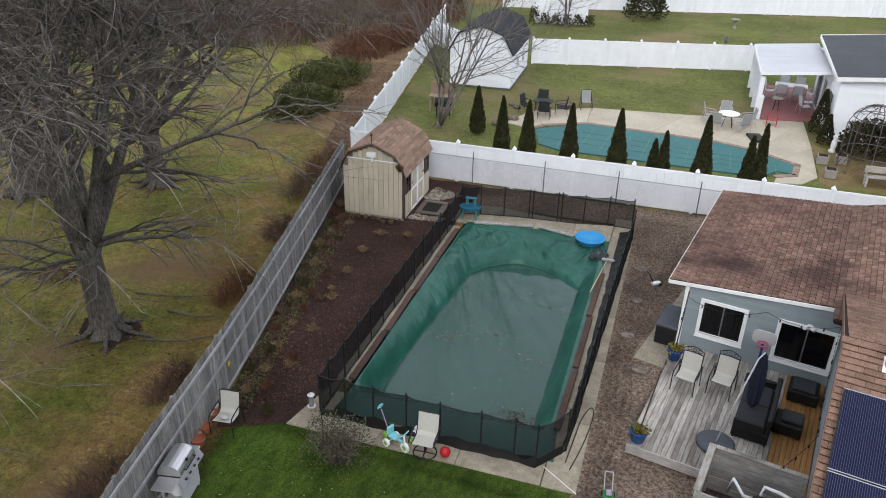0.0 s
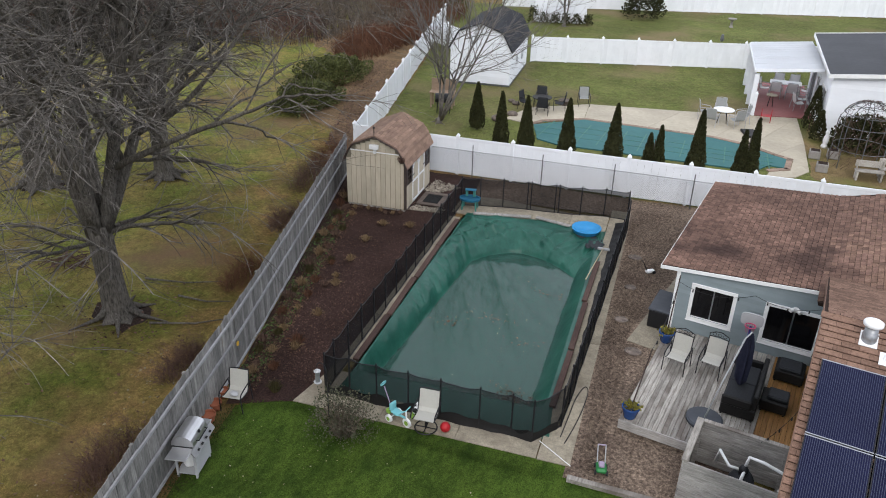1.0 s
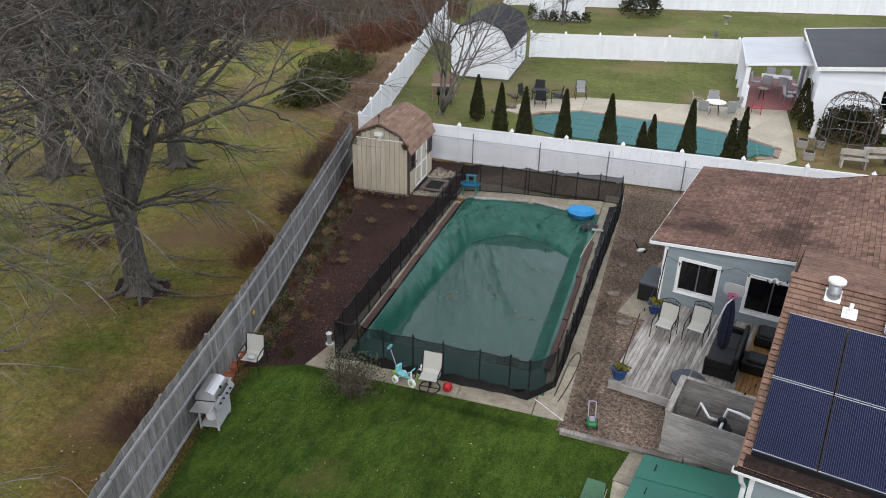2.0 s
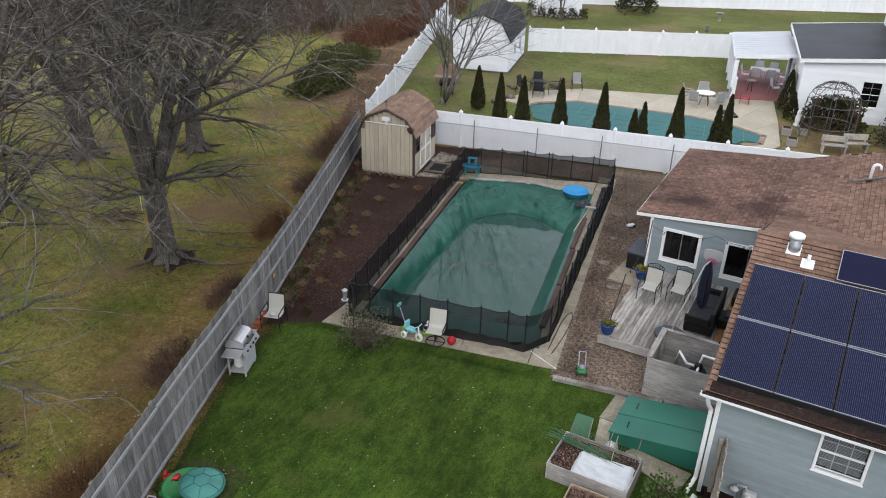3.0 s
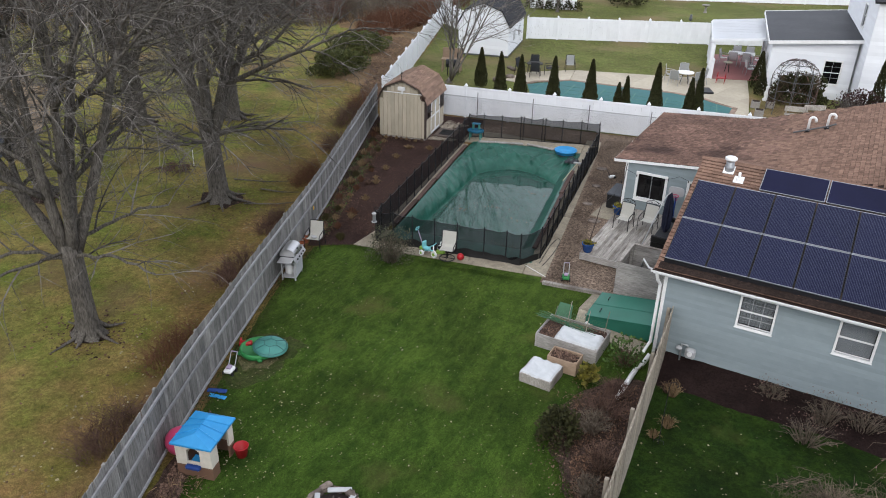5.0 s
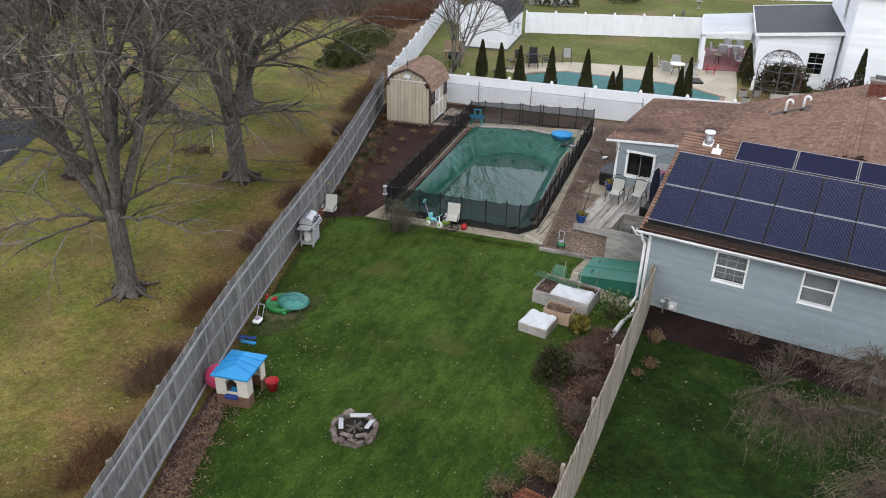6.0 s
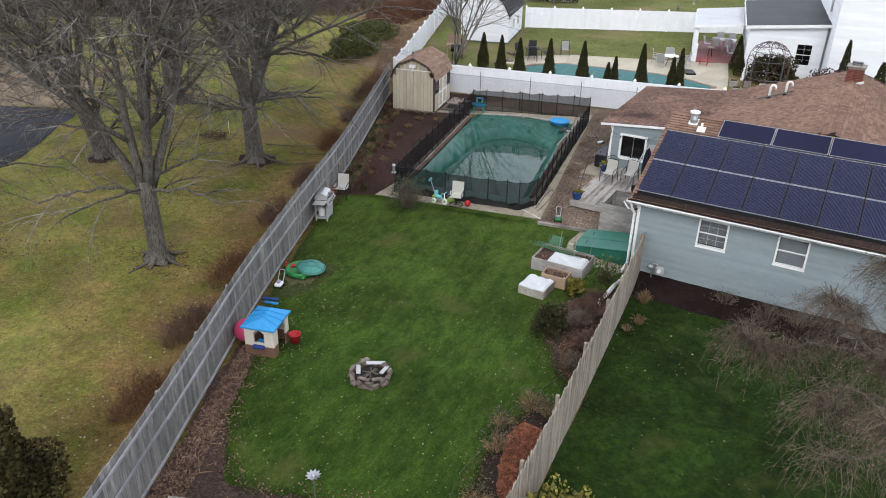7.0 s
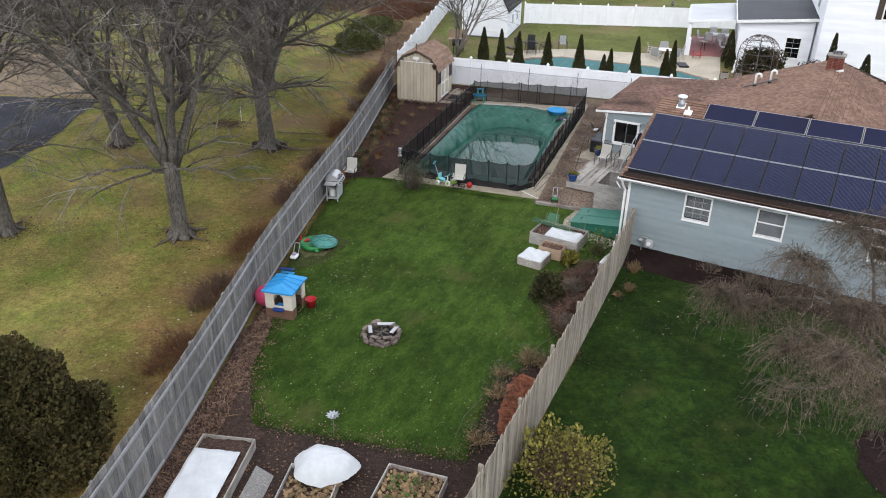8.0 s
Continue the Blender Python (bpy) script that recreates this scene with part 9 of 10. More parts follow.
def push_toy(x, y, turn, body, accent, label):
    ob = thing("push_toy", pose(x, y, 0.0, 0, 0, turn) @ Matrix.Scale(0.75, 4), label, "push toy", "toy mowers")
    part("body", Geo().soft(-0.16, 0.16, -0.22, 0.20, 0.08, 0.24, 0.05), body, ob)
    part("motor", Geo().soft(-0.09, 0.09, -0.12, 0.10, 0.24, 0.34, 0.03), accent, ob)
    for xx in (-0.17, 0.17):
        for yy in (-0.15, 0.15):
            part("wheel", Geo().tube([(xx - 0.03, yy, 0.08), (xx + 0.03, yy, 0.08)], 0.08, 12), M["plastic_black"], ob)
    for xx in (-0.12, 0.12):
        part("handle_bar", Geo().tube([(xx, 0.18, 0.2), (xx, 0.5, 0.62)], 0.018, 6), M["grey_paint"], ob)
    part("grip", Geo().tube([(-0.12, 0.5, 0.62), (0.12, 0.5, 0.62)], 0.022, 6), accent, ob)


push_toy(-10.33, 2.05, 12, M["plastic_white"], M["lilac"], "white and lilac toy lawn mower by the fence")
push_toy(-3.38, 11.15, 15, M["plastic_green"], M["lilac"], "green and blue toy lawn mower on the wood chips")
ob = thing("toy_car", pose(-10.72, 3.3, 0, 0, 0, 35) @ Matrix.Scale(0.78, 4), "red plastic ride-on toy by the fence", "toy")
part("body", Geo().soft(-0.24, 0.24, -0.13, 0.13, 0.06, 0.22, 0.05), M["plastic_red"], ob)
part("seat", Geo().soft(-0.2, -0.12, -0.1, 0.1, 0.22, 0.36, 0.03), M["plastic_red"], ob)
for xx in (-0.15, 0.15):
    for yy in (-0.15, 0.12):
        part("wheel", Geo().tube([(xx, yy, 0.07), (xx, yy + 0.03, 0.07)], 0.07, 10), M["plastic_black"], ob)
for k, (x, y, a) in enumerate(((-9.98, 1.06, 8), (-10.12, 1.24, 18))):
    ob = thing("blue_sled", pose(x, y, 0.0, 0, 0, a), "flat blue plastic sled lying on the grass", "sled", "blue sleds")
    part("board", Geo().soft(-0.26, 0.26, -0.07, 0.07, 0.01, 0.05 + 0.02 * k, 0.02), M["plastic_navy"] if k else M["plastic_blue"], ob)


def playhouse():
    ob = thing("playhouse", pose(-8.98, -1.55, 0, 0, 0, 10), "cream plastic playhouse with a blue roof and brown base", "playhouse")
    W3, D3, H0, H1 = 0.88, 1.02, 0.34, 0.96
    t = 0.05
    low = Geo()
    low.box(0, W3, 0, t, 0, H0).box(0, W3, D3 - t, D3, 0, H0).box(0, t, t, D3 - t, 0, H0).box(W3 - t, W3, t, 0.30, 0, H0).box(W3 - t, W3, 0.80, D3 - t, 0, H0)
    part("base_wall", low, M["plastic_tan"], ob)
    def arch_wall(y, ax):
        gg = Geo()
        # wall with an arched opening in its middle
        o0, o1, oz0, oz1 = 0.28, 0.60, H0 + 0.10, H0 + 0.42
        for a, b, c, e in ((0, o0, H0, H1), (o1, W3, H0, H1), (o0, o1, H0, oz0)):
            gg.box(a, b, y, y + t, c, e)
        n = 8
        for i in range(n):
            x0, x1 = o0 + (o1 - o0) * i / n, o0 + (o1 - o0) * (i + 1) / n
            z = oz1 + 0.10 * math.sin(math.pi * (i + 0.5) / n)
            gg.box(x0, x1, y, y + t, z, H1)
        return gg
    part("wall", arch_wall(0.0, 0), M["plastic_cream"], ob)
    part("wall", arch_wall(D3 - t, 0), M["plastic_cream"], ob)
    part("wall", Geo().box(0, t, t, D3 - t, H0, H1), M["plastic_cream"], ob)
    part("wall", Geo().box(W3 - t, W3, t, 0.30, H0, H1).box(W3 - t, W3, 0.80, D3 - t, H0, H1).box(W3 - t, W3, 0.30, 0.80, 0.86, H1), M["plastic_cream"], ob)
    part("flower_box", Geo().soft(0.26, 0.62, -0.13, -0.002, H0 - 0.04, H0 + 0.07, 0.03), M["plastic_navy"], ob)
    part("table", Geo().box(0.30, 0.58, t, 0.3, H0 + 0.02, H0 + 0.05), M["plastic_blue"], ob)
    rf = Geo()
    o = 0.07
    zr, ze = 1.13, 0.96
    a, b, c, e = (-o, -o, ze), (W3 + o, -o, ze), (W3 + o, D3 + o, ze), (-o, D3 + o, ze)
    r0, r1 = (W3 / 2, 0.18, zr), (W3 / 2, D3 - 0.18, zr)
    rf.add([a, b, c, e, r0, r1, (-o, -o, ze - 0.05), (W3 + o, -o, ze - 0.05), (W3 + o, D3 + o, ze - 0.05), (-o, D3 + o, ze - 0.05)],
           [(0, 1, 4), (1, 2, 5, 4), (2, 3, 5), (3, 0, 4, 5), (0, 6, 7, 1), (1, 7, 8, 2), (2, 8, 9, 3), (3, 9, 6, 0), (9, 8, 7, 6)])
    roof = part("roof", rf, M["plastic_blue"], ob)
    for k in range(1, 4):
        yy = -o + (D3 + 2 * o) * k / 4
        part("batten", Geo().tube([(W3 + o, yy, ze + 0.01), (W3 / 2, 0.18 + (D3 - 0.36) * k / 4, zr + 0.01), (-o, yy, ze + 0.01)], 0.018, 5), M["plastic_blue"], roof)
    return ob


playhouse()
single("exercise_ball", Geo().ball((0, 0, 0.34), 0.34, 24, 16), M["plastic_pink"], "big pink exercise ball between playhouse and fence", "ball", m=pose(-9.42, -0.95, 0), smooth=True)
ob = thing("bucket", pose(-8.06, -0.45, 0) @ Matrix.Scale(0.85, 4), "red plastic tub beside the playhouse", "tub")
part("shell", Geo().lathe([(0.15, 0), (0.20, 0.32), (0.22, 0.34), (0.19, 0.34), (0.14, 0.04), (0.0001, 0.04)], 18), M["plastic_red"], ob, smooth=True)


def fire_pit():
    ob = thing("fire_pit", pose(-5.25, -1.0, 0, 0, 0, 20) @ Matrix.Scale(0.87, 4), "ring of rough stones round an ashy fire pit", "fire pit")
    r = random.Random(9)
    part("ash_bed", Geo().lathe([(0.54, 0.0), (0.50, 0.05), (0.0001, 0.06)], 16), M["ash"], ob)
    for ring, (rad, z, n) in enumerate(((0.62, 0.0, 16), (0.60, 0.10, 14))):
        for k in range(n):
            if ring and k in (2, 3, 7, 8, 11):
                continue
            a = (k + 0.5 * ring + r.uniform(-0.1, 0.1)) / n * 6.2832
            gg = Geo()
            sx, sy, sz = r.uniform(0.09, 0.17), r.uniform(0.055, 0.09), r.uniform(0.045, 0.075)
            gg.soft(-sx, sx, -sy, sy, 0, 1.8 * sz, 0.022)
            gg.v = [(x + r.uniform(-.035, .035), y + r.uniform(-.03, .03), zz + r.uniform(-.02, .02)) for x, y, zz in gg.v]
            s = part("stone", gg, M["stone"], ob)
            rj = rad + r.uniform(-0.05, 0.05)
            s.matrix_basis = pose(rj * math.cos(a), rj * math.sin(a), z, r.uniform(-6, 6) * ring, r.uniform(-8, 8), math.degrees(a) + 90 + r.uniform(-18, 18))
    for k, (x, y, a, L) in enumerate(((-0.40, 0.05, 100, 0.55), (0.42, 0.1, 70, 0.45), (0.1, 0.45, 12, 0.62), (-0.15, -0.42, -20, 0.4), (0.25, -0.40, 25, 0.34))):
        s = part("flat_stone", Geo().soft(-L / 2, L / 2, -0.07, 0.07, 0, 0.05, 0.015), M["grey_paint"] if k < 3 else M["stone"], ob)
        s.matrix_basis = pose(x, y, 0.19, r.uniform(-9, 9), r.uniform(-9, 9), a)
    for k in range(9):
        a = r.uniform(0, 3.14)
        part("charred_log", Geo().tube([(-0.25 * math.cos(a), -0.25 * math.sin(a), 0.12), (0.25 * math.cos(a), 0.25 * math.sin(a), 0.18)], [0.035, 0.025], 7), M["ash"] if k % 2 else M["bark"], ob)


fire_pit()
ob = thing("garden_spinner", pose(-4.25, -5.45, 0), "silver flower-shaped garden spinner on a stake", "garden spinner")
part("stake", Geo().tube([(0, 0, 0), (0, 0, 0.62)], 0.012, 6), M["galv"], ob)
for k in range(10):
    a = k / 10 * 6.2832
    gg = Geo()
    leaf_shape(gg, Vector((0.03 * math.cos(a), 0.03 * math.sin(a), 0.63)), Vector((math.cos(a), math.sin(a), 0.35)), Vector((0, 0, 1)), 0.16, 0.28)
    part("petal", gg, M["alu"], ob)
part("hub", Geo().ball((0, 0, 0.64), 0.04, 8, 6), M["steel"], ob)


def raised_bed(m, w, d, h, board, label, soil=True):
    ob = thing("raised_bed", m, label, "raised bed", "raised garden beds")
    for a, b, c, e in ((0, w, -0.03, 0), (0, w, d, d + 0.03), (-0.03, 0, -0.03, d + 0.03), (w, w + 0.03, -0.03, d + 0.03)):
        part("side_board", Geo().soft(a, b, c, e, 0, h, 0.006), board, ob)
    for x, y in ((0.03, 0.03), (w - 0.03, 0.03), (0.03, d - 0.03), (w - 0.03, d - 0.03)):
        part("corner_post", Geo().box(x - 0.025, x + 0.025, y - 0.025, y + 0.025, 0, h + 0.01), board, ob)
    gg = Geo()
    n = 10
    vs = [(w * i / n, d * j / n, h - 0.09 + 0.05 * noise.noise(Vector((i * 0.7, j * 0.7, w)))) for j in range(n + 1) for i in range(n + 1)]
    gg.add(vs, [(j * (n + 1) + i, j * (n + 1) + i + 1, (j + 1) * (n + 1) + i + 1, (j + 1) * (n + 1) + i) for j in range(n) for i in range(n)])
    part("soil", gg, M["leaf_litter"], ob, smooth=True)
    return ob


def frost_cloth(m, w, d, sag, label, edge=0.0, seed=0, dome=0.0):
    """A loose sheet with folds; hangs over the edge by edge."""
    gg = Geo()
    n = 44
    vs = []
    for j in range(n + 1):
        for i in range(n + 1):
            u, v = i / n, j / n
            x = w * u + 0.03 * noise.noise(Vector((u * 3, v * 3, seed)))
            y = d * v + 0.03 * noise.noise(Vector((u * 3, v * 3, seed + 4)))
            z = -sag * 4 * u * (1 - u) * 4 * v * (1 - v) * 0.25 + 0.05 * abs(noise.noise(Vector((u * 3 + v * 2, v * 3, seed + 8)))) + 0.018 * abs(noise.noise(Vector((u * 7 + v * 3, v * 3, seed)))) + 0.003 * noise.noise(Vector((u * 24, v * 16, seed)))
            rim = min(u, v, 1 - u, 1 - v)
            if rim < 0.06:
                z -= edge * (1 - rim / 0.06)
            vs.append((x, y, z + 0.02))
    gg.add(vs, [(j * (n + 1) + i, j * (n + 1) + i + 1, (j + 1) * (n + 1) + i + 1, (j + 1) * (n + 1) + i) for j in range(n) for i in range(n)])
    return single("frost_cloth", gg, M["fleece"], label, "frost cloth", "white frost cloths", m=m, smooth=True)


A = pose(-3.12, 6.92, 0, 0, 0, -6)
raised_bed(A, 1.80, 1.18, 0.46, M["box_wood"], "large grey wooden raised bed with stakes and white cloth")
frost_cloth(A @ pose(0.52, -0.03, 0.47, 0, 0, 3), 1.30, 0.78, 0.10, "white frost cloth over part of a raised bed", 0.10, 1)
raised_bed(pose(-2.50, 6.02, 0, 0, 0, -5), 0.80, 0.50, 0.42, M["raw_wood"], "small raw pine raised bed with dry soil")
B = pose(-3.0, 5.12, 0, 0, 0, -8)
raised_bed(B, 0.85, 0.82, 0.30, M["deck_wood"], "low pale wooden raised bed under white cloth")
frost_cloth(B @ pose(-0.03, -0.03, 0.31), 0.90, 0.88, 0.03, "white frost cloth stretched over a low bed", 0.06, 2)
st = thing("garden_stakes", A, "bundle of thin green and bamboo garden stakes across the bed", "stakes")
r8 = random.Random(8)
for k in range(20):
    y0, y1 = 0.86 + r8.uniform(-0.14, 0.2), 0.74 + r8.uniform(-0.12, 0.22)
    x0, x1 = -0.28 + r8.uniform(-0.15, 0.3), 1.35 + r8.uniform(-0.45, 0.2)
    part("stake", Geo().tube([(x0, y0, 0.50 + 0.006 * k), ((x0 + x1) / 2, (y0 + y1) / 2 + r8.uniform(-0.03, 0.03), 0.50 + 0.005 * k), (x1, y1, 0.49 + 0.004 * k)], 0.0065, 5), M["stake_green"] if k % 5 else M["straw"], st)
uprights = ((0.52, 1.12, 1.12), (1.02, 1.13, 1.02), (1.22, 0.72, 1.22), (1.68, 1.08, 1.15), (0.08, 1.15, 0.80))
for x, y, h in uprights:
    part("upright_stake", Geo().tube([(x, y, 0.3), (x + 0.03, y + 0.02, h * 0.7), (x + 0.07, y + 0.02, h)], 0.011, 5), M["wood_tan"], st)
g = Geo()
for k in range(30):
    x = 0.1 + 1.6 * k / 29
    g.tube([(x, 1.13, 0.46), (x + 0.02, 1.14 + 0.02 * math.sin(k), 0.74 - 0.08 * math.sin(k * 0.33) ** 2)], 0.0022, 3, False)
for k in range(6):
    z = 0.48 + 0.045 * k
    g.tube([(0.1, 1.13, z), (0.6, 1.15, z - 0.02), (1.1, 1.13, z - 0.03), (1.72, 1.14, z)], 0.0022, 3, False)
part("netting", g, M["stake_green"], st, "thin garden netting strung behind the bed", kind="stuff")
scatter("dry_leaves", on_quad(*[tuple((A @ Vector((x, y, 0)))[:2]) for x, y in ((0.05, 0.05), (0.6, 0.05), (1.7, 1.1), (0.05, 1.1))]), 1100, 0.045, M["leaf_mauve"], "brown dead leaves on the soil of the raised bed", 41, 0.40, False)
PB = pose(-2.50, 6.02, 0, 0, 0, -5)
scatter("dry_leaves", on_quad(*[tuple((PB @ Vector((x, y, 0)))[:2]) for x, y in ((0.05, 0.05), (0.75, 0.05), (0.75, 0.45), (0.05, 0.45))]), 600, 0.05, M["leaf_mauve"], "brown dead stems and leaves in the small bed", 42, 0.36, False)
g = Geo()
vs = [(0, 0, 0), (0.55, 0.1, 0.02), (0.5, 0.6, 0.45), (0.1, 0.55, 0.5)]
g.slab([Vector(v) for v in vs], 0.02)
single("green_panel", g, M["stake_green"], "green plastic netting panel leaning on the bed", "netting", m=pose(-3.05, 8.25, 0.02, 0, 0, 0))
single("white_jug", Geo().lathe([(0.09, 0), (0.11, 0.03), (0.11, 0.16), (0.03, 0.22), (0.03, 0.25)], 12), M["plastic_white"], "white plastic jug behind the raised bed", "jug", m=pose(-2.0, 8.45, 0.0), smooth=True)

raised_bed(pose(-6.95, -6.98, 0, 0, 0, 16) @ pose(0, -2.6, 0), 1.25, 2.6, 0.30, M["deck_wood"], "long raised bed with white cloth over most of it")
frost_cloth(pose(-6.95, -6.98, 0.32, 0, 0, 16) @ pose(-0.02, -2.62, 0), 1.12, 2.15, 0.12, "long white frost cloth sagging over a raised bed", 0.05, 3)
raised_bed(pose(-4.50, -6.75, 0, 0, 0, 14) @ pose(0, -2.4, 0), 1.15, 2.2, 0.30, M["box_wood"], "raised bed with dry weeds under a white cloth")
g = Geo()
n, k = 72, 12
vs = [(0, 0, 0.40)]
for i in range(1, k + 1):
    for j in range(n):
        a = 6.2832 * j / n
        q = i / k
        wob = 1 + 0.06 * math.sin(a * 3 + 1) + 0.03 * math.sin(a * 7)
        vs.append((0.76 * q * math.cos(a) * wob, 0.62 * q * math.sin(a) * wob, 0.40 * (1 - q ** 3) + 0.07 * q * abs(noise.noise(Vector((a * 2.2, q * 1.5, 4)))) + 0.03 * abs(noise.noise(Vector((q * 5 * math.cos(a), q * 5 * math.sin(a), 4))))))
fs = [(0, 1 + j, 1 + (j + 1) % n) for j in range(n)]
for i in range(k - 1):
    for j in range(n):
        a, b = 1 + i * n + j, 1 + i * n + (j + 1) % n
        fs.append((a, a + n, b + n, b))
g.add(vs, fs)
single("frost_cloth", g, M["fleece"], "rounded white frost cloth draped over plants", "frost cloth", "white frost cloths", m=pose(-3.72, -6.72, 0.28, 0, 0, 18), smooth=True)
raised_bed(pose(-2.42, -6.0, 0, 0, 0, 6) @ pose(0, -2.3, 0), 1.36, 2.3, 0.28, M["deck_wood"], "raised bed full of dry weeds and seedlings")
scatter("weeds", on_quad((-2.3, -6.1), (-1.1, -6.0), (-0.95, -8.0), (-2.1, -8.1)), 900, 0.13, M["straw"], "dry weeds standing in a raised bed", 31, 0.2, False)
scatter("weeds", on_quad((-2.2, -6.2), (-1.3, -6.1), (-1.2, -7.8), (-2.0, -7.9)), 260, 0.12, M["green_plant"], "green seedlings in a raised bed", 32, 0.2, False)
scatter("weeds", on_quad((-4.3, -7.2), (-3.2, -6.9), (-2.8, -8.7), (-3.8, -8.9)), 700, 0.12, M["straw"], "dry weeds in the cloth-covered bed", 33, 0.22, False)
g = Geo()
g.slab([(-0.3, -0.5, 0.30), (0.1, -0.5, 0.05), (0.1, 0.5, 0.05), (-0.3, 0.5, 0.30)], 0.03)
single("loose_plank", g, M["wood_grey"], "grey plank leaning against a raised bed", "plank", m=pose(-4.75, -7.75, 0, 0, 0, 14))
g = Geo()
pts = [(-0.45, 1.3, 0.02), (-0.75, 0.6, 0.02), (-0.95, -0.2, 0.02), (-1.25, -0.6, 0.02), (-1.35, -1.3, 0.02), (-1.4, -2.2, 0.02), (-1.6, -3.4, 0.02), (-1.5, -4.3, 0.02)]
g.tube(pts, 0.009, 5)
single("garden_hose", g, M["hose"], "thin green garden hose lying on the lawn", "hose", smooth=True)
g = Geo()
for k in range(70):
    a = r8.uniform(0, 6.283)
    x, y = r8.uniform(-0.7, 0.7), r8.uniform(-0.5, 0.5)
    g.tube([(x, y, 0.05 + r8.random() * 0.2), (x + 0.6 * math.cos(a), y + 0.6 * math.sin(a), 0.05 + r8.random() * 0.25)], [0.02, 0.008], 4)
single("brush_pile", g, M["twig_brown"], "low pile of broken sticks in the field", "brush pile", "", "stuff", pose(-22.0, 13.4, -0.03))
single("stick_post", Geo().tube([(0, 0, 0), (0.02, 0, 0.9)], 0.014, 6), M["plastic_white"], "short white marker post in the field", "post", m=pose(-21.7, 14.2, -0.03))
for k, (x0, y0, x1, y1) in enumerate(((-17.0, 11.6, -14.9, 12.9), (-19.0, 13.6, -16.6, 14.5), (-17.3, 13.2, -15.6, 13.6))):
    g = Geo()
    g.tube([(x0, y0, 0.02), ((x0 + x1) / 2 + 0.2, (y0 + y1) / 2 - 0.15, 0.05), (x1, y1, 0.03)], [0.035, 0.025, 0.012], 6)
    single("fallen_branch", g, M["bark"], "dark fallen branch lying in the grass", "branch", "fallen branches")
ob = thing("garden_tool", pose(-4.0, 21.2, 0.012, 0, 0, 40) @ Matrix.Scale(0.75, 4), "small black and white garden cultivator on the wood chips", "garden tool")
part("body", Geo().soft(-0.2, 0.2, -0.1, 0.1, 0.04, 0.18, 0.03), M["plastic_white"], ob)
part("handle", Geo().tube([(-0.15, 0, 0.15), (-0.35, 0.05, 0.55), (-0.35, 0.25, 0.6)], 0.02, 6), M["plastic_black"], ob)
part("wheel", Geo().tube([(0.15, -0.14, 0.08), (0.15, 0.14, 0.08)], 0.08, 10), M["plastic_black"], ob)
ob = thing("plant_stand", HOUSE @ pose(7.1, -0.55, 0.05), "small grey metal plant stand in the mulch", "plant stand")
for x in (-0.25, 0.25):
    for y in (-0.15, 0.15):
        part("leg", Geo().tube([(x, y, 0), (x, y, 0.75)], 0.015, 6), M["galv"], ob)
for z in (0.3, 0.75):
    part("shelf", Geo().box(-0.27, 0.27, -0.17, 0.17, z, z + 0.02), M["galv"], ob)


ob = thing("garden_pole", pose(0.88, 4.15, 0), "thin black metal garden pole with a hooked top", "garden pole")
part("shaft", Geo().tube([(0, 0, -0.02), (0.01, 0, 1.72)], 0.010, 6), M["black_metal"], ob)
part("hook", Geo().tube([(0.01, 0, 1.72), (0.03, 0, 1.84), (0.12, 0, 1.88), (0.20, 0, 1.80), (0.19, 0, 1.74)], 0.009, 6), M["black_metal"], ob)
part("foot", Geo().tube([(-0.12, 0, -0.01), (-0.12, 0, 0.10), (0.12, 0, 0.10), (0.12, 0, -0.01)], 0.008, 5), M["black_metal"], ob)
tuft(0.98, 4.85, 0.36, 0.42, 731, "dry tan grass clump beside the picket fence", M["straw"])
tuft(0.72, 4.3, 0.25, 0.3, 732, "dry tan grass clump beside the picket fence", M["straw"])
tuft(0.75, 6.3, 0.30, 0.38, 733, "dry tan grass clump beside the picket fence", M["leaf_mauve"])
scatter("fallen_leaves", on_quad((0.5, 5.2), (3.4, 5.6), (2.6, 2.2), (0.45, 2.2)), 22, 0.06, M["leaf_pale"], "large pale leaves on the side lawn by the picket fence", 43, 0.014)


# ---- neighbouring yard ----
pool2 = [(-12.45, 35.0), (-11.6, 32.9), (-10.5, 32.5), (-2.2, 33.05), (-1.1, 33.5), (-0.75, 34.2), (-0.05, 34.15), (0.0, 35.5), (-0.9, 35.9), (-1.9, 36.6), (-3.6, 37.1), (-10.2, 37.1)]
pav = new("pavement")
tagged(pav, "tan concrete pool terrace of large jointed slabs", "pavement", "", "structure")
outer2 = [(-14.2, 35.4), (-13.6, 38.0), (-10.7, 40.15), (-5.6, 41.3), (-1.75, 42.3), (0.35, 42.9), (0.75, 38.5), (1.0, 34.2), (0.4, 33.1), (-0.8, 32.6)]
inner2 = [(-12.75, 35.05), (-12.3, 36.0), (-10.3, 37.35), (-6.9, 37.36), (-3.5, 37.4), (-1.7, 36.9), (-0.5, 36.0), (0.3, 35.6), (0.2, 33.95), (-0.7, 33.3)]
for i in range(9):
    poly = [outer2[i + 1], outer2[i], inner2[i], inner2[i + 1]]
    cxx, cyy = sum(p[0] for p in poly) / 4, sum(p[1] for p in poly) / 4
    poly = [(cxx + (x - cxx) * 0.994, cyy + (y - cyy) * 0.994) for x, y in poly]
    part("slab", Geo().prism(poly, -0.06, 0.03), M["patio_tan"], pav)
ob = thing("swimming_pool", Matrix.Identity(4), "neighbour's pool under a taut teal safety cover", "swimming pool")
part("safety_cover", Geo().prism(pool2, -0.02, 0.05), M["pool_cover"], ob)
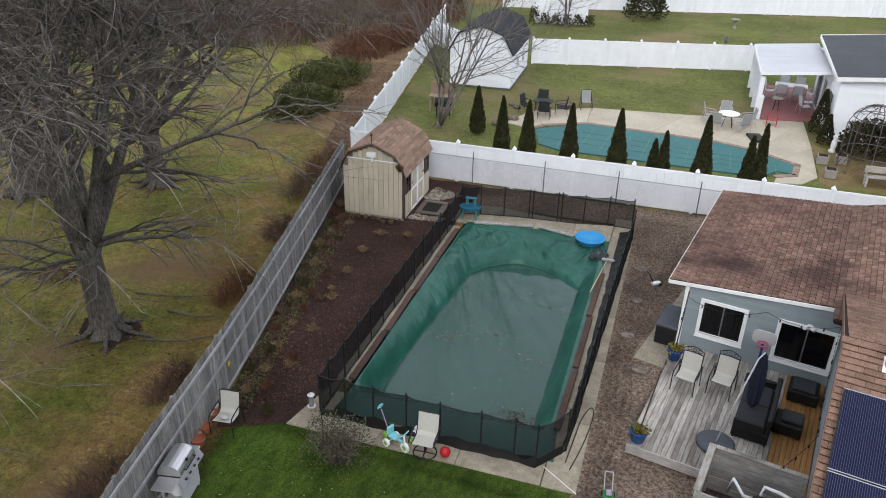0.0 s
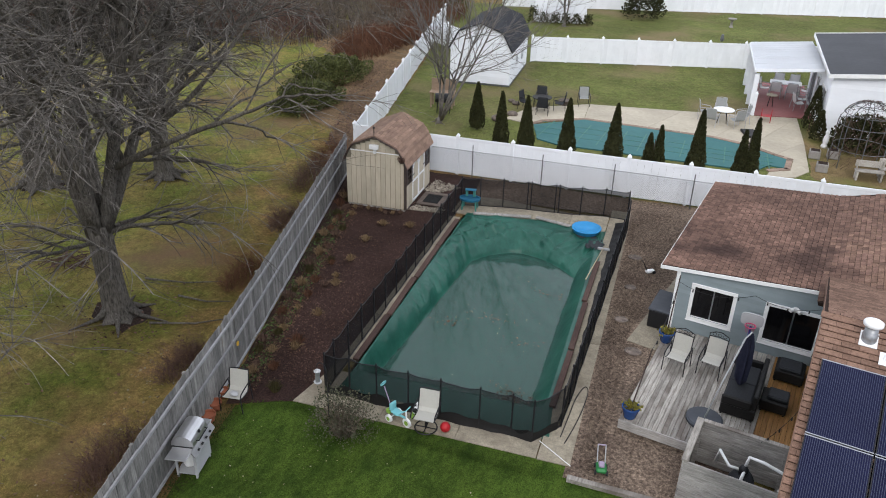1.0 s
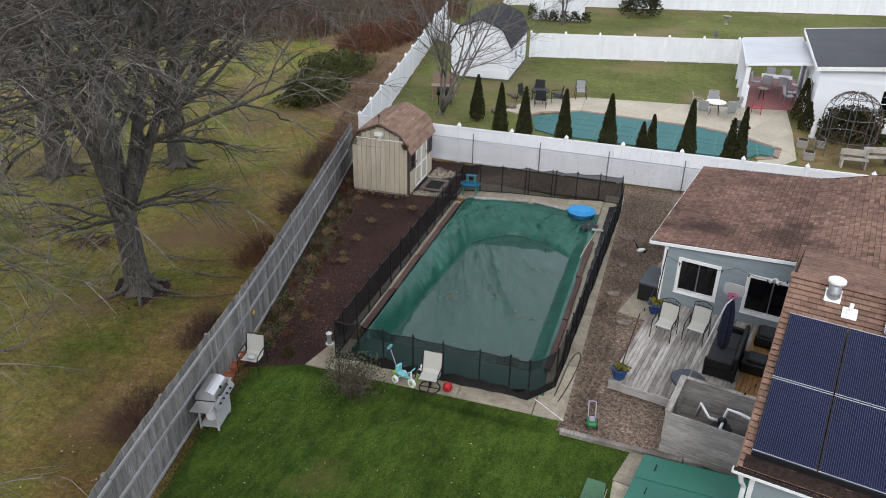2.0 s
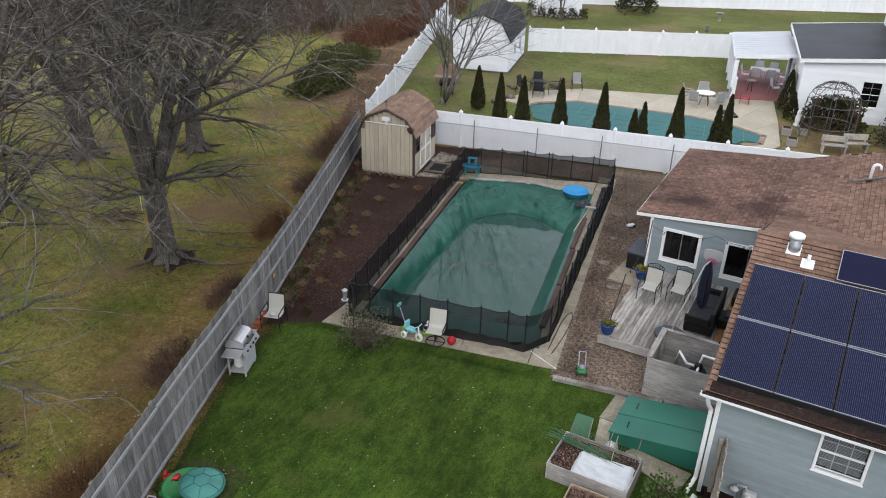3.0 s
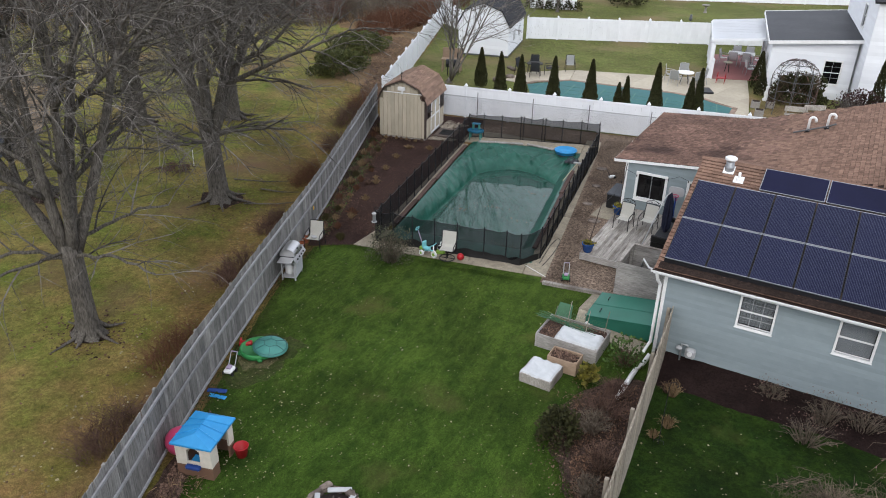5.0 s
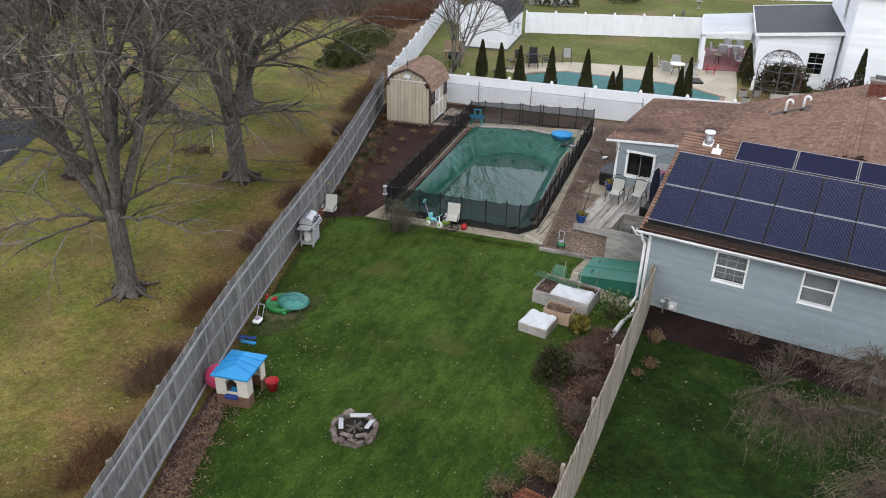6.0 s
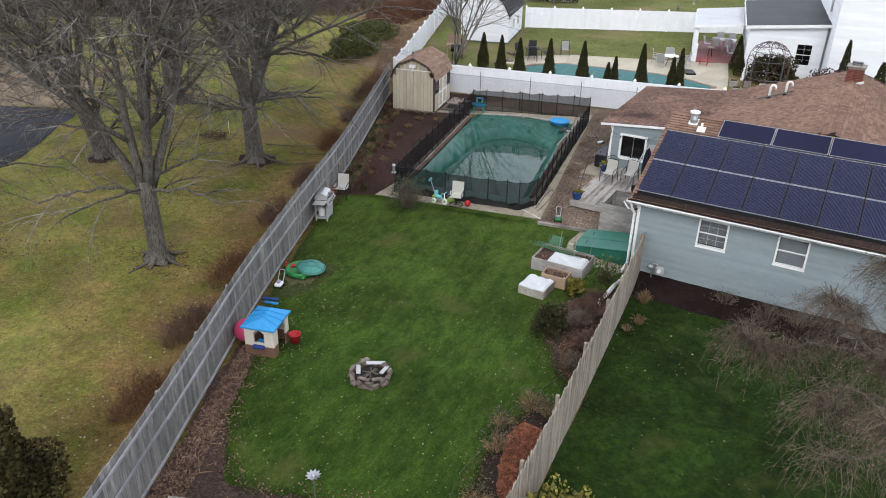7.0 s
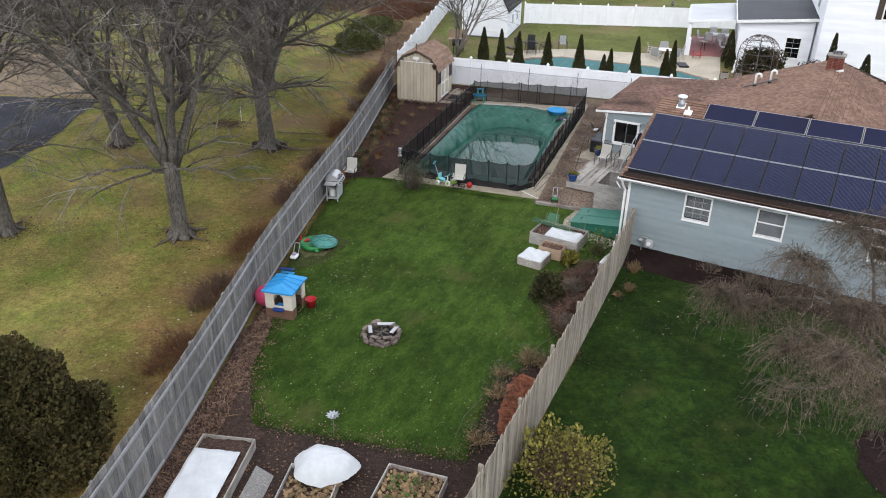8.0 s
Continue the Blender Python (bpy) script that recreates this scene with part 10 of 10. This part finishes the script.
for i in range(12):
    t = i / 11
    a, b = Vector((-11.7, 33.0, 0.055)).lerp(Vector((-0.7, 33.6, 0.055)), t), Vector((-11.6, 36.3, 0.055)).lerp(Vector((-0.9, 35.8, 0.055)), t)
    part("strap", Geo().beam(a, b, 0.05, 0.006), M["bulkhead"], ob)
for t in (0.25, 0.5, 0.75):
    a, b = Vector((-12.2, 33 + 3.6 * t, 0.06)), Vector((-0.6, 33.4 + 2.4 * t, 0.06))
    part("strap", Geo().beam(a, b, 0.05, 0.006), M["bulkhead"], ob)
for i in range(len(inner2) - 1):
    a, b = Vector((*inner2[i], 0)), Vector((*inner2[i + 1], 0))
    n = max(1, int((b - a).length / 0.4))
    for k in range(n):
        p, q = a.lerp(b, k / n), a.lerp(b, (k + 1) / n)
        side = (q - p).cross(Vector((0, 0, 1))).normalized() * 0.15
        part("coping_paver", Geo().beam(p.lerp(q, 0.03) + side + Vector((0, 0, 0.03)), p.lerp(q, 0.97) + side + Vector((0, 0, 0.03)), 0.28, 0.06), M["pavers"], pav)

g = Geo()
g.prism([(-1.85, 42.45), (0.5, 43.0), (1.25, 43.2), (0.65, 50.8), (-2.9, 50.0)], -0.05, 0.04)
single("terrace", g, M["red_patio"], "red painted concrete terrace under a white canopy", "terrace", kind="structure")

ob = thing("patio_canopy", Matrix.Identity(4), "white ribbed flat canopy on white posts over the terrace", "canopy")
c4 = [Vector((-2.25, 42.3, 2.62)), Vector((1.12, 42.3, 3.02)), Vector((0.50, 49.4, 3.05)), Vector((-3.0, 49.4, 2.66))]
for i in range(12):
    a, b = c4[0].lerp(c4[3], i / 12), c4[1].lerp(c4[2], i / 12)
    a2, b2 = c4[0].lerp(c4[3], (i + 0.94) / 12), c4[1].lerp(c4[2], (i + 0.94) / 12)
    part("roof_panel", Geo().slab([a, b, b2, a2], 0.05), M["canopy"], ob)
part("front_beam", Geo().beam(c4[0] - Vector((0, 0, 0.12)), c4[1] - Vector((0, 0, 0.12)), 0.10, 0.14), M["vinyl"], ob)
part("side_beam", Geo().beam(c4[0] - Vector((0, 0, 0.12)), c4[3] - Vector((0, 0, 0.12)), 0.10, 0.14), M["vinyl"], ob)
for t in (0.03, 0.34, 0.66, 0.97):
    p = c4[0].lerp(c4[3], t) + Vector((0.15, 0, 0))
    part("post", Geo().soft(p.x - 0.13, p.x + 0.13, p.y - 0.13, p.y + 0.13, 0, 2.3, 0.02), M["vinyl"], ob)
vinyl_fence("low white vinyl screen along the terrace", (-1.95, 42.4), (-2.8, 49.6), 3, 1.15)


def clad_wall(parent, a, b, z0, z1, out, openings=()):
    """White lapped siding on a wall of a far house."""
    wob = wall_solid("wall", a, b, z0, z1, 0.15, (-out[0], -out[1]), openings, M["white_siding"], parent)
    siding(wob, a, b, z0 + 0.2, z1, out, openings, M["white_siding"], 0.2)
    return wob


nb = thing("neighbour_house", pose(1.45, 40.1, 0, 0, 0, 5.0), "white-sided two-storey house with a low dark-roofed extension", "house")
ops = [(3.15, 4.05, 0.95, 2.3)]
clad_wall(nb, (0, 0), (4.75, 0), 0, 3.15, (0, -1), ops)
part("wall", Geo().add([(0, 0, 3.15), (4.75, 0, 3.15), (4.75, 0, 3.58), (0, 0.15, 3.15), (4.75, 0.15, 3.15), (4.75, 0.15, 3.58)], [(0, 1, 2), (5, 4, 3), (1, 4, 5, 2), (0, 2, 5, 3)]), M["white_siding"], nb)
window_unit(nb, pose(3.15, 0, 0.95), 0.9, 1.35, "sash", 2, 0.08)
wops = [(1.0, 2.6, 0.05, 2.1), (3.4, 4.3, 0.05, 2.1), (5.4, 7.0, 0.8, 2.1)]
clad_wall(nb, (0, 8.0), (0, 0.15), 0, 3.15, (-1, 0), wops)
for a, b, c, e in wops:
    window_unit(nb, pose(0, 8.0 - a, c, 0, 0, -90), b - a, e - c, "slide", 1, 0.07)
part("roof", Geo().slab([(-0.25, -0.3, 3.27), (4.9, -0.3, 3.72), (4.9, 8.3, 4.15), (-0.25, 8.3, 3.70)], 0.12), M["roof_membrane"], nb, "dark flat membrane roof")
part("fascia", Geo().beam((-0.27, -0.32, 3.20), (4.9, -0.32, 3.65), 0.03, 0.20).beam((-0.27, -0.32, 3.20), (-0.27, 8.3, 3.63), 0.03, 0.20).beam((-0.27, 8.32, 3.66), (4.9, 8.32, 4.11), 0.03, 0.16), M["white_trim"], nb)
ops2 = [(3.4, 4.3, 4.2, 5.5), (6.4, 7.3, 4.2, 5.5), (6.4, 7.3, 1.0, 2.3)]
clad_wall(nb, (4.9, -1.9), (14.5, -1.9), 0, 6.2, (0, -1), ops2)
for a, b, c, e in ops2:
    wu = window_unit(nb, pose(4.9 + a, -1.9, c), b - a, e - c, "sash", 2, 0.08)
    for x in (-0.45, b - a + 0.1):
        part("shutter", Geo().box(x, x + 0.35, -0.06, -0.03, 0, e - c), M["shed_trim"], wu)
clad_wall(nb, (4.9, 8.0), (4.9, -1.75), 0, 6.2, (-1, 0), [(6.0, 6.9, 4.2, 5.5)])
window_unit(nb, pose(4.9, 2.0, 4.2, 0, 0, -90), 0.9, 1.3, "sash", 2, 0.08)
part("wall", Geo().box(14.35, 14.5, -1.75, 8.0, 0, 6.2).box(4.9, 14.5, 8.0, 8.15, 0, 6.2), M["white_siding"], nb)
part("roof", Geo().slab([(4.6, -2.2, 6.2), (14.8, -2.2, 6.2), (14.8, 3.1, 8.6), (4.6, 3.1, 8.6)], 0.14).slab([(4.6, 3.104, 8.6), (14.8, 3.104, 8.6), (14.8, 8.4, 6.2), (4.6, 8.4, 6.2)], 0.14), M["shingle_black"], nb, "dark shingle roof")
part("gable", Geo().add([(4.9, -1.75, 6.2), (4.9, 8.0, 6.2), (4.9, 3.1, 8.45), (5.05, -1.75, 6.2), (5.05, 8.0, 6.2), (5.05, 3.1, 8.45)], [(2, 1, 0), (3, 4, 5), (0, 1, 4, 3), (1, 2, 5, 4), (2, 0, 3, 5)]), M["white_siding"], nb)


def white_barn(m, W4, D4, ze, zp, label):
    ob = thing("barn_shed", m, label, "shed")
    prof = [(-0.15, ze - 0.1), (0.5, ze + (zp - ze) * 0.68), (W4 / 2, zp), (W4 - 0.5, ze + (zp - ze) * 0.68), (W4 + 0.15, ze - 0.1)]
    wp = [(0, 0.1), (W4, 0.1), (W4, ze), (W4 - 0.55, ze + (zp - ze) * 0.62), (W4 / 2, zp - 0.08), (0.55, ze + (zp - ze) * 0.62), (0, ze)]
    for y in (0, D4 - 0.08):
        gg = Geo()
        nn = len(wp)
        gg.add([(x, y, z) for x, z in wp] + [(x, y + 0.08, z) for x, z in wp], [tuple(range(nn)), tuple(range(nn, 2 * nn))[::-1]] + [(i, nn + i, nn + (i + 1) % nn, (i + 1) % nn) for i in range(nn)])
        wob = part("gable_wall", gg, M["white_siding"], ob)
        if y == 0:
            siding(wob, (0, 0), (W4, 0), 0.15, zp - 0.1, (0, -1), (), M["white_siding"], 0.2,
                   lambda s: (ze + (zp - ze) * 0.62 * min(1, min(s, 1 - s) * W4 / 0.55)) if min(s, 1 - s) * W4 < 0.55 else ze + (zp - ze) * (0.62 + 0.36 * (min(s, 1 - s) * W4 - 0.55) / (W4 / 2 - 0.55)))
    for x in (0, W4 - 0.08):
        wob = part("side_wall", Geo().box(x, x + 0.08, 0.08, D4 - 0.08, 0.1, ze), M["white_siding"], ob)
        if x > 0:
            siding(wob, (W4, 0.08), (W4, D4 - 0.08), 0.15, ze, (1, 0), (), M["white_siding"], 0.2)
    part("plinth", Geo().box(-0.02, W4 + 0.02, -0.02, D4 + 0.02, 0, 0.1), M["wire"], ob)
    gg = Geo()
    for (xa, za), (xb, zb2) in zip(prof, prof[1:]):
        gg.slab([(xa, -0.15, za), (xb, -0.15, zb2), (xb, D4 + 0.15, zb2), (xa, D4 + 0.15, za)], 0.06)
    roof = part("roof", gg, M["shingle_black"], ob)
    for (xa, za), (xb, zb2) in list(zip(prof, prof[1:]))[2:]:
        L = math.hypot(xb - xa, zb2 - za)
        shingle_field(roof, (xb, -0.15, zb2), (0, 1, 0), (Vector((xa - xb, 0, za - zb2))).normalized(), D4 + 0.3, int(L / 0.16), M["shingle_black"], (0, 0), 0.16, 0.5)
    for y in (D4 * 0.30, D4 * 0.62):
        for dy in (0.0, 0.42):
            part("louvre", Geo().box(W4 + 0.03, W4 + 0.05, y + dy, y + dy + 0.12, 0.9, 1.6), M["grey_paint"], ob)
    return ob


white_barn(pose(-19.8, 41.0, 0, 0, 0, 8), 3.75, 6.2, 2.2, 3.75, "white-sided barn shed with a black shingle gambrel roof")
ob = thing("white_outbuilding", pose(-21.2, 62.9, 0, 0, 0, 14), "small white flat-topped outbuilding behind the back lawn", "building")
part("wall", Geo().box(0, 4.5, 0, 0.15, 0, 3.0).box(0, 4.5, 3.85, 4.0, 0, 3.0).box(0, 0.15, 0.15, 3.85, 0, 3.0).box(4.35, 4.5, 0.15, 3.85, 0, 3.0), M["white_siding"], ob)
part("roof", Geo().slab([(-0.2, -0.2, 3.15), (4.7, -0.2, 3.15), (4.7, 4.2, 3.3), (-0.2, 4.2, 3.3)], 0.12), M["shingle_black"], ob)
for i in range(6):
    leafy_bush("foundation_shrub", "small dark clipped shrub in front of the white building", -21.0 + i * 0.9, 62.2 + i * 0.22, 0.40, 0.40, 0.75 if i else 1.3, M["arbor"], 260, 0.14, 700 + i, 6, shell=0.4, group="clipped shrubs")
ob = thing("bird_bath", pose(-5.3, 69.0, 0) @ Matrix.Scale(0.75, 4), "pale stone bird bath on the back lawn", "bird bath")
part("pedestal", Geo().lathe([(0.25, 0), (0.2, 0.1), (0.12, 0.3), (0.14, 0.75)], 12), M["mortar"], ob)
part("basin", Geo().lathe([(0.14, 0.75), (0.5, 0.9), (0.52, 1.0), (0.4, 0.95), (0.0001, 0.9)], 18), M["mortar"], ob)


def round_table(x, y, rr, h, top, label):
    ob = thing("patio_table", pose(x, y, 0.03), label, "table", "patio tables")
    part("tabletop", Geo().lathe([(rr, h - 0.04), (rr, h), (0.0001, h)], 20), top, ob)
    for k in range(4):
        a = 0.78 + k * 1.571
        part("leg", Geo().tube([(rr * 0.3 * math.cos(a), rr * 0.3 * math.sin(a), h - 0.04), (rr * 0.65 * math.cos(a), rr * 0.65 * math.sin(a), 0)], 0.018, 6), M["black_metal"], ob)


round_table(-3.4, 40.15, 0.55, 0.72, M["plastic_white"], "round white patio table on the pool terrace")
for x, y, a in ((-4.35, 40.5, 100), (-3.9, 39.35, 170), (-2.65, 39.6, 215), (-2.45, 40.6, 285), (-3.6, 41.1, 10)):
    sling_chair(pose(x, y, 0.03, 0, 0, a), "pale grey sling patio chair round a white table", M["sling_tan"], group="neighbour's terrace chairs", metal=M["grey_paint"])
round_table(-12.9, 37.9, 0.55, 0.70, M["wicker"], "round dark patio table on the pool terrace")
for x, y, a in ((-13.7, 37.6, 80), (-12.6, 37.1, 190), (-12.0, 38.2, 285), (-13.2, 38.7, 10)):
    sling_chair(pose(x, y, 0.03, 0, 0, a), "dark sling patio chair round a dark table", M["cushion"], group="neighbour's dark chairs")
sling_chair(pose(-10.95, 39.75, 0.03, 0, 0, 20), "grey sling lounge chair at the edge of the terrace", M["sling_tan"], group="neighbour's terrace chairs")
single("fire_bowl", Geo().lathe([(0.2, 0), (0.22, 0.1), (0.35, 0.25), (0.37, 0.33), (0.3, 0.3), (0.0001, 0.26)], 14), M["stone"], "low round stone fire bowl on the terrace", "fire bowl", m=pose(-11.95, 39.3, 0.0))
for x, y, q in ((-14.4, 34.9, 0.4), (-14.0, 36.1, 0.32), (-14.5, 38.2, 0.25), (-14.9, 38.6, 0.22)):
    single("garden_boulder", Geo().ball((0, 0, q * 0.3), (q, q * 0.8, q * 0.5), 10, 6), M["stone"], "rough garden boulder beside the terrace", "boulder", "garden boulders", m=pose(x, y, 0))
# terrace dining set under the canopy
ob = thing("dining_table", pose(-0.5, 47.8, 0.04), "white rectangular patio dining table under the canopy", "table")
part("tabletop", Geo().soft(-0.9, 0.9, -0.5, 0.5, 0.70, 0.74, 0.01), M["plastic_white"], ob)
for x in (-0.8, 0.8):
    for y in (-0.4, 0.4):
        part("leg", Geo().tube([(x, y, 0), (x, y, 0.7)], 0.03, 6), M["plastic_white"], ob)
for x, y, a in ((-1.6, 47.3, 80), (-1.0, 46.9, 180), (-0.1, 46.9, 180), (0.65, 47.6, 270), (-0.9, 48.7, 0), (0.0, 48.7, 0), (0.35, 44.6, 110), (0.5, 45.6, 90)):
    sling_chair(pose(x, y, 0.04, 0, 0, a), "light patio chair under the white canopy", M["plastic_white"], group="canopy chairs", metal=M["grey_paint"])
round_table(-1.15, 44.6, 0.30, 0.70, M["patio_tan"], "small round bistro table on the red terrace")
ob = thing("pool_ladder_mat", pose(-1.85, 38.6, 0.035, 0, 0, 20), "dark folded lounger pad on the terrace", "mat")
part("pad", Geo().soft(-0.35, 0.35, -0.6, 0.6, 0, 0.12, 0.03), M["plastic_black"], ob)
g = Geo()
for x in (-0.25, 0.25):
    g.tube([(x, -0.4, 0), (x, -0.35, 0.5), (x, 0.1, 0.6), (x, 0.3, 0)], 0.02, 6)
g.box(-0.25, 0.25, -0.35, 0.1, 0.3, 0.33)
single("red_chair_frame", g, M["plastic_red"], "small red tubular chair at the terrace edge", "chair", m=pose(-1.25, 41.6, 0.03))


def wire_gazebo():
    ob = thing("wire_gazebo", pose(3.05, 36.2, 0), "open dark wire gazebo with a domed roof and dry vines", "gazebo")
    rr, hh = 1.25, 2.0
    for k in range(8):
        a = k / 8 * 6.2832
        c, s = math.cos(a), math.sin(a)
        part("post", Geo().tube([(rr * c, rr * s, 0), (rr * c, rr * s, hh)], 0.022, 6), M["wire"], ob)
        part("rib", Geo().tube([(rr * math.cos(t) * c, rr * math.cos(t) * s, hh + 1.05 * math.sin(t)) for t in (0, 0.3, 0.6, 0.9, 1.2, 1.5)], 0.018, 5), M["wire"], ob)
    for z, q in ((0.9, rr), (hh, rr), (hh + 0.5, rr * 0.88), (hh + 0.85, rr * 0.58)):
        part("ring", Geo().tube([(q * math.cos(a / 24 * 6.2832), q * math.sin(a / 24 * 6.2832), z) for a in range(25)], 0.018, 5, False), M["wire"], ob)
    r = random.Random(44)
    gg = Geo()
    for k in range(160):
        a, t = r.uniform(0, 6.283), r.uniform(0, 1.45)
        p = Vector((rr * math.cos(t) * math.cos(a), rr * math.cos(t) * math.sin(a), hh + 1.05 * math.sin(t)))
        a2, t2 = a + r.uniform(-0.5, 0.5), min(1.5, max(0, t + r.uniform(-0.4, 0.4)))
        q = Vector((rr * math.cos(t2) * math.cos(a2), rr * math.cos(t2) * math.sin(a2), hh + 1.05 * math.sin(t2)))
        gg.tube([p, p.lerp(q, 0.5) * 1.02, q], 0.009, 3, False)
    for k in range(120):
        a = r.uniform(0, 6.283)
        z = r.uniform(0, 1.7)
        gg.tube([(rr * math.cos(a), rr * math.sin(a), z), (rr * 1.05 * math.cos(a + 0.2), rr * 1.05 * math.sin(a + 0.2), z + 0.3), (rr * math.cos(a + 0.3), rr * math.sin(a + 0.3), z + 0.5)], 0.01, 3, False)
    part("vine", gg, M["twig_brown"], ob, "dry vines wound through the wires", kind="stuff")


wire_gazebo()
leafy_bush("evergreen_bush", "dark evergreen bush behind the wire gazebo", 3.4, 38.4, 1.6, 0.7, 1.5, M["arbor"], 5000, 0.14, 711, 10, shell=0.4)
leafy_bush("red_leaf_bush", "dark purple-brown bush against the white house", 6.9, 36.6, 1.7, 0.8, 1.4, mat("purple_leaf", (0.050, 0.026, 0.026), (0.075, 0.038, 0.034), 4, 0.8, bump=0.1, island=0.4), 1700, 0.13, 712, 40, shell=0.5)
leafy_bush("cone_shrub", "narrow dark cone-shaped evergreen by the house corner", 1.0, 40.9, 0.55, 0.55, 2.3, M["arbor"], 2200, 0.10, 713, 6, shell=0.4, shape="cone")
leafy_bush("cone_shrub", "small dark evergreen by the house corner", 1.3, 39.2, 0.45, 0.45, 1.5, M["arbor"], 1300, 0.10, 714, 6, shell=0.4, shape="cone")
leafy_bush("cone_shrub", "tall dark cone-shaped evergreen before the white house wall", 7.35, 36.6, 0.45, 0.45, 3.4, M["arbor"], 2200, 0.11, 716, 6, shell=0.4, shape="cone")
leafy_bush("cone_shrub", "dark cone-shaped evergreen before the white house wall", 9.35, 36.0, 0.6, 0.6, 2.4, M["arbor"], 2200, 0.11, 717, 6, shell=0.4, shape="cone")
twiggy("dry_shrub", "bare grey shrub beside the white house", 6.1, 36.2, 0.8, 0.6, 1.8, 120, M["twig"], 715, thin=0.009)
for x, y, a in ((3.4, 34.3, 8), (4.4, 35.1, 20)):
    ob = thing("garden_bench", pose(x, y, 0, 0, 0, a), "pale weathered garden bench in the flower bed", "bench", "garden benches")
    part("seat", Geo().soft(-0.6, 0.6, -0.2, 0.2, 0.40, 0.45, 0.01), M["deck_wood"], ob)
    part("backrest", Geo().soft(-0.6, 0.6, 0.18, 0.22, 0.55, 0.85, 0.01), M["deck_wood"], ob)
    for x2 in (-0.5, 0.5):
        part("leg", Geo().box(x2 - 0.04, x2 + 0.04, -0.18, 0.22, 0, 0.40), M["deck_wood"], ob)
        part("back_post", Geo().box(x2 - 0.03, x2 + 0.03, 0.17, 0.21, 0.45, 0.85), M["deck_wood"], ob)
ob = thing("statue", pose(1.68, 38.3, 0), "small white garden statue on a round base", "statue")
ob2 = Geo().lathe([(0.18, 0), (0.18, 0.12), (0.10, 0.16), (0.14, 0.35), (0.12, 0.55), (0.07, 0.65), (0.10, 0.75), (0.08, 0.86), (0.0001, 0.9)], 14)
part("figure", ob2, M["plastic_white"], ob, smooth=True)
for x, y in ((1.5, 34.6), (2.0, 36.8), (1.2, 36.4)):
    ob = thing("stone_planter", pose(x, y, 0), "square grey stone planter in the flower bed", "planter", "stone planters")
    part("box", Geo().soft(-0.25, 0.25, -0.25, 0.25, 0, 0.4, 0.03), M["mortar"], ob)
    part("soil", Geo().box(-0.2, 0.2, -0.2, 0.2, 0.4, 0.405), M["soil"], ob)
patch("flower_bed", [(1.15, 33.2), (5.5, 33.6), (8.0, 36.5), (6.3, 37.6), (1.4, 39.5), (0.9, 41.2), (0.7, 38.6)], 0.0, M["dry_turf"], "thin brown grass and leaves beside the white house", 0.3, 0.15, 40.0)
ob = thing("smoker_grill", pose(-17.6, 34.9, 0, 0, 0, 20), "black barrel smoker behind the garden shed", "grill")
part("barrel", Geo().tube([(-0.45, 0, 0.8), (0.45, 0, 0.8)], 0.26, 14), M["black_metal"], ob)
part("chimney", Geo().tube([(0.3, 0, 1.0), (0.3, 0, 1.5)], 0.05, 8), M["black_metal"], ob)
for x in (-0.35, 0.35):
    for y in (-0.18, 0.18):
        part("leg", Geo().tube([(x, y, 0), (x, y, 0.6)], 0.02, 6), M["black_metal"], ob)
ob = thing("potting_bench", pose(-18.1, 35.9, 0, 0, 0, 12), "old tan wooden bench under the bare tree", "bench")
part("top", Geo().soft(-0.7, 0.7, -0.35, 0.35, 0.8, 0.86, 0.01), M["raw_wood"], ob)
part("back", Geo().soft(-0.7, 0.7, 0.3, 0.35, 0.86, 1.5, 0.01), M["raw_wood"], ob)
for x in (-0.6, 0.6):
    for y in (-0.28, 0.28):
        part("leg", Geo().box(x - 0.04, x + 0.04, y - 0.04, y + 0.04, 0, 0.8), M["raw_wood"], ob)
ob = thing("fence_owl", pose(-4.9, 52.75, 1.86), "small dark owl figure perched on the far white fence", "ornament")
part("figure", Geo().lathe([(0.08, 0), (0.13, 0.12), (0.12, 0.26), (0.09, 0.3), (0.11, 0.38), (0.07, 0.46), (0.0001, 0.48)], 10), M["wire"], ob, smooth=True)
